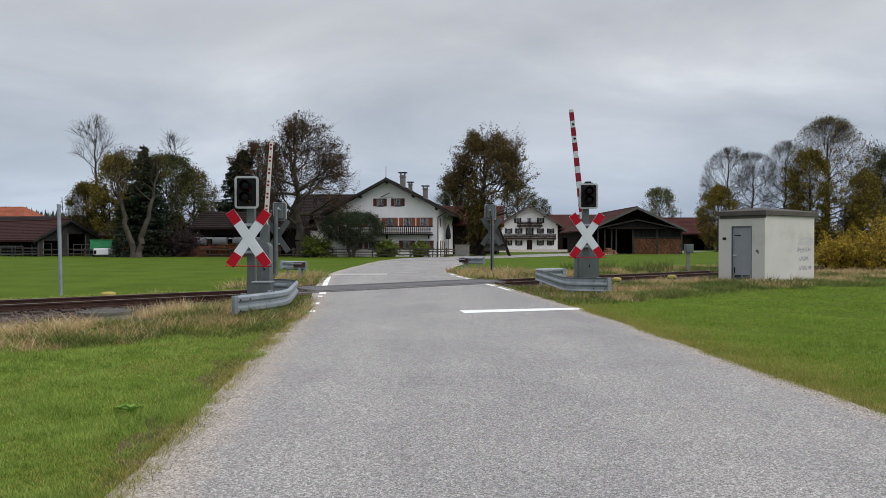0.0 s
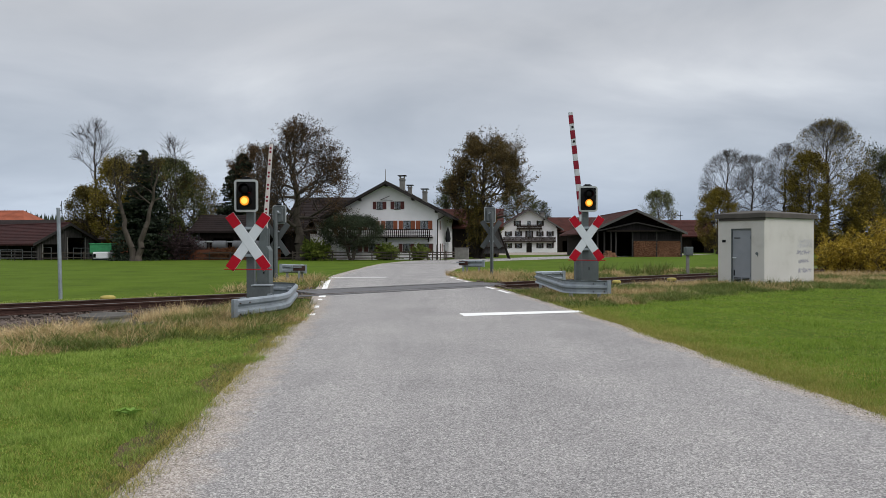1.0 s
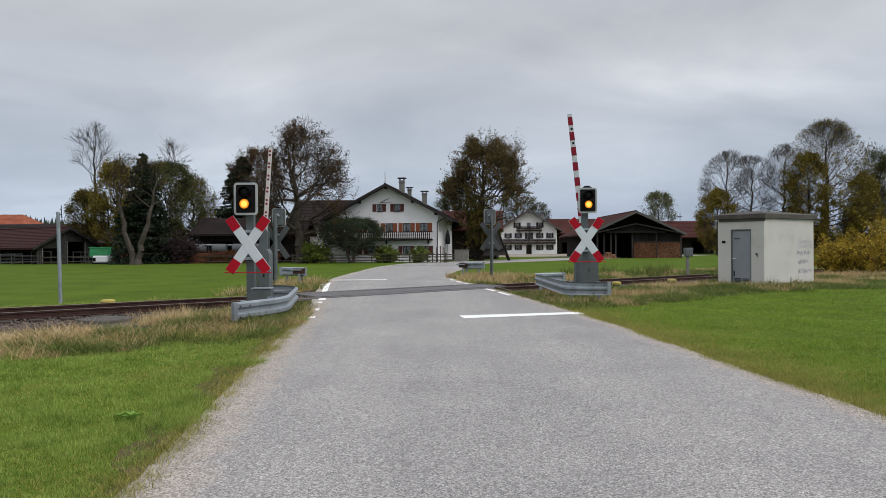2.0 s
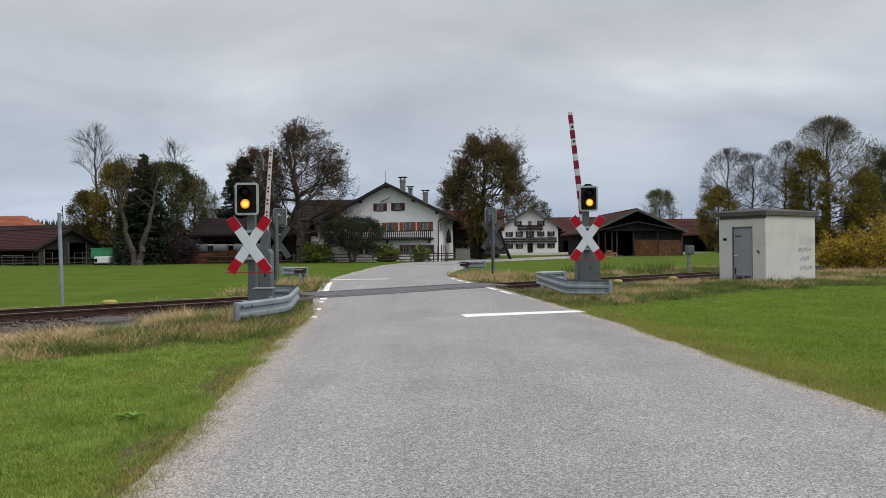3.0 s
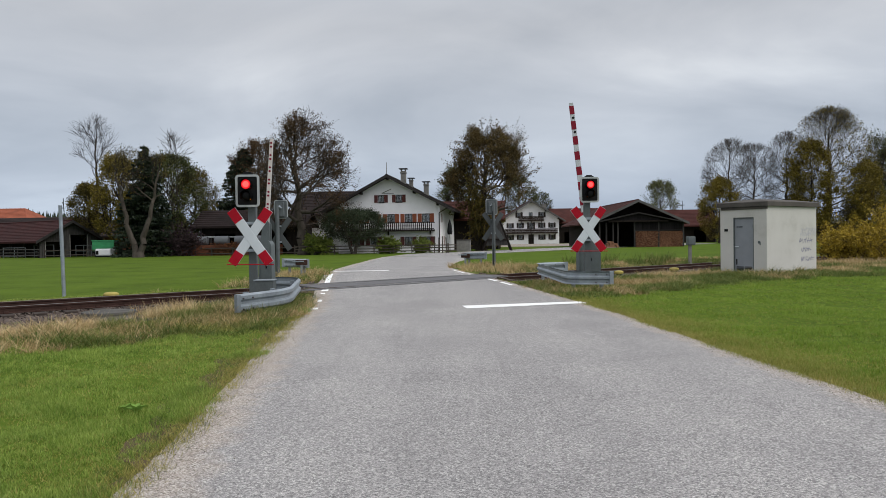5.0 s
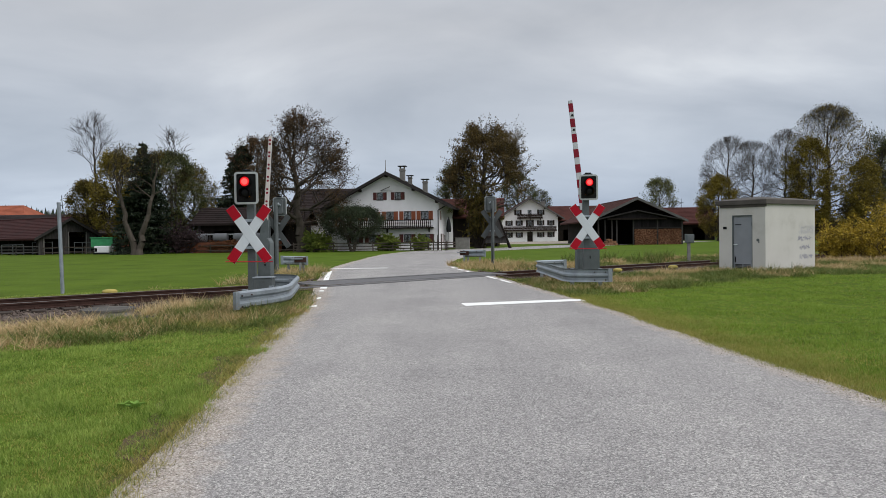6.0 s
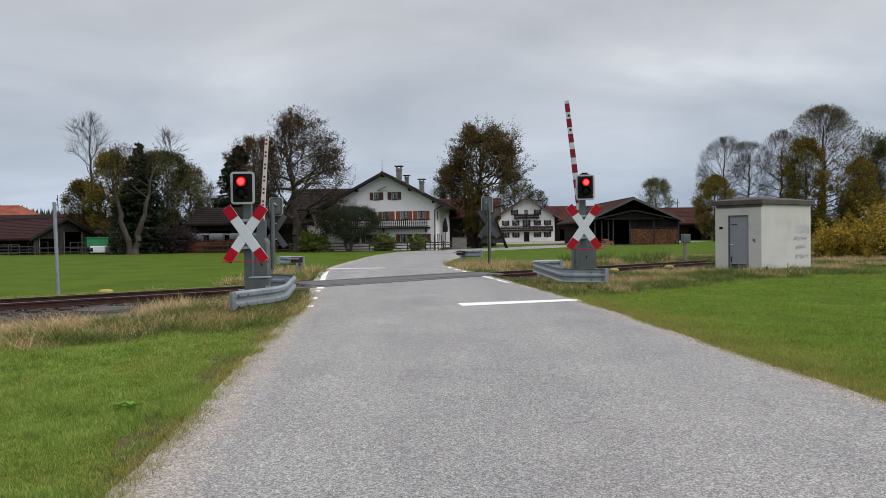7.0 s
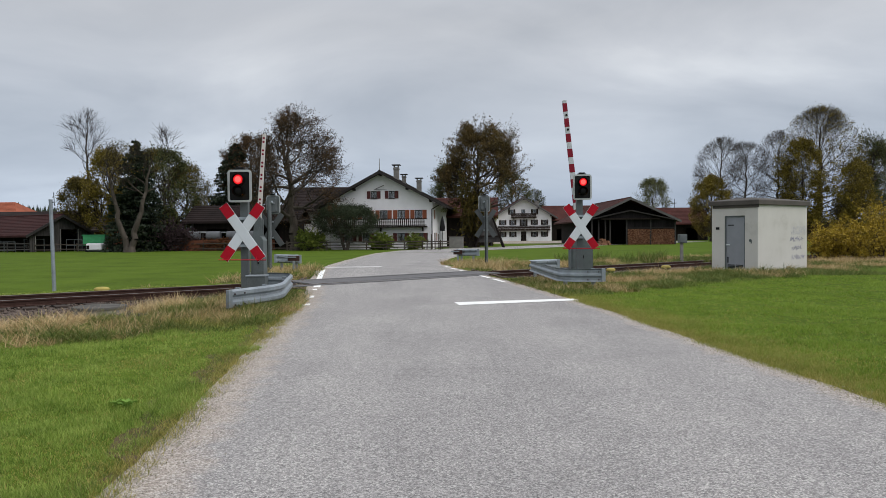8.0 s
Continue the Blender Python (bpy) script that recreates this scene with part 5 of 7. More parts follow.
def long_barn(m, length, depth, eave, ridge, wall, roof, label, posts=True, openings=True, hip=0.0, low=None):
    """A barn whose ridge runs along its front."""
    t = thing("barn", m, label, "barn", "farm buildings")
    bm = bmesh.new()
    n = max(int(length / 5), 2)
    ops = []
    if openings:
        for i in range(n):
            x = -length / 2 + (i + 0.5) * length / n
            ops.append((x - 1.3, x + 1.3, 0.0, min(eave - 0.5, 2.7)))
    wall_cells(bm, -length / 2, length / 2, -0.3, eave, 0, 0.3, ops)
    front = part("front_wall", bm, wall, t)
    for s in (-1, 1):
        bm = bmesh.new()
        o = [(0.3, -0.3), (depth, -0.3), (depth, eave), (depth / 2, eave if hip else ridge), (0.3, eave)]
        x0, x1 = sorted((s * length / 2, s * (length / 2 - 0.3)))
        vs = [[bm.verts.new((x, y, z)) for y, z in o] for x in (x0, x1)]
        bm.faces.new(vs[0])
        bm.faces.new(vs[1][::-1])
        for i in range(5):
            bm.faces.new((vs[0][i], vs[1][i], vs[1][(i + 1) % 5], vs[0][(i + 1) % 5]))
        part("end_wall", bm, wall, t)
    part("back_wall", one_box(-length / 2, length / 2, depth - 0.3, depth, -0.3, eave), wall, t)
    k = (ridge - eave) / (depth / 2)
    ov = 1.0
    for s in (-1, 1):
        bm = bmesh.new()
        y0, ye = depth / 2, depth / 2 + s * (depth / 2 + ov)
        ze = eave - ov * k
        e = length / 2 + 0.8
        h = e - hip
        vs = [bm.verts.new(v) for v in ((-h, y0, ridge + 0.02), (h, y0, ridge + 0.02), (e, ye, ze + 0.02), (-e, ye, ze + 0.02), (-h, y0, ridge + 0.24), (h, y0, ridge + 0.24), (e, ye, ze + 0.24), (-e, ye, ze + 0.24))]
        for q in ((0, 1, 2, 3), (7, 6, 5, 4), (0, 4, 5, 1), (2, 6, 7, 3), (1, 5, 6, 2), (0, 3, 7, 4)):
            bm.faces.new([vs[i] for i in q])
        r = part("roof", bm, roof, t, "tiled roof slope")
        bm = bmesh.new()
        c = max(int(depth / 2 / 0.4), 4)
        for i in range(c):
            a, b = i / c, (i + 1) / c
            pa = [(sx * (h + (e - h) * q - 0.02), y0 + (ye - y0) * q, ridge + 0.24 + (ze - ridge) * q + up) for q, up in ((a, 0.006), (b, 0.05)) for sx in (-1, 1)]
            v = [bm.verts.new(p) for p in (pa[0], pa[1], pa[3], pa[2])]
            bm.faces.new(v)
            v2 = [bm.verts.new((p[0], p[1], p[2] - 0.04)) for p in (pa[2], pa[3])]
            bm.faces.new((v[3], v[2], v2[1], v2[0]))
        tagged(part("tiling", bm, roof, r), kind="stuff")
    if hip:
        for s in (-1, 1):
            bm = bmesh.new()
            e, h = length / 2 + 0.8, length / 2 + 0.8 - hip
            vs = [bm.verts.new(v) for v in ((s * h, depth / 2, ridge + 0.24), (s * e, -ov, eave - ov * k + 0.24), (s * e, depth + ov, eave - ov * k + 0.24), (s * h, depth / 2, ridge + 0.02), (s * e, -ov, eave - ov * k + 0.02), (s * e, depth + ov, eave - ov * k + 0.02))]
            for q in ((0, 1, 2), (5, 4, 3), (1, 4, 5, 2), (0, 3, 4, 1), (2, 5, 3, 0)):
                bm.faces.new([vs[i] for i in q])
            part("hip_slope", bm, roof, t)
    part("floor_inside", one_box(-length / 2 + 0.3, length / 2 - 0.3, 0.3, depth - 0.3, -0.3, 0.0), M_dirt, t)
    if posts:
        for i in range(n + 1):
            x = -length / 2 + i * length / n
            x = min(max(x, -length / 2 + 0.2), length / 2 - 0.2)
            part("post", one_box(x - 0.11, x + 0.11, -0.26, -0.01, -0.2, eave - 0.05, 0.01), M_greywood, t)
    return t


def gable_barn_left():
    t = thing("barn", pose(-48.2, 91.2, -0.27, 0, 0, 56), "old timber barn with brown tiled roof and open gable", "barn", "farm buildings")
    w, d, eave, ridge = 7.6, 30, 2.3, 4.5
    ops = [(0.0, 2.2, -0.1, 2.85), (-3.1, -1.0, 0.0, 2.0)]
    bm = bmesh.new()
    wall_cells(bm, -w / 2, w / 2, -0.3, ridge, 0, 0.2, ops)
    clip_gable(bm, w, eave, ridge)
    part("front_wall", bm, M_greywood, t, "silvered board gable")
    for s in (-1, 1):
        a, b = sorted((s * w / 2, s * (w / 2 - 0.2)))
        if s > 0:
            part("side_wall", one_box(a, b, 0.2, d, -0.3, eave), M_darkwood, t)
        else:
            for y in np.arange(0.4, d, 3.6):
                part("side_post", one_box(a, b, float(y), float(y) + 0.25, -0.3, eave - 0.4), M_darkwood, t)
            part("side_beam", one_box(a, b, 0.2, d, eave - 0.4, eave), M_darkwood, t)
    part("inner_wall", one_box(0.0, 0.2, 0.25, d, -0.3, eave), M_darkwood, t)
    gable_roof(t, w, d, eave, ridge, 0.8, 0.7, M_barnroof)
    # boards on the gable
    first = None
    for i in range(int(w / 0.24)):
        x = -w / 2 + 0.02 + i * 0.24
        if any(o[0] - 0.2 < x < o[1] for o in ops):
            continue
        h = ridge - abs(x + 0.11) * (ridge - eave) / (w / 2) - 0.35
        part("board", one_box(x, x + 0.22, -0.03, -0.003, -0.25, h, 0.005), M_greywood, t)
    for x, z1 in ((-0.07, 2.9), (2.27, 2.9), (-3.17, 2.05), (-0.93, 2.05)):
        part("door_post", one_box(x - 0.06, x + 0.06, -0.07, -0.032, -0.2, z1), M_concrete, t, "pale door post")
    return t


def open_barn_right():
    t = thing("woodshed_barn", pose(28.5, 105, -0.27), "dark open barn with firewood stacked under its gable", "barn", "farm buildings")
    w, d, eave, ridge = 12.4, 22, 3.9, 6.75
    bm = bmesh.new()
    wall_cells(bm, -w / 2, w / 2, 4.05, ridge, 2.2, 2.4, [])
    clip_gable(bm, w, eave, ridge)
    part("gable_boards", bm, M_darkwood, t, "dark board gable")
    for a, b in ((-w / 2, -w / 2 + 0.25), (w / 2 - 0.25, w / 2)):
        part("side_wall", one_box(a, b, 2.2 if a < 0 else 0.2, d, -0.3, eave), M_darkwood, t)
    part("back_wall", one_box(-w / 2 + 0.25, w / 2 - 0.25, 9.0, 9.2, -0.3, 4.6), M_darkwood, t)
    gable_roof(t, w, d, eave, ridge, 1.2, 1.0, M_rooftile, barge=M_palewood)
    # lower gabled canopy before the front
    bm = bmesh.new()
    for s in (-1, 1):
        prism(bm, [(0, 4.98), (s * 6.4, 3.62), (s * 6.4, 3.78), (0, 5.14)], -1.2, 2.15)
    part("canopy", bm, M_barge, t, "dark canopy roof")
    part("canopy_beam", one_box(-4.4, 4.4, -0.9, -0.6, 3.72, 3.98, 0.02), M_darkwood, t)
    bm = bmesh.new()
    wall_cells(bm, -3.2, 3.2, 3.99, 4.95, -0.72, -0.62, [])
    clip_gable(bm, 6.4, 4.2, 4.9)
    part("canopy_gable", bm, M_darkplank, t, "dark board infill")
    # plank band over the wood stack
    for i in range(30):
        x = -0.3 + i * 0.236
        part("plank", one_box(x, x + 0.226, -0.30 - 0.01 * (i % 2), -0.26, 2.55, 3.78 - 0.003 * i, 0.004), M_darkplank, t)
    part("stack_lintel", one_box(-0.35, 6.8, -0.34, -0.05, 2.40, 2.54, 0.01), M_barge, t)
    for x in (-5.6, -4.6, -3.6, -2.9, -0.45, 3.1, 6.75):
        part("post", one_box(x - 0.1, x + 0.1, -0.35, -0.13, -0.3, 3.7, 0.01), M_greywood, t)
    # firewood: log ends in rows
    rng = random.Random(5)
    bm = bmesh.new()
    z = 0.08
    while z < 2.36:
        x = -0.25 + rng.uniform(0, 0.1)
        while x < 6.65:
            r = rng.uniform(0.055, 0.09)
            y = -0.30 + rng.uniform(-0.06, 0.03)
            tube(bm, (x, y, z), (x, 0.1, z), r, r, 6, True)
            x += r * 2.05
        z += 0.145
    st = part("firewood", bm, M_logend, t, "stacked split firewood")
    tagged(st, kind="stuff")
    part("stack_back", one_box(-0.3, 6.7, 0.1, 0.3, -0.2, 2.4), M_darkwood, t)
    return t


farmhouse_near()
farmhouse_far()
gable_barn_left()
open_barn_right()
long_barn(pose(36.2, 169, -0.25), 19, 12, 5.2, 8.3, M_darkwood, M_rooftile, "long dark barn with red brown tiled roof")
long_barn(pose(50.5, 150, -0.25), 14, 10, 3.9, 6.9, M_darkwood, M_rooftile, "low barn with weathered red tiled roof")
long_barn(pose(3.8, 106, -0.25, 0, 0, -5), 9, 10, 4.7, 7.2, M_darkwood, M_rooftile, "brown timber annex with red tiled roof", openings=False)
long_barn(pose(10.3, 172, -0.25), 8, 10, 5.0, 8.0, M_darkwood, M_rooftile, "brown barn wing behind the farmhouse")
long_barn(pose(-15.2, 101, -0.25), 12, 12, 5.6, 8.75, M_plaster, M_browntile, "pale walled barn with brown tiled roof", openings=False, posts=False)
long_barn(pose(-24.6, 90, -0.25), 13.0, 7, 3.85, 5.55, M_darkwood, M_browntile, "dark timber cart barn with open bays")
long_barn(pose(-87.3, 130, -0.25, 0, 0, -4), 22, 12, 5.0, 8.3, M_plaster, M_redtile, "farm building with bright orange tiled roof", openings=False, posts=False, hip=5.0)
long_barn(pose(-78, 116, -0.25, 0, 0, -3), 34, 8, 4.2, 5.9, M_darkwood, M_browntile, "long low barn with faded brown roof", openings=False, posts=False)
long_barn(pose(-53.5, 108, -0.25), 9, 7, 3.0, 4.6, M_brick, M_browntile, "small brick shed with grey brown roof", openings=False, posts=False)
# ---- trees and shrubs ----


def limbs_mesh(name, segs, material, parent, sides=4, label=""):
    """Tapered bars (p0, p1, r0, r1) joined into one mesh."""
    a = np.array([s[0] for s in segs], float)
    b = np.array([s[1] for s in segs], float)
    r0 = np.array([s[2] for s in segs])
    r1 = np.array([s[3] for s in segs])
    d = b - a
    d /= np.linalg.norm(d, axis=1, keepdims=True) + 1e-9
    ref = np.where(np.abs(d[:, 2:3]) > 0.9, np.array([[1.0, 0, 0]]), np.array([[0, 0, 1.0]]))
    u = np.cross(d, ref)
    u /= np.linalg.norm(u, axis=1, keepdims=True)
    v = np.cross(d, u)
    ang = np.arange(sides) * 2 * math.pi / sides
    off = u[:, None, :] * np.cos(ang)[None, :, None] + v[:, None, :] * np.sin(ang)[None, :, None]
    verts = np.concatenate([a[:, None] + off * r0[:, None, None], b[:, None] + off * r1[:, None, None]], 1)
    i = np.arange(sides)
    quad = np.stack([i, (i + 1) % sides, (i + 1) % sides + sides, i + sides], -1)
    faces = quad[None] + (np.arange(len(segs)) * 2 * sides)[:, None, None]
    ob = raw(name, verts.reshape(-1, 3), faces.reshape(-1, 4), material, True)
    ob.parent = parent
    return tagged(ob, label)


def leaves_mesh(name, spots, size, material, parent, rng, flat=0.0, label=""):
    """Small folded leaf clumps at the given spots."""
    n = len(spots)
    nrm = rng.normal(size=(n, 3))
    nrm[:, 2] += flat
    nrm /= np.linalg.norm(nrm, axis=1, keepdims=True)
    t = np.cross(nrm, rng.normal(size=(n, 3)))
    t /= np.linalg.norm(t, axis=1, keepdims=True) + 1e-9
    b = np.cross(nrm, t)
    s = (size * rng.uniform(0.5, 1.3, n))[:, None]
    p = np.asarray(spots)
    quad = np.stack([p - t * s, p - b * s * 0.55 + nrm * s * 0.15, p + t * s, p + b * s * 0.55 + nrm * s * 0.15], 1)
    f = np.arange(n * 4).reshape(n, 4)
    ob = raw(name, quad.reshape(-1, 3), f, material)
    ob.parent = parent
    return tagged(ob, label)


def broad_tree(x, y, height, width, bottom, trunk_r, label, seed, leaf=None, n_leaf=0, leaf_size=0.12, limbs=16, forks=(3, 3, 3), reach=(0.42, 0.42, 0.5, 0.7), spread=(32, 32, 36), fan=(28, 78), stems=1, lean=0.0, shift=0.0, twig=0.011, fork=0.3, leaf_low=0.0, rough=0.2, lobes=1.6, curl=0.16, rise=0.06, top_heavy=0.0, splay=0.34, side=0.5, loose=0.16, thick=0.46, wood=None, name="tree"):
    """A branching tree: limbs leave the trunk and fork again and again, each fork going a share of the way to the crown's edge."""
    rng = random.Random(seed)
    t = thing(name, pose(x, y, float(lie(x, y)) - 0.05), label, "tree", "trees")
    cz, rz, rx = (height + bottom) / 2, (height - bottom) / 2, width / 2
    centre = Vector((shift, 0, cz))
    segs, ends = [], []

    def left_to_edge(p, d):
        """How far it is from p along d to the uneven crown's edge."""
        q = p - centre
        lobe = q / rx + d * 0.6
        k = 1 + rough * (noise.noise(lobe * lobes + Vector((seed * 3.7, 0, 0))) + 0.4 * noise.noise(lobe * lobes * 2.6 + Vector((0, seed, 0))))
        w = rx * k * (1 + top_heavy * max(min(q.z / rz, 1), -1))
        h = rz * k
        a = (d.x * d.x + d.y * d.y) / (w * w) + d.z * d.z / (h * h)
        b = 2 * ((q.x * d.x + q.y * d.y) / (w * w) + q.z * d.z / (h * h))
        c = (q.x * q.x + q.y * q.y) / (w * w) + q.z * q.z / (h * h) - 1
        disc = b * b - 4 * a * c
        return (-b + math.sqrt(disc)) / (2 * a) if disc > 0 else 0.0

    def turned(d, degrees):
        """d bent by an angle to a side of its own."""
        o = d.orthogonal()
        o.rotate(Quaternion(d, rng.uniform(0, 2 * math.pi)))
        n = d.copy()
        n.rotate(Quaternion(o, radians(degrees)))
        return n

    def grow(p, d, r, level):
        room = left_to_edge(p, d)
        if room < 0.15:
            return
        step = room * reach[level] * rng.uniform(0.8, 1.2)
        last = level == len(forks)
        bends = 2 if last else 3
        r1 = max(r * 0.58, twig * 0.6)
        if last:
            step, r1 = min(max(step, 0.45), 2.2), twig * 0.45
        start = p
        way = d.copy()
        mids = []
        for i in range(bends):
            way = (way + Vector((rng.gauss(0, curl), rng.gauss(0, curl), rng.gauss(0, curl) + rise))).normalized()
            e = p + way * (step / bends)
            segs.append((tuple(p), tuple(e), r + (r1 - r) * i / bends, r + (r1 - r) * (i + 1) / bends))
            p = e
            mids.append((p, way))
        if last:
            ends.append((tuple(start), tuple(p)))
            return
        for i in range(forks[level]):
            # most forks leave the tip, some the way to it
            q, w = mids[-1] if rng.random() > side or i == 0 else mids[rng.randrange(bends - 1)]
            grow(q, turned(w, spread[level] * rng.uniform(0.35, 1.25) if i else spread[level] * 0.35), max(r1 * rng.uniform(0.75, 1.0), twig), level + 1)

    for s in range(stems):
        dx = (s - (stems - 1) / 2) * width * splay
        foot = Vector((dx * 0.08, 0, 0))
        top = Vector((lean + dx, 0, height * 0.84))
        n = 14
        line = [foot + (top - foot) * (i / n) + Vector((rng.gauss(0, 0.007), rng.gauss(0, 0.007), 0)) * height * (0 < i < n) for i in range(n + 1)]
        for i in range(n):
            k0, k1 = 1 - 0.86 * i / n, 1 - 0.86 * (i + 1) / n
            segs.append((tuple(line[i]), tuple(line[i + 1]), trunk_r * k0, trunk_r * k1))
        segs.append(((foot.x, foot.y, -0.2), (foot.x, foot.y, height * 0.05), trunk_r * 1.5, trunk_r * 0.98))
        turn0 = rng.uniform(0, 6.28)
        for i in range(limbs):
            k = fork + (0.98 - fork) * (i + rng.random()) / limbs
            f = k * n
            j = min(int(f), n - 1)
            p = line[j] + (line[j + 1] - line[j]) * (f - j)
            tip = radians(fan[1] + (fan[0] - fan[1]) * (k - fork) / (1 - fork) + rng.gauss(0, 8))
            a = turn0 + i * 2.4 + rng.gauss(0, 0.3)
            d = Vector((math.sin(tip) * math.cos(a), math.sin(tip) * math.sin(a), math.cos(tip)))
            grow(p, d, max(trunk_r * (1 - 0.86 * k) * thick, 0.04), 0)
    limbs_mesh("trunk", [s for s in segs if s[2] > 0.06], M_bark, t, 7, "grey brown trunk and limbs")
    tagged(limbs_mesh("branchwork", [s for s in segs if s[2] <= 0.06], wood or M_twig, t, 3), "fine brown branches", kind="stuff")
    if leaf is not None and n_leaf:
        pick_rng = np.random.default_rng(seed)
        e = np.array(ends)
        w = np.exp(-e[:, 1, 2] / height * leaf_low)
        patch = np.array([noise.noise(Vector(b) * 0.55) for b in e[:, 1]])
        w = w * np.clip(0.6 + patch * 1.3, 0.08, None)
        pick = pick_rng.choice(len(e), n_leaf, p=w / w.sum())
        k = pick_rng.uniform(0.1, 1.05, n_leaf)[:, None]
        spots = e[pick, 0] * (1 - k) + e[pick, 1] * k + pick_rng.normal(size=(n_leaf, 3)) * loose
        leaves_mesh("crown", spots, leaf_size, leaf, t, pick_rng, label="leafy crown")
    return t


def spruce(x, y, height, width, label, seed, bottom=0.6):
    rng = np.random.default_rng(seed)
    t = thing("spruce", pose(x, y, lie(x, y) - 0.05), label, "tree", "trees")
    segs = [((0, 0, -0.2), (0, 0, height * 0.6), height * 0.016, height * 0.009), ((0, 0, height * 0.6), (0, 0, height), height * 0.009, 0.02)]
    spots = []
    z = bottom
    while z < height * 0.985:
        q = 1 - z / height
        n = int(5 + 8 * q)
        for i in range(n):
            a = rng.uniform(0, 2 * math.pi)
            ln = width / 2 * q ** 0.68 * rng.uniform(0.7, 1.12) + 0.15
            d = np.array((math.cos(a), math.sin(a), -0.18))
            p0, p1 = np.array((0, 0, z)), np.array((0, 0, z)) + d * ln + np.array((0, 0, 0.10 * ln))
            segs.append((p0, p1, 0.035 * q + 0.012, 0.01))
            m = int(ln * 26) + 6
            k = rng.uniform(0.12, 1.03, m)[:, None]
            sp = p0 + (p1 - p0) * k
            side = np.array((-d[1], d[0], 0))
            sp = sp + side * (rng.normal(size=(m, 1)) * 0.22 * ln * (1.1 - k) ** 0.5) + np.array((0, 0, 1)) * (-np.abs(rng.normal(size=(m, 1))) * 0.16)
            spots.append(sp)
        z += 0.28 + 0.22 * q
    limbs_mesh("trunk", segs, M_bark, t, 5, "brown trunk")
    leaves_mesh("needles", np.concatenate(spots), 0.23, M_leafdark, t, rng, 1.0, "dark green needle boughs")
    return t


def shrub(x, y, w, h, material, label, seed, n=2600, leaf=0.09, deep=None, name="shrub", upright=0.5, group="shrubs"):
    rng = np.random.default_rng(seed)
    t = thing(name, pose(x, y, lie(x, y) - 0.04), label, "shrub", group)
    deep = w if deep is None else deep
    segs, spots = [], []
    stems = int(14 + 6 * w)
    for i in range(stems):
        bx, by = rng.normal(size=2) * np.array((w, deep)) * 0.18
        tx, ty = bx + rng.normal() * w * 0.2, by + rng.normal() * deep * 0.2
        top = np.array((np.clip(tx, -w / 2, w / 2), np.clip(ty, -deep / 2, deep / 2), h * rng.uniform(0.55, 1.05) * (1 - 0.45 * min(abs(tx) / (w / 2 + 0.01), 1) ** 2)))
        a = np.array((bx * 0.7, by * 0.7, -0.05))
        m = (a + top) / 2 + rng.normal(size=3) * 0.06 * h
        segs += [(a, m, 0.022, 0.015), (m, top, 0.015, 0.006)]
        for _ in range(9):
            k = rng.uniform(0.2, 0.95)
            p = m + (top - m) * max(k * 2 - 1, 0) if k > 0.5 else a + (m - a) * k * 2
            e = p + rng.normal(size=3) * np.array((0.16 * w, 0.16 * deep, 0.14 * h)) + np.array((0, 0, upright * 0.12 * h))
            e[2] = max(e[2], 0.05)
            segs.append((p, e, 0.009, 0.004))
            c = max(n // (stems * 9), 2)
            q = rng.uniform(0.2, 1.1, c)[:, None]
            spots.append(p + (e - p) * q + rng.normal(size=(c, 3)) * 0.05)
    limbs_mesh("stemwork", segs, M_twig, t, 4, "thin brown stems")
    leaves_mesh("foliage", np.concatenate(spots), leaf, material, t, rng, label="loose foliage")
    return t


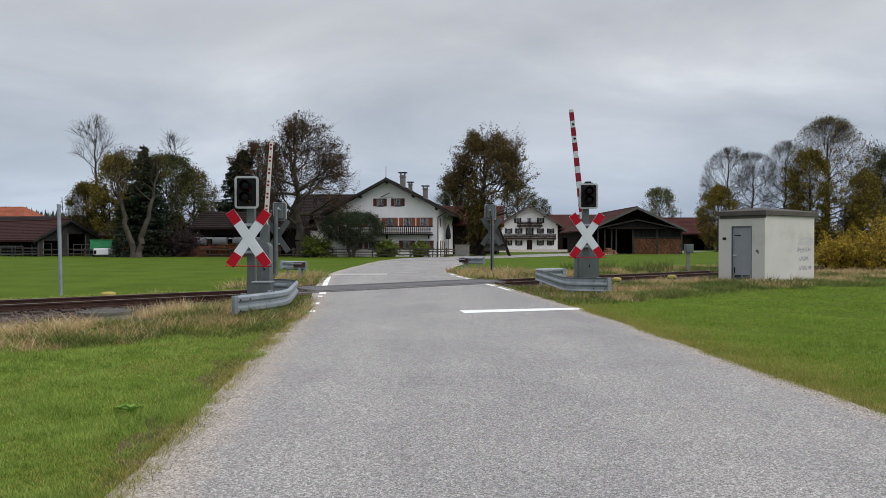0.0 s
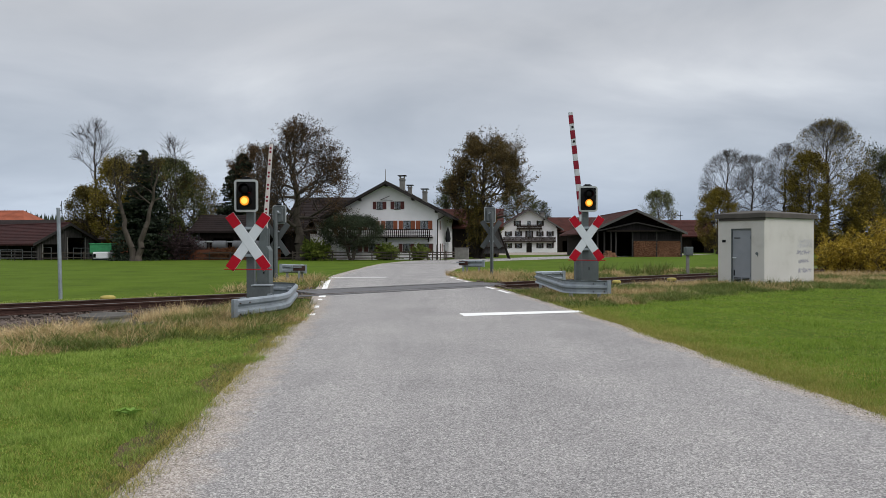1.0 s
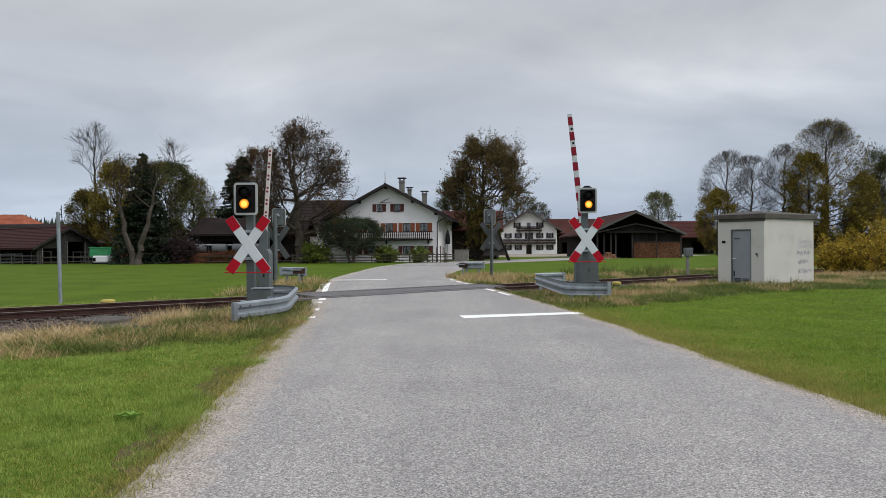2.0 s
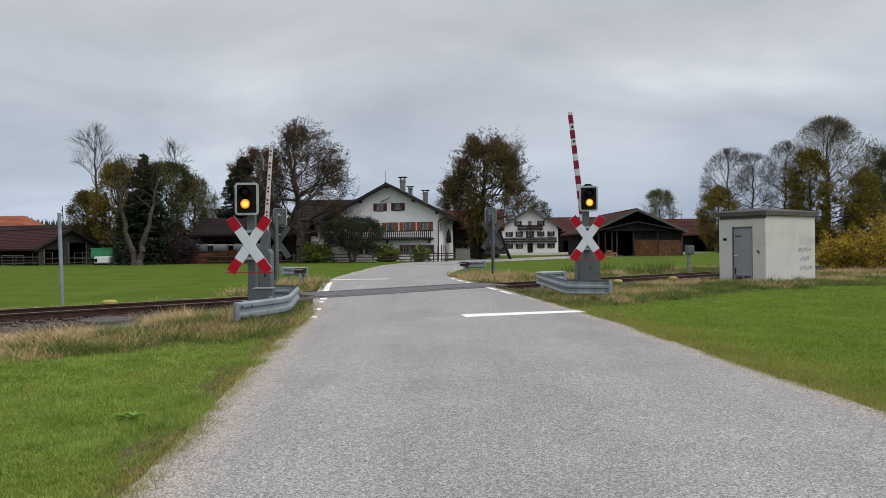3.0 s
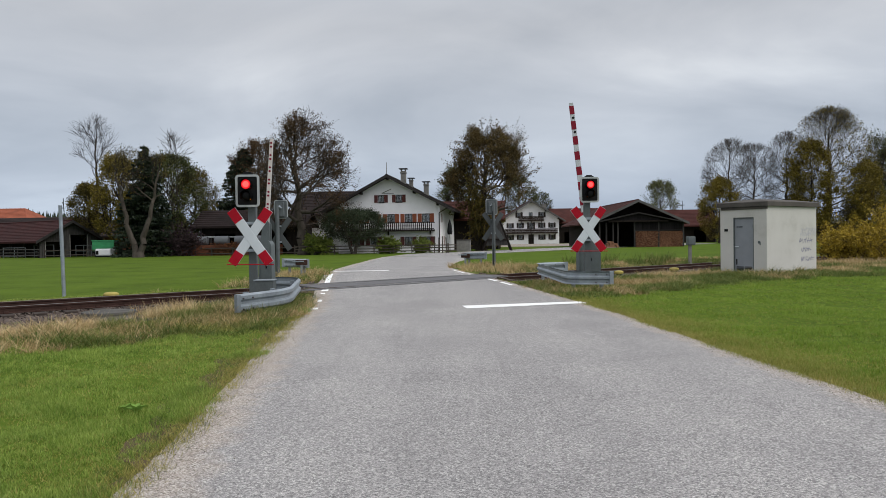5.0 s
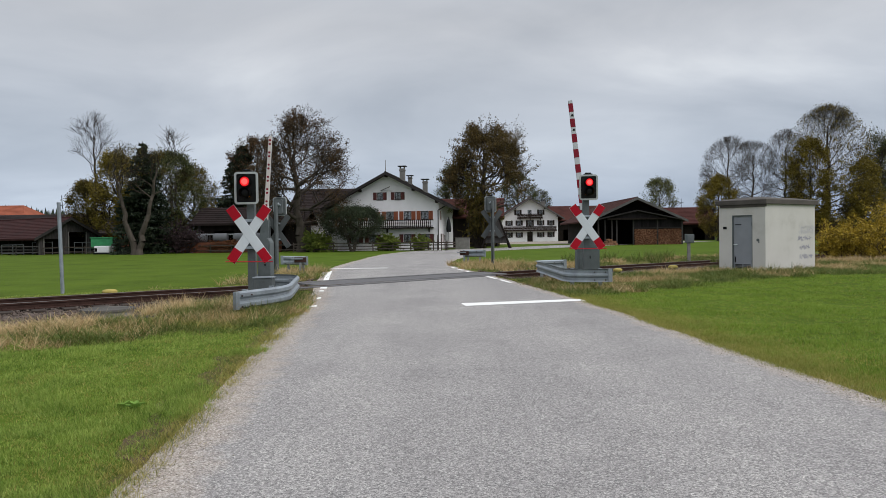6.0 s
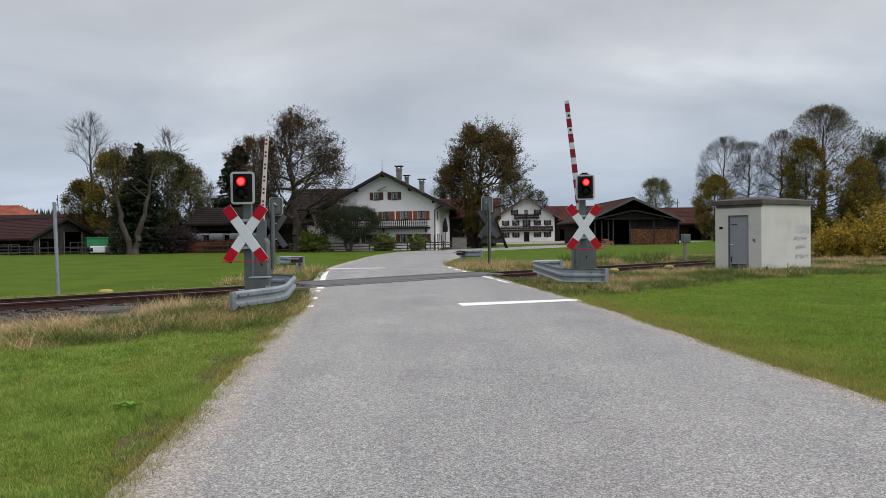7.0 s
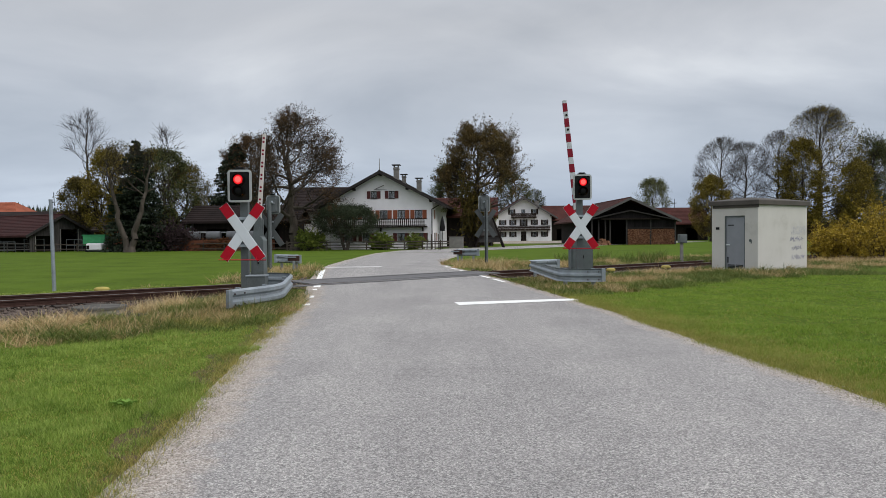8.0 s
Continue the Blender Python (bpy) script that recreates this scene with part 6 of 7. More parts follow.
def plant_trees():
    # the old group beside the left farm
    bare = dict(forks=(3, 4, 3), reach=(0.42, 0.45, 0.5, 0.85), spread=(36, 36, 42))
    leafy = dict(limbs=26, forks=(4, 4, 3), reach=(0.4, 0.45, 0.5, 0.8), spread=(40, 42, 46), fan=(20, 95), fork=0.10, loose=0.2)
    broad_tree(-46.6, 95, 18.8, 7.0, 9.8, 0.34, "tall bare dead tree above the leafy group", 21, limbs=15, twig=0.017, fork=0.52, rough=0.3, curl=0.2, top_heavy=0.25, fan=(20, 72), **bare)
    broad_tree(-48.3, 96.5, 9.7, 5.8, 2.0, 0.3, "olive autumn tree beside the barns", 22, M_leafolive, 13000, 0.12, **leafy)
    broad_tree(-42.6, 93, 13.2, 7.8, 1.2, 0.35, "dense olive and ochre autumn tree", 23, M_leafochre, 24000, 0.12, leaf_low=0.5, rough=0.3, **leafy)
    spruce(-36.9, 87.5, 13.9, 8.0, "dark green spruce among autumn trees", 24)
    broad_tree(-35.6, 93, 13.4, 9.4, 0.8, 0.35, "green brown autumn tree beside the spruce", 25, M_leafgreen, 24000, 0.12, rough=0.3, **leafy)
    broad_tree(-34.4, 98, 11.6, 8.4, 0.6, 0.3, "thinning pale olive autumn tree", 30, M_leafolive, 15000, 0.11, **leafy)
    broad_tree(-35.7, 82.5, 13.0, 7.4, 6.2, 0.40, "two stemmed leaning tree with bare crown", 26, M_leafolive, 1400, 0.10, limbs=9, stems=2, fork=0.5, twig=0.016, rough=0.4, splay=0.75, fan=(20, 60), **bare)
    broad_tree(-34.6, 92, 16.2, 4.8, 10.4, 0.2, "bare crowned tree rising over the group", 27, limbs=8, forks=(3, 3, 3), reach=(0.42, 0.45, 0.5, 0.8), twig=0.02, fork=0.6, rough=0.4, top_heavy=0.4, fan=(15, 55))
    # trees round the farmhouse
    spruce(-28.0, 99.5, 15.0, 11.6, "dark spruce behind the cart barn", 31, 1.5)
    broad_tree(-26.3, 101, 16.2, 9.6, 3.0, 0.35, "dark crowned tree behind the barn", 32, M_leafbrown, 15000, 0.11, rough=0.3, **leafy)
    broad_tree(-16.9, 85, 16.9, 12.4, 2.4, 0.62, "tall old pear tree with brown thinning leaves", 33, M_leafbrown, 30000, 0.085, leaf_low=1.0, loose=0.16, thick=0.62, limbs=17, forks=(3, 4, 4, 3), reach=(0.34, 0.38, 0.42, 0.5, 0.8), lean=-1.0, shift=0.5, fork=0.24, rough=0.55, lobes=2.2, curl=0.27, rise=0.02, top_heavy=-0.34, twig=0.018, fan=(18, 92), spread=(38, 38, 40, 44))
    broad_tree(4.9, 95, 15.9, 11.4, 4.6, 0.62, "broad old tree with olive brown leaves", 34, M_leafautumn, 46000, 0.10, loose=0.16, thick=0.6, limbs=17, forks=(3, 4, 4, 3), reach=(0.34, 0.38, 0.42, 0.5, 0.8), spread=(36, 38, 40, 44), lean=0.7, shift=1.1, fork=0.3, rough=1.0, lobes=1.7, curl=0.25, rise=0.05, twig=0.016, fan=(15, 88), leaf_low=1.0)
    shrub(4.7, 94.2, 4.2, 10.5, M_leafolive, "thick ivy growth round the old trunk", 37, 19000, 0.11, upright=0.8, name="ivy_growth")
    broad_tree(2.0, 119.5, 13.8, 7.4, 1.5, 0.4, "green tree behind the farmhouse roof", 36, M_leafgreen, 16000, 0.12, rough=0.25, **leafy)
    broad_tree(-10.9, 84.6, 5.2, 8.6, 1.5, 0.2, "low spreading grey green willow", 35, M_leafsilver, 26000, 0.08, limbs=26, forks=(3, 4, 3), reach=(0.42, 0.45, 0.5, 0.8), fork=0.22, rough=0.25, twig=0.009, fan=(30, 92), rise=0.0, loose=0.22, stems=2, splay=0.3)
    shrub(-15.0, 84, 3.4, 2.6, M_leafpale, "yellow green garden shrub by the fence", 41, 11000, 0.11)
    shrub(-6.8, 84.6, 2.8, 2.1, M_leafpale, "bright green rounded garden shrub", 42, 10000, 0.10)
    shrub(-2.8, 84.6, 2.4, 1.8, M_leafpale, "dark green rounded garden shrub", 43, 7000, 0.09)
    shrub(-32.0, 87.5, 5.0, 3.6, M_leafpurple, "dark purple brown shrub beside the field", 44, 10000, 0.10)
    shrub(-26.6, 87.4, 5.5, 1.5, M_russet, "low russet hedge before the cart barn", 45, 8000, 0.10, 1.2)
    # behind the second farmhouse
    broad_tree(20.6, 195, 18.8, 12.6, 2.5, 0.5, "rounded grey green tree behind the far farmhouse", 51, M_leafgreen, 12000, 0.15, twig=0.018, rough=0.15, **leafy)
    broad_tree(27.2, 200, 14.5, 8.0, 2.0, 0.4, "smaller grey tree behind the roofs", 52, M_leafgreen, 3500, 0.15, twig=0.018, rough=0.15, **leafy)
    broad_tree(48.9, 160, 14.2, 9.0, 2.0, 0.26, "light sparse young tree behind the barns", 53, M_leafpalegrey, 10000, 0.12, limbs=24, forks=(3, 4, 3), reach=(0.36, 0.42, 0.5, 0.85), spread=(24, 28, 32), twig=0.017, fork=0.2, fan=(8, 72), rough=0.12, loose=0.3)
    # the lime trees on the right: smooth domes of fine rising twigs
    lime = dict(forks=(3, 4, 4, 3), reach=(0.36, 0.40, 0.45, 0.55, 0.97), spread=(34, 36, 36, 34), curl=0.09, rise=0.015, rough=0.06, twig=0.012, side=0.6, wood=M_limetwig)
    broad_tree(54.4, 135, 20.0, 11.0, 4.0, 0.36, "bare fan shaped lime tree", 61, limbs=20, fork=0.26, fan=(10, 104), **lime)
    broad_tree(59.9, 137, 19.6, 10.4, 4.0, 0.34, "bare rounded lime tree", 62, limbs=20, fork=0.26, fan=(10, 104), **lime)
    broad_tree(51.6, 133, 12.4, 8.5, 0.5, 0.3, "ochre leaved lower tree", 63, M_leafochre, 20000, 0.13, rough=0.2, **leafy)
    broad_tree(66.6, 138, 21.4, 10.4, 3.0, 0.36, "thin bare lime tree between taller ones", 64, M_leafbrown, 1600, 0.11, limbs=20, fork=0.26, fan=(10, 104), **lime)
    broad_tree(71.6, 132, 25.2, 16.0, 0.8, 0.6, "great lime tree in ochre autumn leaf", 65, M_leafochre, 48000, 0.14, limbs=46, thick=0.3, fork=0.10, fan=(8, 106), leaf_low=4.8, loose=0.2, **lime)
    broad_tree(67.3, 130, 19.6, 7.6, 1.0, 0.3, "tall ochre leaved tree beside the great lime", 68, M_leafochre, 21000, 0.14, rough=0.2, **leafy)
    broad_tree(76.6, 129, 14.6, 7.0, 0.6, 0.3, "ochre leaved tree under the great lime", 69, M_leafochre, 17000, 0.14, rough=0.2, **leafy)
    broad_tree(82.8, 134, 20.6, 8.4, 0.8, 0.42, "dark green tree beside the great lime", 66, M_leafgreen, 15000, 0.14, twig=0.016, leaf_low=0.8, rough=0.3, **leafy)
    broad_tree(88.0, 138, 18.0, 12.0, 1.0, 0.45, "dark autumn tree at the end of the row", 67, M_leafolive, 15000, 0.15, twig=0.016, rough=0.25, **leafy)
    for i, (px, h, w) in enumerate(((62, 3.4, 9), (69, 3.0, 8), (76, 4.0, 9), (84, 3.5, 9), (54, 2.8, 7))):
        shrub(px, 128 + i % 2, w, h, M_leafbrown if i % 2 else M_leafgreen, "dark undergrowth below the lime trees", 70 + i, 4500, 0.16)
    # ochre bushes beside the line
    for i, (px, py, w, h) in enumerate(((18.9, 33.5, 2.2, 1.5), (20.4, 32.6, 2.8, 2.2), (22.2, 33.2, 3.0, 2.3), (24.4, 33.4, 3.0, 2.5), (19.8, 34.6, 2.4, 1.9), (21.4, 34.3, 2.6, 2.5))):
        shrub(px, py, w, h, M_leafyellow, "ochre yellow thicket beside the railway", 80 + i, 6500, 0.055, upright=1.2, group="thickets")


plant_trees()


def far_woods():
    """A dark wooded skyline far behind the farms."""
    rng = np.random.default_rng(90)
    spots, n = [], 5200
    ang = rng.uniform(-0.9, 0.9, n)
    dist = rng.uniform(620, 700, n)
    hgt = 15 + 8 * np.array([noise.noise((a * 6, 0, 0)) for a in ang])
    hgt = np.where(ang < -0.35, hgt + 12, hgt * 0.7)
    verts, faces = [], []
    for a, d, h in zip(ang, dist, hgt):
        h *= rng.uniform(0.82, 1.03)
        c = np.array((d * math.sin(a), d * math.cos(a), -1.0))
        w = h * 0.16
        k = len(verts)
        for i in range(6):
            q = i * math.pi / 3
            verts.append(c + np.array((w * math.cos(q), w * math.sin(q), h * 0.15)))
        verts.append(c + np.array((0, 0, h)))
        verts.append(c)
        for i in range(6):
            faces.append((k + i, k + (i + 1) % 6, k + 6))
            faces.append((k + i, k + 7, k + (i + 1) % 6))
    tagged(raw("far_woods", verts, faces, M_leafdark), "dark conifer woods on the horizon", "woods", kind="stuff")


far_woods()

# ---- fences and farm clutter ----


def rail_fence(points, height, pitch, rails, mat, label, post_h=None, name="field_fence"):
    t = thing(name, pose(0, 0, 0), label, "fence", "fences")
    rng = random.Random(len(points) * 7 + int(height * 10))
    bm0 = bmesh.new()
    box(bm0, -0.06, 0.06, -0.06, 0.06, -0.3, (post_h or height) + 0.1, 0.01)
    first = None
    for (x0, y0), (x1, y1) in zip(points, points[1:]):
        ln = math.hypot(x1 - x0, y1 - y0)
        n = max(int(ln / pitch), 1)
        a = math.degrees(math.atan2(y1 - y0, x1 - x0))
        for i in range(n):
            q = i / n
            x, y = x0 + (x1 - x0) * q, y0 + (y1 - y0) * q
            m = pose(x, y, float(lie(x, y)), rng.uniform(-2, 2), rng.uniform(-2, 2), a)
            if first is None:
                first = part("post", bm0, mat, t, at=m)
            else:
                o = new("post", first.data)
                o.parent = t
                o.matrix_basis = m
            for k in range(rails):
                z = height * (0.3 + 0.62 * k / max(rails - 1, 1)) + rng.uniform(-0.03, 0.03)
                part("rail", one_box(-0.05, ln / n + 0.05, -0.10, -0.062, z - 0.06, z + 0.06, 0.008), mat, t, at=pose(x, y, float(lie(x, y)), 0, rng.uniform(-0.6, 0.6), a))
    return t


rail_fence([(-17.6, 83.2), (-6.0, 83.6), (0.4, 83.0), (1.4, 84.5)], 1.05, 2.1, 3, M_wood, "brown three rail garden fence before the farmhouse")
rail_fence([(-50, 88.5), (-34, 88.0), (-17.7, 84.6)], 0.95, 2.6, 2, M_wood, "old two rail timber fence along the field")
rail_fence([(-70, 86.5), (-58, 86.8), (-50, 87.5)], 1.15, 2.4, 3, M_greywood, "weathered grey paddock fence before the barn")
for i, x in enumerate((-1.2, -0.7, -0.25, 0.2)):
    t = thing("fence_stake", pose(x, 82.6, -0.27, 0, 2 - i, 0), "tall dark timber stake beside the gate", "stake", "gate stakes")
    part("stake_shaft", one_box(-0.06, 0.06, -0.06, 0.06, -0.2, 2.0 - 0.15 * (i % 2), 0.01), M_wood, t)

# low stone wall by the annex
t = thing("yard_wall", pose(2.4, 90.0, -0.27, 0, 0, -8), "pale stone yard wall beside the farmhouse", "wall")
part("masonry", one_box(-0.9, 0.9, 0, 0.5, -0.3, 1.45, 0.04), M_concrete, t)
part("coping", one_box(-0.98, 0.98, -0.06, 0.56, 1.455, 1.55, 0.02), M_roofgrey, t)

# closed dark parasol on the terrace
t = thing("parasol", pose(0.65, 86.2, -0.27), "closed dark parasol on a pole", "parasol")
bm = bmesh.new()
tube(bm, (0, 0, 0), (0, 0, 4.05), 0.035, 0.03, 10)
part("pole", bm, M_barge, t)
bm = bmesh.new()
rings = []
for r, z in ((0.26, 2.2), (0.31, 2.6), (0.22, 3.4), (0.04, 4.0)):
    rings.append([bm.verts.new((r * (1 + 0.12 * (i % 2)) * math.cos(i * math.pi / 8), r * (1 + 0.12 * (i % 2)) * math.sin(i * math.pi / 8), z)) for i in range(16)])
for a, b in zip(rings, rings[1:]):
    for i in range(16):
        bm.faces.new((a[i], a[(i + 1) % 16], b[(i + 1) % 16], b[i]))
bm.faces.new(rings[0][::-1])
bm.faces.new(rings[-1])
part("canopy", bm, M_black, t, "folded dark canopy")


def film_bale(x, y, z, r, w, turn):
    t = thing("wrapped_bale", pose(x, y, z, 0, 0, turn), "round hay bale wrapped in pale film", "bale", "wrapped bales")
    bm = bmesh.new()
    seg = 24
    rows = []
    for q, s in ((0.55, -0.5), (0.92, -0.49), (1.0, -0.42), (1.0, 0.42), (0.92, 0.49), (0.55, 0.5)):
        rows.append([bm.verts.new((s * w, r * q * math.cos(2 * math.pi * i / seg), r + r * q * math.sin(2 * math.pi * i / seg))) for i in range(seg)])
    for a, b in zip(rows, rows[1:]):
        for i in range(seg):
            bm.faces.new((a[i], a[(i + 1) % seg], b[(i + 1) % seg], b[i]))
    bm.faces.new(rows[0][::-1])
    bm.faces.new(rows[-1])
    part("film", bm, M_tarp, t, smooth=True)


for x in (-30.3, -27.7, -25.2, -22.6):
    film_bale(x, 88.20, 1.05, 0.55, 1.75, 0)
t = thing("brick_plinth", pose(-26.3, 88.00, -0.27), "low red brick storage plinth before the barn", "plinth")
part("brickwork", one_box(-6, 6, -0.9, 0.9, -0.2, 1.3, 0.02), M_brick, t)
t = thing("barrier_pole", pose(-28.6, 88.6, -0.27), "long pale horizontal pole on two stands", "pole")
bm = bmesh.new()
tube(bm, (-1.0, 0, 2.30), (2.9, 0, 2.26), 0.10, 0.08, 10)
part("beam", bm, M_frame, t)
for x in (-0.6, 2.5):
    part("stand", one_box(x - 0.08, x + 0.08, -0.08, 0.08, -0.2, 2.17, 0.01), M_greywood, t)

# green container and white tank by the left barn
t = thing("green_trailer", pose(-42.9, 89.5, -0.27, 0, 0, 8), "green farm trailer beside the barn", "trailer")
part("body", one_box(-1.3, 1.3, -0.8, 0.8, 0.75, 2.0, 0.06), M_green, t)
part("rim", one_box(-1.38, 1.38, -0.88, 0.88, 2.005, 2.12, 0.02), M_green, t)
part("chassis", one_box(-1.4, 1.9, -0.4, 0.4, 0.5, 0.745, 0.02), M_black, t)
for x in (-0.7, 0.7):
    bm = bmesh.new()
    tube(bm, (x, -0.85, 0.38), (x, -0.6, 0.38), 0.38, 0.38, 18)
    part("wheel", bm, M_black, t)
t = thing("white_tank", pose(-41.9, 87.4, -0.27, 0, 0, -6), "white plastic tank on a frame in the yard", "tank")
part("shell", one_box(-1.0, 1.0, -0.55, 0.55, 0.2, 1.05, 0.14), M_white, t)
part("cradle", one_box(-1.05, 1.05, -0.6, 0.6, 0.0, 0.195, 0.02), M_black, t)
part("hatch", one_box(-0.9, -0.55, -0.57, -0.552, 0.35, 0.8), M_dark, t)

# small wooden tool frame behind the tree on the right
t = thing("wooden_frame", pose(6.8, 92.0, -0.27), "dark timber trestle with slanting legs", "trestle")
bm = bmesh.new()
for s in (-1, 1):
    tube(bm, (s * 1.9, 0, 0), (s * 0.3, 0, 4.2), 0.14, 0.12, 8)
    tube(bm, (s * 1.9, 1.4, 0), (s * 0.3, 1.4, 4.2), 0.14, 0.12, 8)
part("legs", bm, M_darkwood, t)
part("crossbar", one_box(-1.3, 1.3, -0.1, 1.5, 1.4, 1.6, 0.02), M_darkwood, t)
bm = bmesh.new()
prism(bm, [(-1.6, 0.7), (-0.3, 4.0), (0.3, 4.0), (1.6, 0.7)], 0.3, 1.1)
part("boards", bm, M_greywood, t)
# sign post in the far yard
t = thing("bird_table", pose(26.3, 128, -0.27), "small roofed bird table on a post", "bird table")
part("stand", one_box(-0.12, 0.12, -0.12, 0.12, -0.2, 3.2, 0.01), M_darkwood, t)
bm = bmesh.new()
prism(bm, [(-0.6, 3.9), (0.1, 4.6), (0.75, 3.9), (0.65, 3.85), (0.1, 4.4), (-0.5, 3.85)], -0.5, 0.5)
part("little_roof", bm, M_greywood, t)
part("tray", one_box(-0.5, 0.5, -0.45, 0.45, 3.2, 3.35, 0.01), M_curtain, t)


def cattle_gate(x, y, turn, w, h):
    t = thing("cattle_gate", pose(x, y, -0.27, 0, 0, turn), "pale tubular cattle gate before the old barn", "gate", "cattle gates")
    for z in (0.25, h * 0.5, h):
        bm = bmesh.new()
        tube(bm, (0, 0, z), (w, 0, z), 0.035, 0.035, 8)
        part("bar", bm, M_postgrey, t)
    for u in (0.0, w / 2, w):
        bm = bmesh.new()
        tube(bm, (u, 0, -0.1), (u, 0, h + 0.05), 0.045, 0.045, 8)
        part("upright", bm, M_postgrey, t)


for x, y, turn, w, h in ((-55.0, 88.2, 6, 2.6, 1.3), (-51.6, 89.0, 18, 2.2, 1.6), (-47.4, 91.0, 30, 1.8, 1.5)):
    cattle_gate(x, y, turn, w, h)


def log_pile(x, y, turn, label):
    rng = random.Random(int(x * 10))
    t = thing("log_pile", pose(x, y, -0.27, 0, 0, turn), label, "log pile", "log piles")
    for i in range(11):
        row, k = (0, i) if i < 5 else ((1, i - 5) if i < 9 else (2, i - 9))
        bm = bmesh.new()
        r = rng.uniform(0.14, 0.2)
        xx = (k + row * 0.5) * 0.38
        tube(bm, (xx, -rng.uniform(0.5, 0.9), 0.17 + row * 0.31), (xx + rng.uniform(-.1, .1), rng.uniform(0.5, 0.9), 0.17 + row * 0.31), r, r * 0.9, 10)
        part("log", bm, M_logend if i % 3 or x > 0 else M_curtain, t)


log_pile(-57.2, 87.8, 5, "small pile of pale and brown logs by the paddock")
log_pile(-59.8, 88.0, -6, "rough pile of brown logs by the paddock")
log_pile(23.6, 103.6, 4, "leaning brown boards and logs in the open barn")

# slim mast behind the low barn
t = thing("roof_mast", pose(53.0, 158, -0.25), "slim dark mast with short crossbar", "mast")
bm = bmesh.new()
tube(bm, (0, 0, 0), (0, 0, 9.2), 0.10, 0.06, 8)
part("pole", bm, M_barge, t)
part("crossbar", one_box(-0.5, 0.5, -0.05, 0.05, 8.2, 8.32), M_barge, t)
# ---- verges, grass and small growth ----


def build_verges():
    y = np.arange(-12, 24, 0.08)
    l, r = edges_at(y)
    wl = 0.28 + 0.22 * fbm(y, y * 0 + 41, 0.6) + 0.20 * fbm(y, y * 0 + 45, 2.5) + 0.10 * fbm(y, y * 0 + 47, 8.0)
    wr = 0.12 + 0.14 * fbm(y, y * 0 + 51, 0.6) + 0.16 * fbm(y, y * 0 + 55, 2.5)
    strip("verge_earth", np.stack([l - np.maximum(wl, 0.05), y], -1), np.stack([l, y], -1), 0.005, M_dirt, "bare brown earth between lawn and gravel", cols=4, category="verge")
    strip("verge_earth", np.stack([r, y], -1), np.stack([r + np.maximum(wr, 0.05), y], -1), 0.005, M_dirt, "thin brown earth between lawn and gravel", cols=4, category="verge")
    rng = np.random.default_rng(61)
    n = 9000
    yy = 1.5 + 17 * rng.random(n) ** 1.5
    side = rng.random(n) < 0.62
    lx, rx = edges_at(yy)
    x = np.where(side, lx - 0.06 + np.abs(rng.normal(size=n)) * 0.17, rx - 0.04 + rng.normal(size=n) * 0.11)
    z = lie(x, yy) + np.where((x > lx) & (x < rx), 0.014, 0.008)
    stones("verge_pebbles", np.stack([x, yy, z], -1), rng.uniform(0.004, 0.012, n), M_pebble, "small pale stones along the road edge", 9)


build_verges()


def blades(name, px, py, pz, length, width, lean, material, label, seed, category="grass"):
    """Single blades of grass as narrow bent strips."""
    rng = np.random.default_rng(seed)
    n = len(px)
    a = rng.uniform(0, 2 * math.pi, n)
    side = np.stack([np.cos(a), np.sin(a), np.zeros(n)], -1) * width[:, None]
    b = rng.uniform(0, 2 * math.pi, n)
    ln = lean * rng.uniform(0.2, 1.3, n)
    tilt = np.stack([np.cos(b) * ln, np.sin(b) * ln, np.ones(n)], -1)
    tilt /= np.linalg.norm(tilt, axis=1, keepdims=True)
    p = np.stack([px, py, pz], -1)
    mid = p + tilt * (length * 0.55)[:, None]
    drop = np.stack([np.cos(b) * ln, np.sin(b) * ln, np.zeros(n)], -1)
    tip = mid + (tilt + drop * 0.9) * (length * 0.5)[:, None]
    v = np.stack([p - side, p + side, mid + side * 0.8, mid - side * 0.8, tip + side * 0.12, tip - side * 0.12], 1)
    f = (np.array([(0, 1, 2, 3), (3, 2, 4, 5)])[None] + (np.arange(n) * 6)[:, None, None]).reshape(-1, 4)
    ob = raw(name, v.reshape(-1, 3), f, material)
    return tagged(ob, label, category, kind="stuff")


def ground_z(x, y):
    """Where blades take root."""
    return relief(x, y) - 0.01


def short_blades(name, px, py, pz, length, width, lean, material, label, seed):
    """Short mown blades, each one narrow tapered strip."""
    rng = np.random.default_rng(seed)
    n = len(px)
    a = rng.uniform(0, 2 * math.pi, n)
    side = np.stack([np.cos(a), np.sin(a), np.zeros(n)], -1) * width[:, None]
    b = rng.uniform(0, 2 * math.pi, n)
    ln = lean * rng.uniform(0.2, 1.4, n)
    tilt = np.stack([np.cos(b) * ln, np.sin(b) * ln, np.ones(n)], -1)
    tilt /= np.linalg.norm(tilt, axis=1, keepdims=True)
    p = np.stack([px, py, pz], -1)
    tip = p + tilt * length[:, None]
    v = np.stack([p - side, p + side, tip + side * 0.25, tip - side * 0.25], 1)
    ob = raw(name, v.reshape(-1, 3), np.arange(n * 4).reshape(n, 4), material)
    return tagged(ob, label, "grass", kind="stuff")


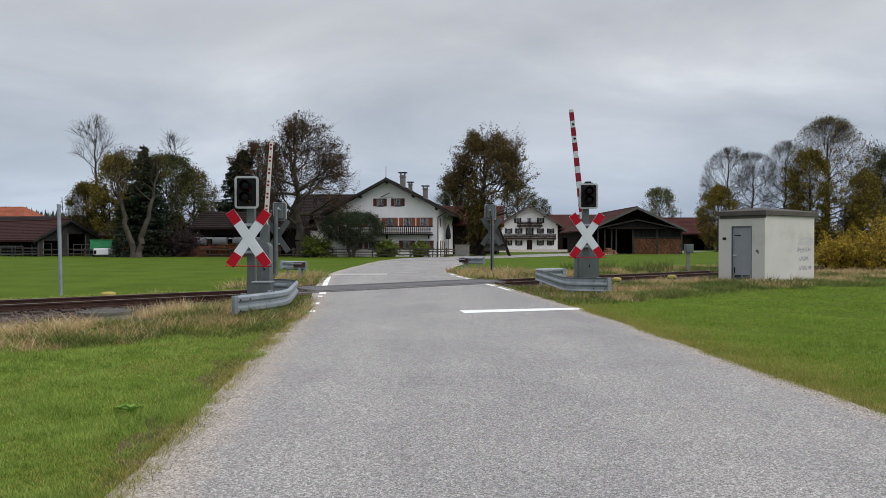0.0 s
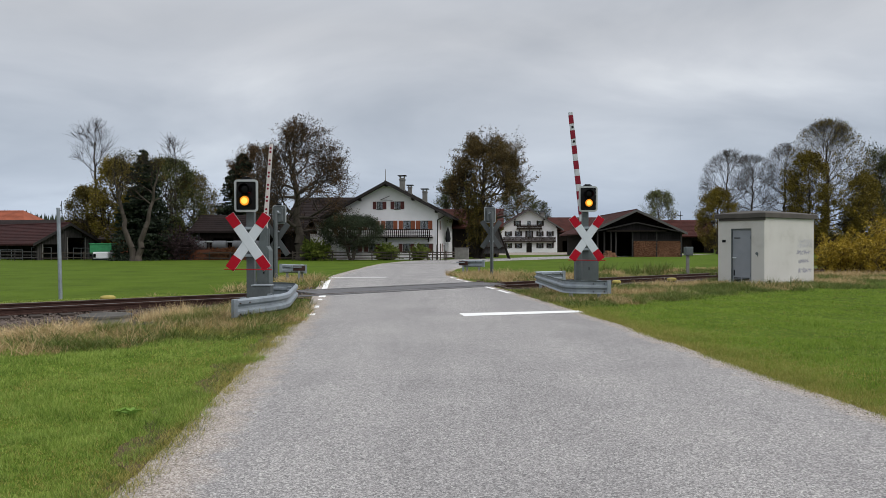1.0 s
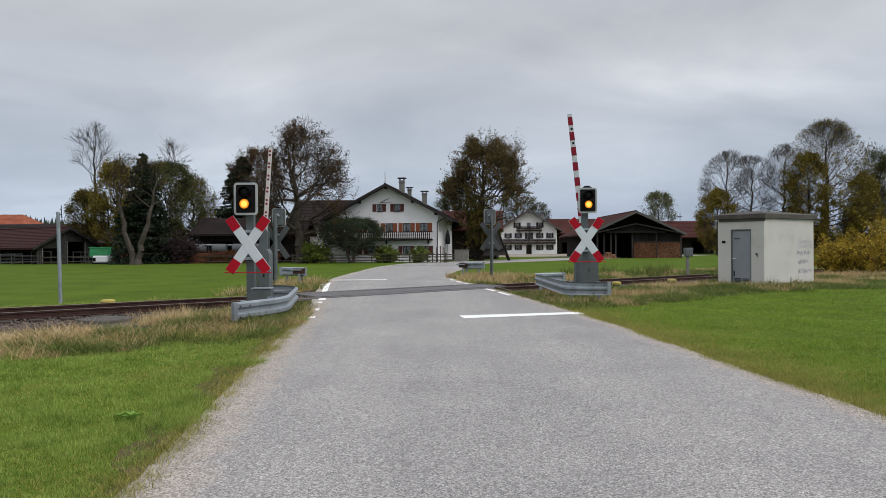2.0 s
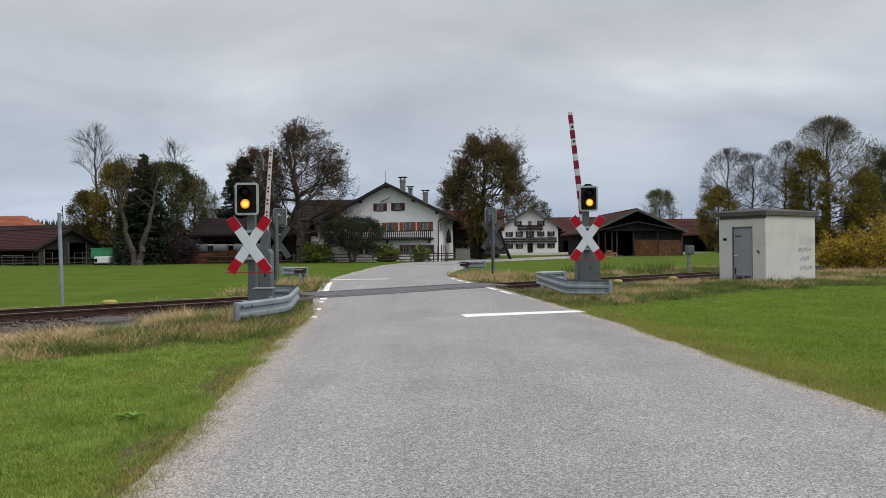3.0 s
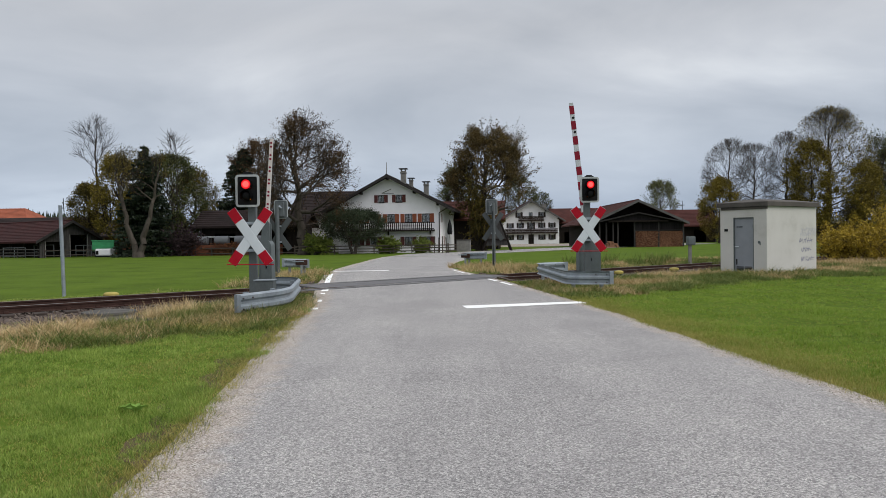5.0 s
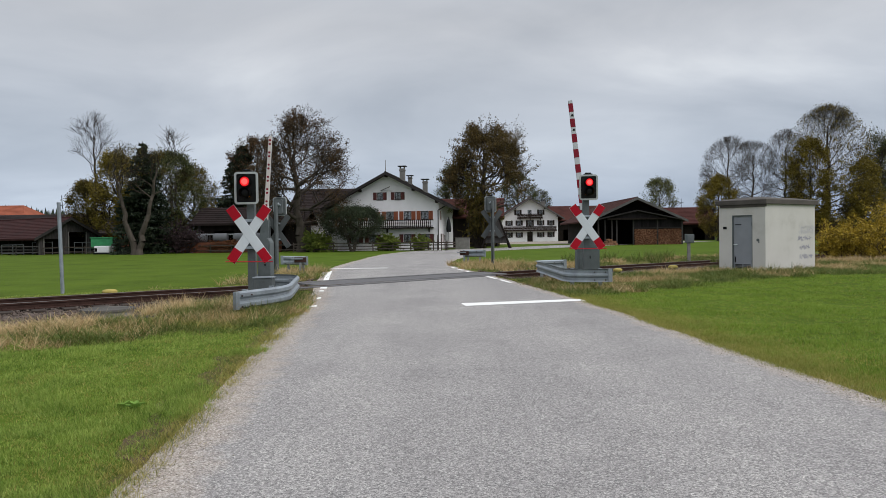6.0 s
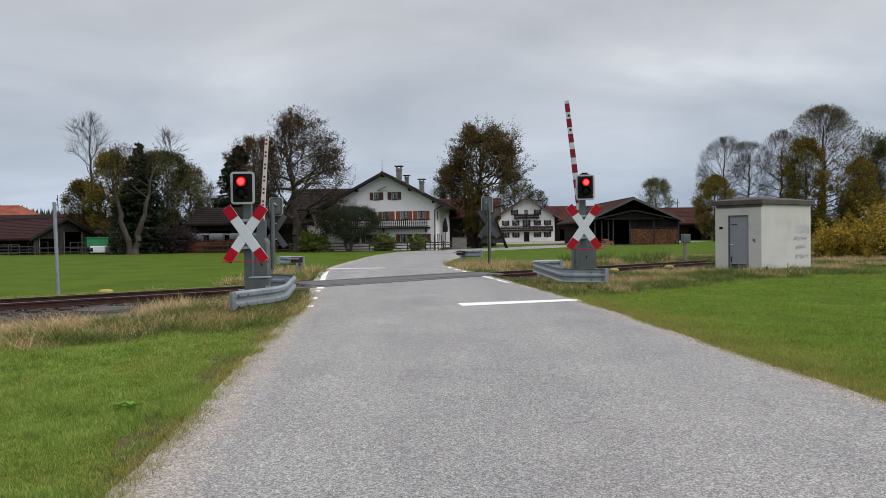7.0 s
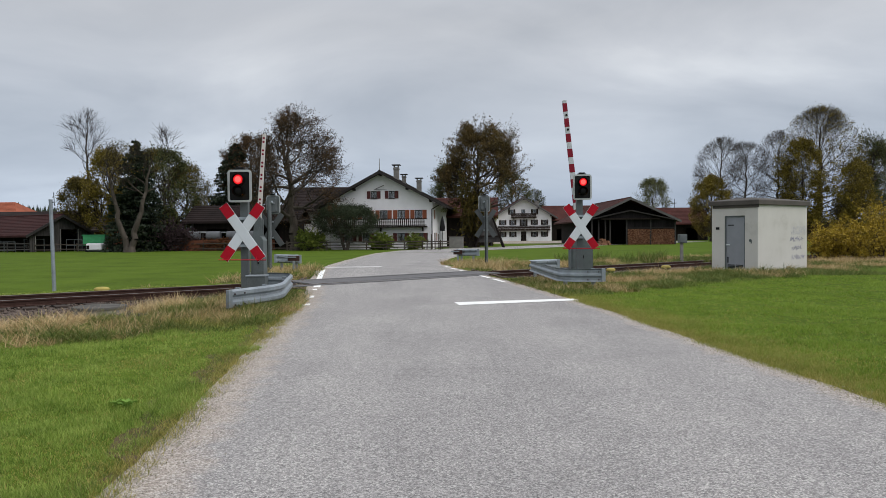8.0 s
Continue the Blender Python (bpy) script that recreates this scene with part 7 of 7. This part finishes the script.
def lawns():
    # short mown grass on both sides of the road
    for seed, side, n in ((101, -1, 470000), (102, 1, 380000)):
        rng = np.random.default_rng(seed)
        y = 2.6 + 19.5 * rng.random(n) ** 1.9
        l, r = edges_at(y)
        reach = 0.66 * y + 1.0
        if side < 0:
            x = l + 0.02 - (reach + l) * rng.random(n)
        else:
            x = r - 0.02 + (reach - r + 0.5) * rng.random(n)
        edge = np.maximum(l - x, x - r)
        worn = fbm(x, y, 2.2, 7.0)
        bare = smooth_step(0.0, 0.46 if side < 0 else 0.3, edge + 0.03 + 0.30 * worn)
        keep = (rng.random(n) < 0.10 + 0.90 * bare) & (trough(x, y) < 0.35)
        x, y, edge = x[keep], y[keep], edge[keep]
        d = np.hypot(x, y)
        lush = np.clip(0.75 + 0.7 * fbm(x, y, 0.8, 2.0) + 0.7 * fbm(x, y, 3.0, 5.0) + 0.9 * fbm(x, y, 8.0, 6.0), 0.15, 2.0)
        # olive and straw tones towards the road and in worn patches
        patch = np.clip(fbm(x, y, 1.0, 14.0) - 0.12, 0, 1) * (0.9 if side < 0 else 0.35)
        dry = rng.random(len(x)) < 0.05 + patch + np.exp(-edge / (0.5 if side < 0 else 0.65)) * (0.5 if side < 0 else 0.95)
        k = ~dry
        short_blades("lawn_grass", x[k], y[k], ground_z(x[k], y[k]), rng.uniform(0.022, 0.06, k.sum()) * lush[k], 0.0011 + 0.00030 * d[k], 0.9, M_blade if side < 0 else M_bladebright, "short green lawn grass beside the road", seed)
        k = dry
        short_blades("dry_grass", x[k], y[k], ground_z(x[k], y[k]), rng.uniform(0.02, 0.05, k.sum()), 0.0011 + 0.00030 * d[k], 1.1, M_dull, "olive and straw stalks in the lawn", seed + 9)


M_clump = leaf_material("pale_clump_blades", ramp3((0.10, 0.165, 0.03), (0.24, 0.34, 0.06), (0.42, 0.50, 0.14)), 1.5)
M_olive = leaf_material("yellow_olive_grass", ramp3((0.10, 0.125, 0.022), (0.25, 0.275, 0.05), (0.43, 0.40, 0.12)), 1.2)
M_bladebright = leaf_material("lush_grass_blades", ramp3((0.075, 0.125, 0.014), (0.185, 0.29, 0.032), (0.31, 0.40, 0.07)), 0.9, 0.5, 0.6)
M_dull = leaf_material("olive_dry_grass", ramp3((0.14, 0.135, 0.028), (0.33, 0.30, 0.07), (0.52, 0.43, 0.16)))
lawns()


def tufts(name, spots, per, length, spread, material, label, seed, lean=0.9, width=0.0055, make=None):
    rng = np.random.default_rng(seed)
    spots = np.asarray(spots, float)
    m = len(spots)
    i = np.repeat(np.arange(m), per)
    s = rng.uniform(0.5, 1.2, m)[i]
    x = spots[i, 0] + rng.normal(size=len(i)) * spread * s
    y = spots[i, 1] + rng.normal(size=len(i)) * spread * s
    ok = ~on_road(x, y, -0.16)
    x, y, s = x[ok], y[ok], s[ok]
    (make or blades)(name, x, y, ground_z(x, y) - (0.0 if make else 0.02), rng.uniform(0.4, 1.1, len(x)) * length * s, np.full(len(x), width) * rng.uniform(0.6, 1.3, len(x)), lean, material, label, seed)


def rough_growth():
    rng = np.random.default_rng(130)

    def band(n, u0, u1, s0, s1, clear_road=0.25):
        u, s = rng.uniform(u0, u1, n), rng.uniform(s0, s1, n)
        p = TRACK_AT[None] + TRACK_DIR[None] * u[:, None] + TRACK_N[None] * s[:, None]
        return p[~on_road(p[:, 0], p[:, 1], clear_road)]

    # near side of the line, left of the road: straw and rough green
    p = band(900, -9, 7.5, -8.0, -2.3)
    uu = (p[:, 0] - TRACK_AT[0]) * TRACK_DIR[0] + (p[:, 1] - TRACK_AT[1]) * TRACK_DIR[1]
    ss = across(p[:, 0], p[:, 1])
    p = p[(p[:, 0] < -2.9) & ~((uu < 2.8) & (ss > -6.3))]
    uu = (p[:, 0] - TRACK_AT[0]) * TRACK_DIR[0] + (p[:, 1] - TRACK_AT[1]) * TRACK_DIR[1]
    patch = fbm(p[:, 0], p[:, 1], 0.75, 12.0) + 0.05 * (across(p[:, 0], p[:, 1]) + 5.0) + 0.22 * (uu < 2.6)
    tufts("straw_tufts", p[patch > 0.10], 110, 0.25, 0.13, M_straw, "tall dry straw tufts beside the ballast", 141, 1.1, 0.0052)
    tufts("rough_tufts", p[patch < 0.24], 120, 0.25, 0.16, M_rough, "rough green tufts beside the railway", 142, 1.2, 0.0055)
    # long straw hanging over the edge of the lawn, and pale upright heads beside the manhole
    spots = [(rng.uniform(-8.3, -6.1), rng.uniform(11.2, 12.7)) for _ in range(80)]
    tufts("straw_tufts", spots, 130, 0.31, 0.11, M_strawbright, "long tawny straw hanging over the lawn edge", 164, 1.6, 0.0045)
    spots = [(rng.uniform(-6.2, -3.9), rng.uniform(13.4, 15.0)) for _ in range(90)]
    spots = [q for q in spots if fbm(q[0], q[1], 1.6, 21.0) > -0.08]
    tufts("straw_tufts", spots, 75, 0.33, 0.09, M_strawbright, "pale upright straw heads beside the ballast", 165, 0.55, 0.0042)
    spots = [(rng.uniform(-6.2, -3.4), rng.uniform(11.4, 13.4)) for _ in range(60)]
    tufts("straw_tufts", spots, 60, 0.22, 0.12, M_dull, "matted olive stalks on the embankment", 166, 1.7, 0.0045)
    # heavier tussocks
    spots = [(x + rng.normal() * 0.12, y + rng.normal() * 0.12) for x, y in ((-4.75, 12.5), (-5.2, 13.5), (-4.6, 12.7), (-6.6, 11.7), (-5.7, 12.1), (-3.6, 13.4), (-4.7, 13.2), (-7.4, 10.9), (-5.0, 12.0), (-3.3, 13.9), (-4.4, 13.6)) for _ in range(4)]
    tufts("rough_tufts", spots, 170, 0.29, 0.10, M_rough, "heavy green tussocks on the embankment", 161, 1.1, 0.0055)
    tufts("straw_tufts", [(a + 0.3, b - 0.15) for a, b in spots], 70, 0.28, 0.12, M_straw, "pale straw heads among the tussocks", 162, 0.8, 0.005)
    spots = [(rng.uniform(3.5, 13.0), rng.uniform(17.5, 23.0)) for _ in range(38)]
    spots = [s for s in spots if -8.5 < across(*s) < -3.4]
    tufts("rough_tufts", spots, 150, 0.36, 0.14, M_rough, "heavy green tussocks before the hut", 163, 1.2, 0.007)
    # right of the road as far as the hut
    p = band(1250, 9, 34, -8.0, -3.3)
    p = p[(p[:, 0] > 2.2)]
    patch = fbm(p[:, 0], p[:, 1], 0.6, 15.0)
    tufts("rough_tufts", p[patch < 0.14], 60, 0.20, 0.17, M_rough, "rough green tufts before the railway", 143, 1.2, 0.0075)
    tufts("straw_tufts", p[patch > 0.10], 55, 0.24, 0.15, M_straw, "dry straw tufts before the railway", 144, 1.0, 0.0075)
    # far side of the line
    p = band(900, -10, 42, 1.9, 3.6)
    p = p[(p[:, 0] > -6.0) | (fbm(p[:, 0], p[:, 1], 0.5, 33.0) > 0.3)]
    patch = fbm(p[:, 0], p[:, 1], 0.5, 18.0)
    tufts("rough_tufts", p[patch < 0.10], 40, 0.22, 0.18, M_rough, "rough growth beyond the railway", 145, 0.9, 0.009)
    tufts("straw_tufts", p[patch > -0.02], 40, 0.26, 0.18, M_straw, "dry straw growth beyond the railway", 146, 0.8, 0.009)
    # round the far signals and guardrail ends
    spots = [(x + rng.normal() * 0.8, y + rng.normal() * 1.2) for x, y in ((-6.3, 26.5), (-5.6, 26.8), (-6.8, 27.5), (-6.0, 28.5), (-5.9, 25.5), (2.0, 31.5), (1.4, 32.5), (2.8, 31.0), (1.0, 33.0), (3.2, 30.5), (1.2, 31.2), (2.4, 29.5)) for _ in range(9)]
    tufts("straw_tufts", spots, 55, 0.36, 0.2, M_straw, "dry straw growth round the far signals", 147, 0.8, 0.009)
    tufts("rough_tufts", [(a + 0.3, b + 0.3) for a, b in spots], 40, 0.26, 0.22, M_rough, "rough green growth round the far signals", 148, 0.9, 0.009)
    # about the near guardrails
    spots = [(x + rng.normal() * 0.25, y + rng.normal() * 0.25) for x, y in ((-3.4, 14.2), (-3.05, 14.8), (-3.2, 15.6), (-3.3, 16.4), (-3.5, 17.4), (-5.1, 14.5), (-3.1, 15.2), (3.3, 18.0), (3.8, 18.0), (4.3, 18.0), (4.8, 18.2), (2.9, 19.0), (2.85, 20.2), (2.8, 21.4), (5.4, 18.6), (3.0, 18.2)) for _ in range(5)]
    tufts("straw_tufts", spots, 42, 0.19, 0.13, M_straw, "dry grass round the guardrail feet", 149, 0.9)
    tufts("rough_tufts", [(a - 0.1, b - 0.1) for a, b in spots], 60, 0.20, 0.14, M_rough, "green grass round the guardrail feet", 150, 1.0)
    # the strip of dry grass beyond the hut and below the bushes
    spots = [(rng.uniform(15.5, 28), rng.uniform(30.0, 33.0)) for _ in range(170)]
    tufts("straw_tufts", spots, 55, 0.30, 0.22, M_straw, "pale dry grass below the bushes", 151, 0.9, 0.010)
    spots = [(rng.uniform(8.5, 14.5), rng.uniform(22.3, 24.4)) for _ in range(90)]
    spots = [s for s in spots if (s[1] - 23.9) < -0.35 + abs(s[0] - 10.85) * 0.35]
    tufts("rough_tufts", spots, 60, 0.22, 0.2, M_rough, "rough grass at the foot of the hut", 152, 1.0, 0.008)
    # weeds with seed heads on the field edge
    spots = [(rng.uniform(6, 15), rng.uniform(33.5, 36.0)) for _ in range(26)]
    tufts("field_weeds", spots, 60, 0.55, 0.16, M_rough, "tall weeds along the field edge", 153, 0.45, 0.010)


rough_growth()


def lawn_clumps():
    """Thicker clumps that break up the lawn."""
    for seed, side, n in ((171, -1, 2400), (172, 1, 700)):
        rng = np.random.default_rng(seed)
        y = 3.0 + 12 * rng.random(n) ** 1.4
        l, r = edges_at(y)
        x = l - 0.12 - (0.66 * y + 0.8 + l) * rng.random(n) if side < 0 else r + 0.1 + (0.66 * y - r + 0.8) * rng.random(n)
        k = fbm(x, y, 1.6, 31.0) > 0.05
        tufts("lawn_clumps", np.stack([x[k], y[k]], -1), 34, 0.085, 0.05, M_clump, "thicker clumps in the lawn", seed, 1.1, 0.0024, short_blades)
        # a few at the very edge of the road
        ye = 3.0 + 13 * rng.random(620)
        le, re = edges_at(ye)
        xe = (le + 0.05 - 0.22 * rng.random(620)) if side < 0 else (re - 0.03 + 0.2 * rng.random(620))
        tufts("edge_clumps", np.stack([xe, ye], -1), 26, 0.08, 0.05, M_dull, "olive clumps along the road edge", seed + 5, 1.1, 0.0026, short_blades)
        # ragged tongues of longer grass that creep over the gravel
        ye = 3.0 + 12.5 * rng.random(2900)
        k = fbm(ye, ye * 0 + side * 5, 0.9, 3.0) > (0.0 if side < 0 else -0.1)
        ye = ye[k]
        le, re = edges_at(ye)
        q = rng.random(len(ye))
        xe = (le - 0.10 - 0.45 * q + 0.50 * fbm(ye, ye * 0 + 71, 0.8, 4.0)) if side < 0 else (re - 0.06 + 0.26 * q)
        tufts("edge_tongues", np.stack([xe, ye], -1), 34 if side < 0 else 20, 0.095 if side < 0 else 0.07, 0.055, M_blade if side < 0 else M_olive, "longer grass creeping over the gravel edge", seed + 7, 1.2, 0.0026, short_blades)

    # the olive strip between the lush lawn and the road
    rng = np.random.default_rng(195)
    ye = 4.2 + 13.5 * rng.random(4200) ** 1.3
    _, re = edges_at(ye)
    xe = re + 0.02 + np.abs(rng.normal(size=len(ye))) * (0.42 + 0.25 * fbm(ye, ye * 0 + 61, 0.6, 5.0))
    tufts("olive_strip", np.stack([xe, ye], -1), 26, 0.062, 0.07, M_olive, "olive and straw grass strip beside the road", 196, 1.2, 0.0026, short_blades)

    # uneven tussocks where the lawn ends at the gravel
    rng = np.random.default_rng(191)
    ye = 3.0 + 11.5 * rng.random(900) ** 1.2
    ye = ye[fbm(ye, ye * 0 + 23, 1.3, 8.0) > -0.18]
    le, _ = edges_at(ye)
    xe = le - 0.16 + 0.10 * rng.normal(size=len(ye)) + 0.18 * fbm(ye, ye * 0 + 29, 0.8, 6.0)
    tufts("edge_tussocks", np.stack([xe, ye], -1), 15, 0.10, 0.06, M_rough, "dark green tussocks at the gravel edge", 192, 1.1, 0.003)
    tufts("edge_tussocks", np.stack([xe[::2] + 0.04, ye[::2]], -1), 24, 0.10, 0.05, M_dull, "straw coloured tussocks at the gravel edge", 193, 1.1, 0.003)


lawn_clumps()


def broad_weed(x, y, seed, n=14, r=0.16):
    rng = np.random.default_rng(seed)
    t = thing("dock_weed", pose(x, y, float(ground_z(np.array([x]), np.array([y]))[0])), "broad leaved green dock weed in the lawn", "weed", "lawn weeds")
    for i in range(n):
        bm = bmesh.new()
        l, w = r * rng.uniform(0.6, 1.2), r * rng.uniform(0.18, 0.28)
        rows = []
        for k in range(6):
            q = k / 5
            ww = w * math.sin(math.pi * (0.12 + 0.86 * q)) ** 0.8
            zz = 0.02 + l * (0.75 * q - 0.55 * q * q)
            rows.append([bm.verts.new((l * q, s * ww, zz + abs(s) * 0.012)) for s in (-1, 0, 1)])
        for a, b in zip(rows, rows[1:]):
            for j in range(2):
                bm.faces.new((a[j], a[j + 1], b[j + 1], b[j]))
        part("leaf", bm, M_leafweed, t, at=pose(0, 0, 0, 0, rng.uniform(-42, -2), rng.uniform(0, 360)), smooth=True)


M_leafweed = leaf_material("dock_leaf", ramp3((0.15, 0.26, 0.045), (0.21, 0.35, 0.065), (0.24, 0.37, 0.08)))
broad_weed(-2.84, 6.45, 1, 24, 0.10)
broad_weed(-2.98, 6.55, 2, 14, 0.07)


# ---- what moves ----
def motions():
    """The signal lenses turn on their spindles: amber first, then red."""
    for lens, kind, z, x in LENSES:
        def at(angle):
            return pose(0, -0.125, z, 0, 0, angle)
        if kind == "amber":
            on = 0.4
            rows = [(0.0, at(0)), (on, at(0)), (on + 0.05, at(60)), (on + 0.1, at(120)), (on + 0.15, at(180)), (on + 0.2, at(240)),
                    (3.4, at(240)), (3.45, at(180)), (3.5, at(120)), (3.55, at(60)), (3.6, at(0)), (8.0, at(0))]
        else:
            rows = [(0.0, at(0)), (3.4, at(0)), (3.425, at(60)), (3.45, at(120)), (3.475, at(180)), (3.5, at(240)), (8.0, at(240))]
        walk(lens, rows)


motions()
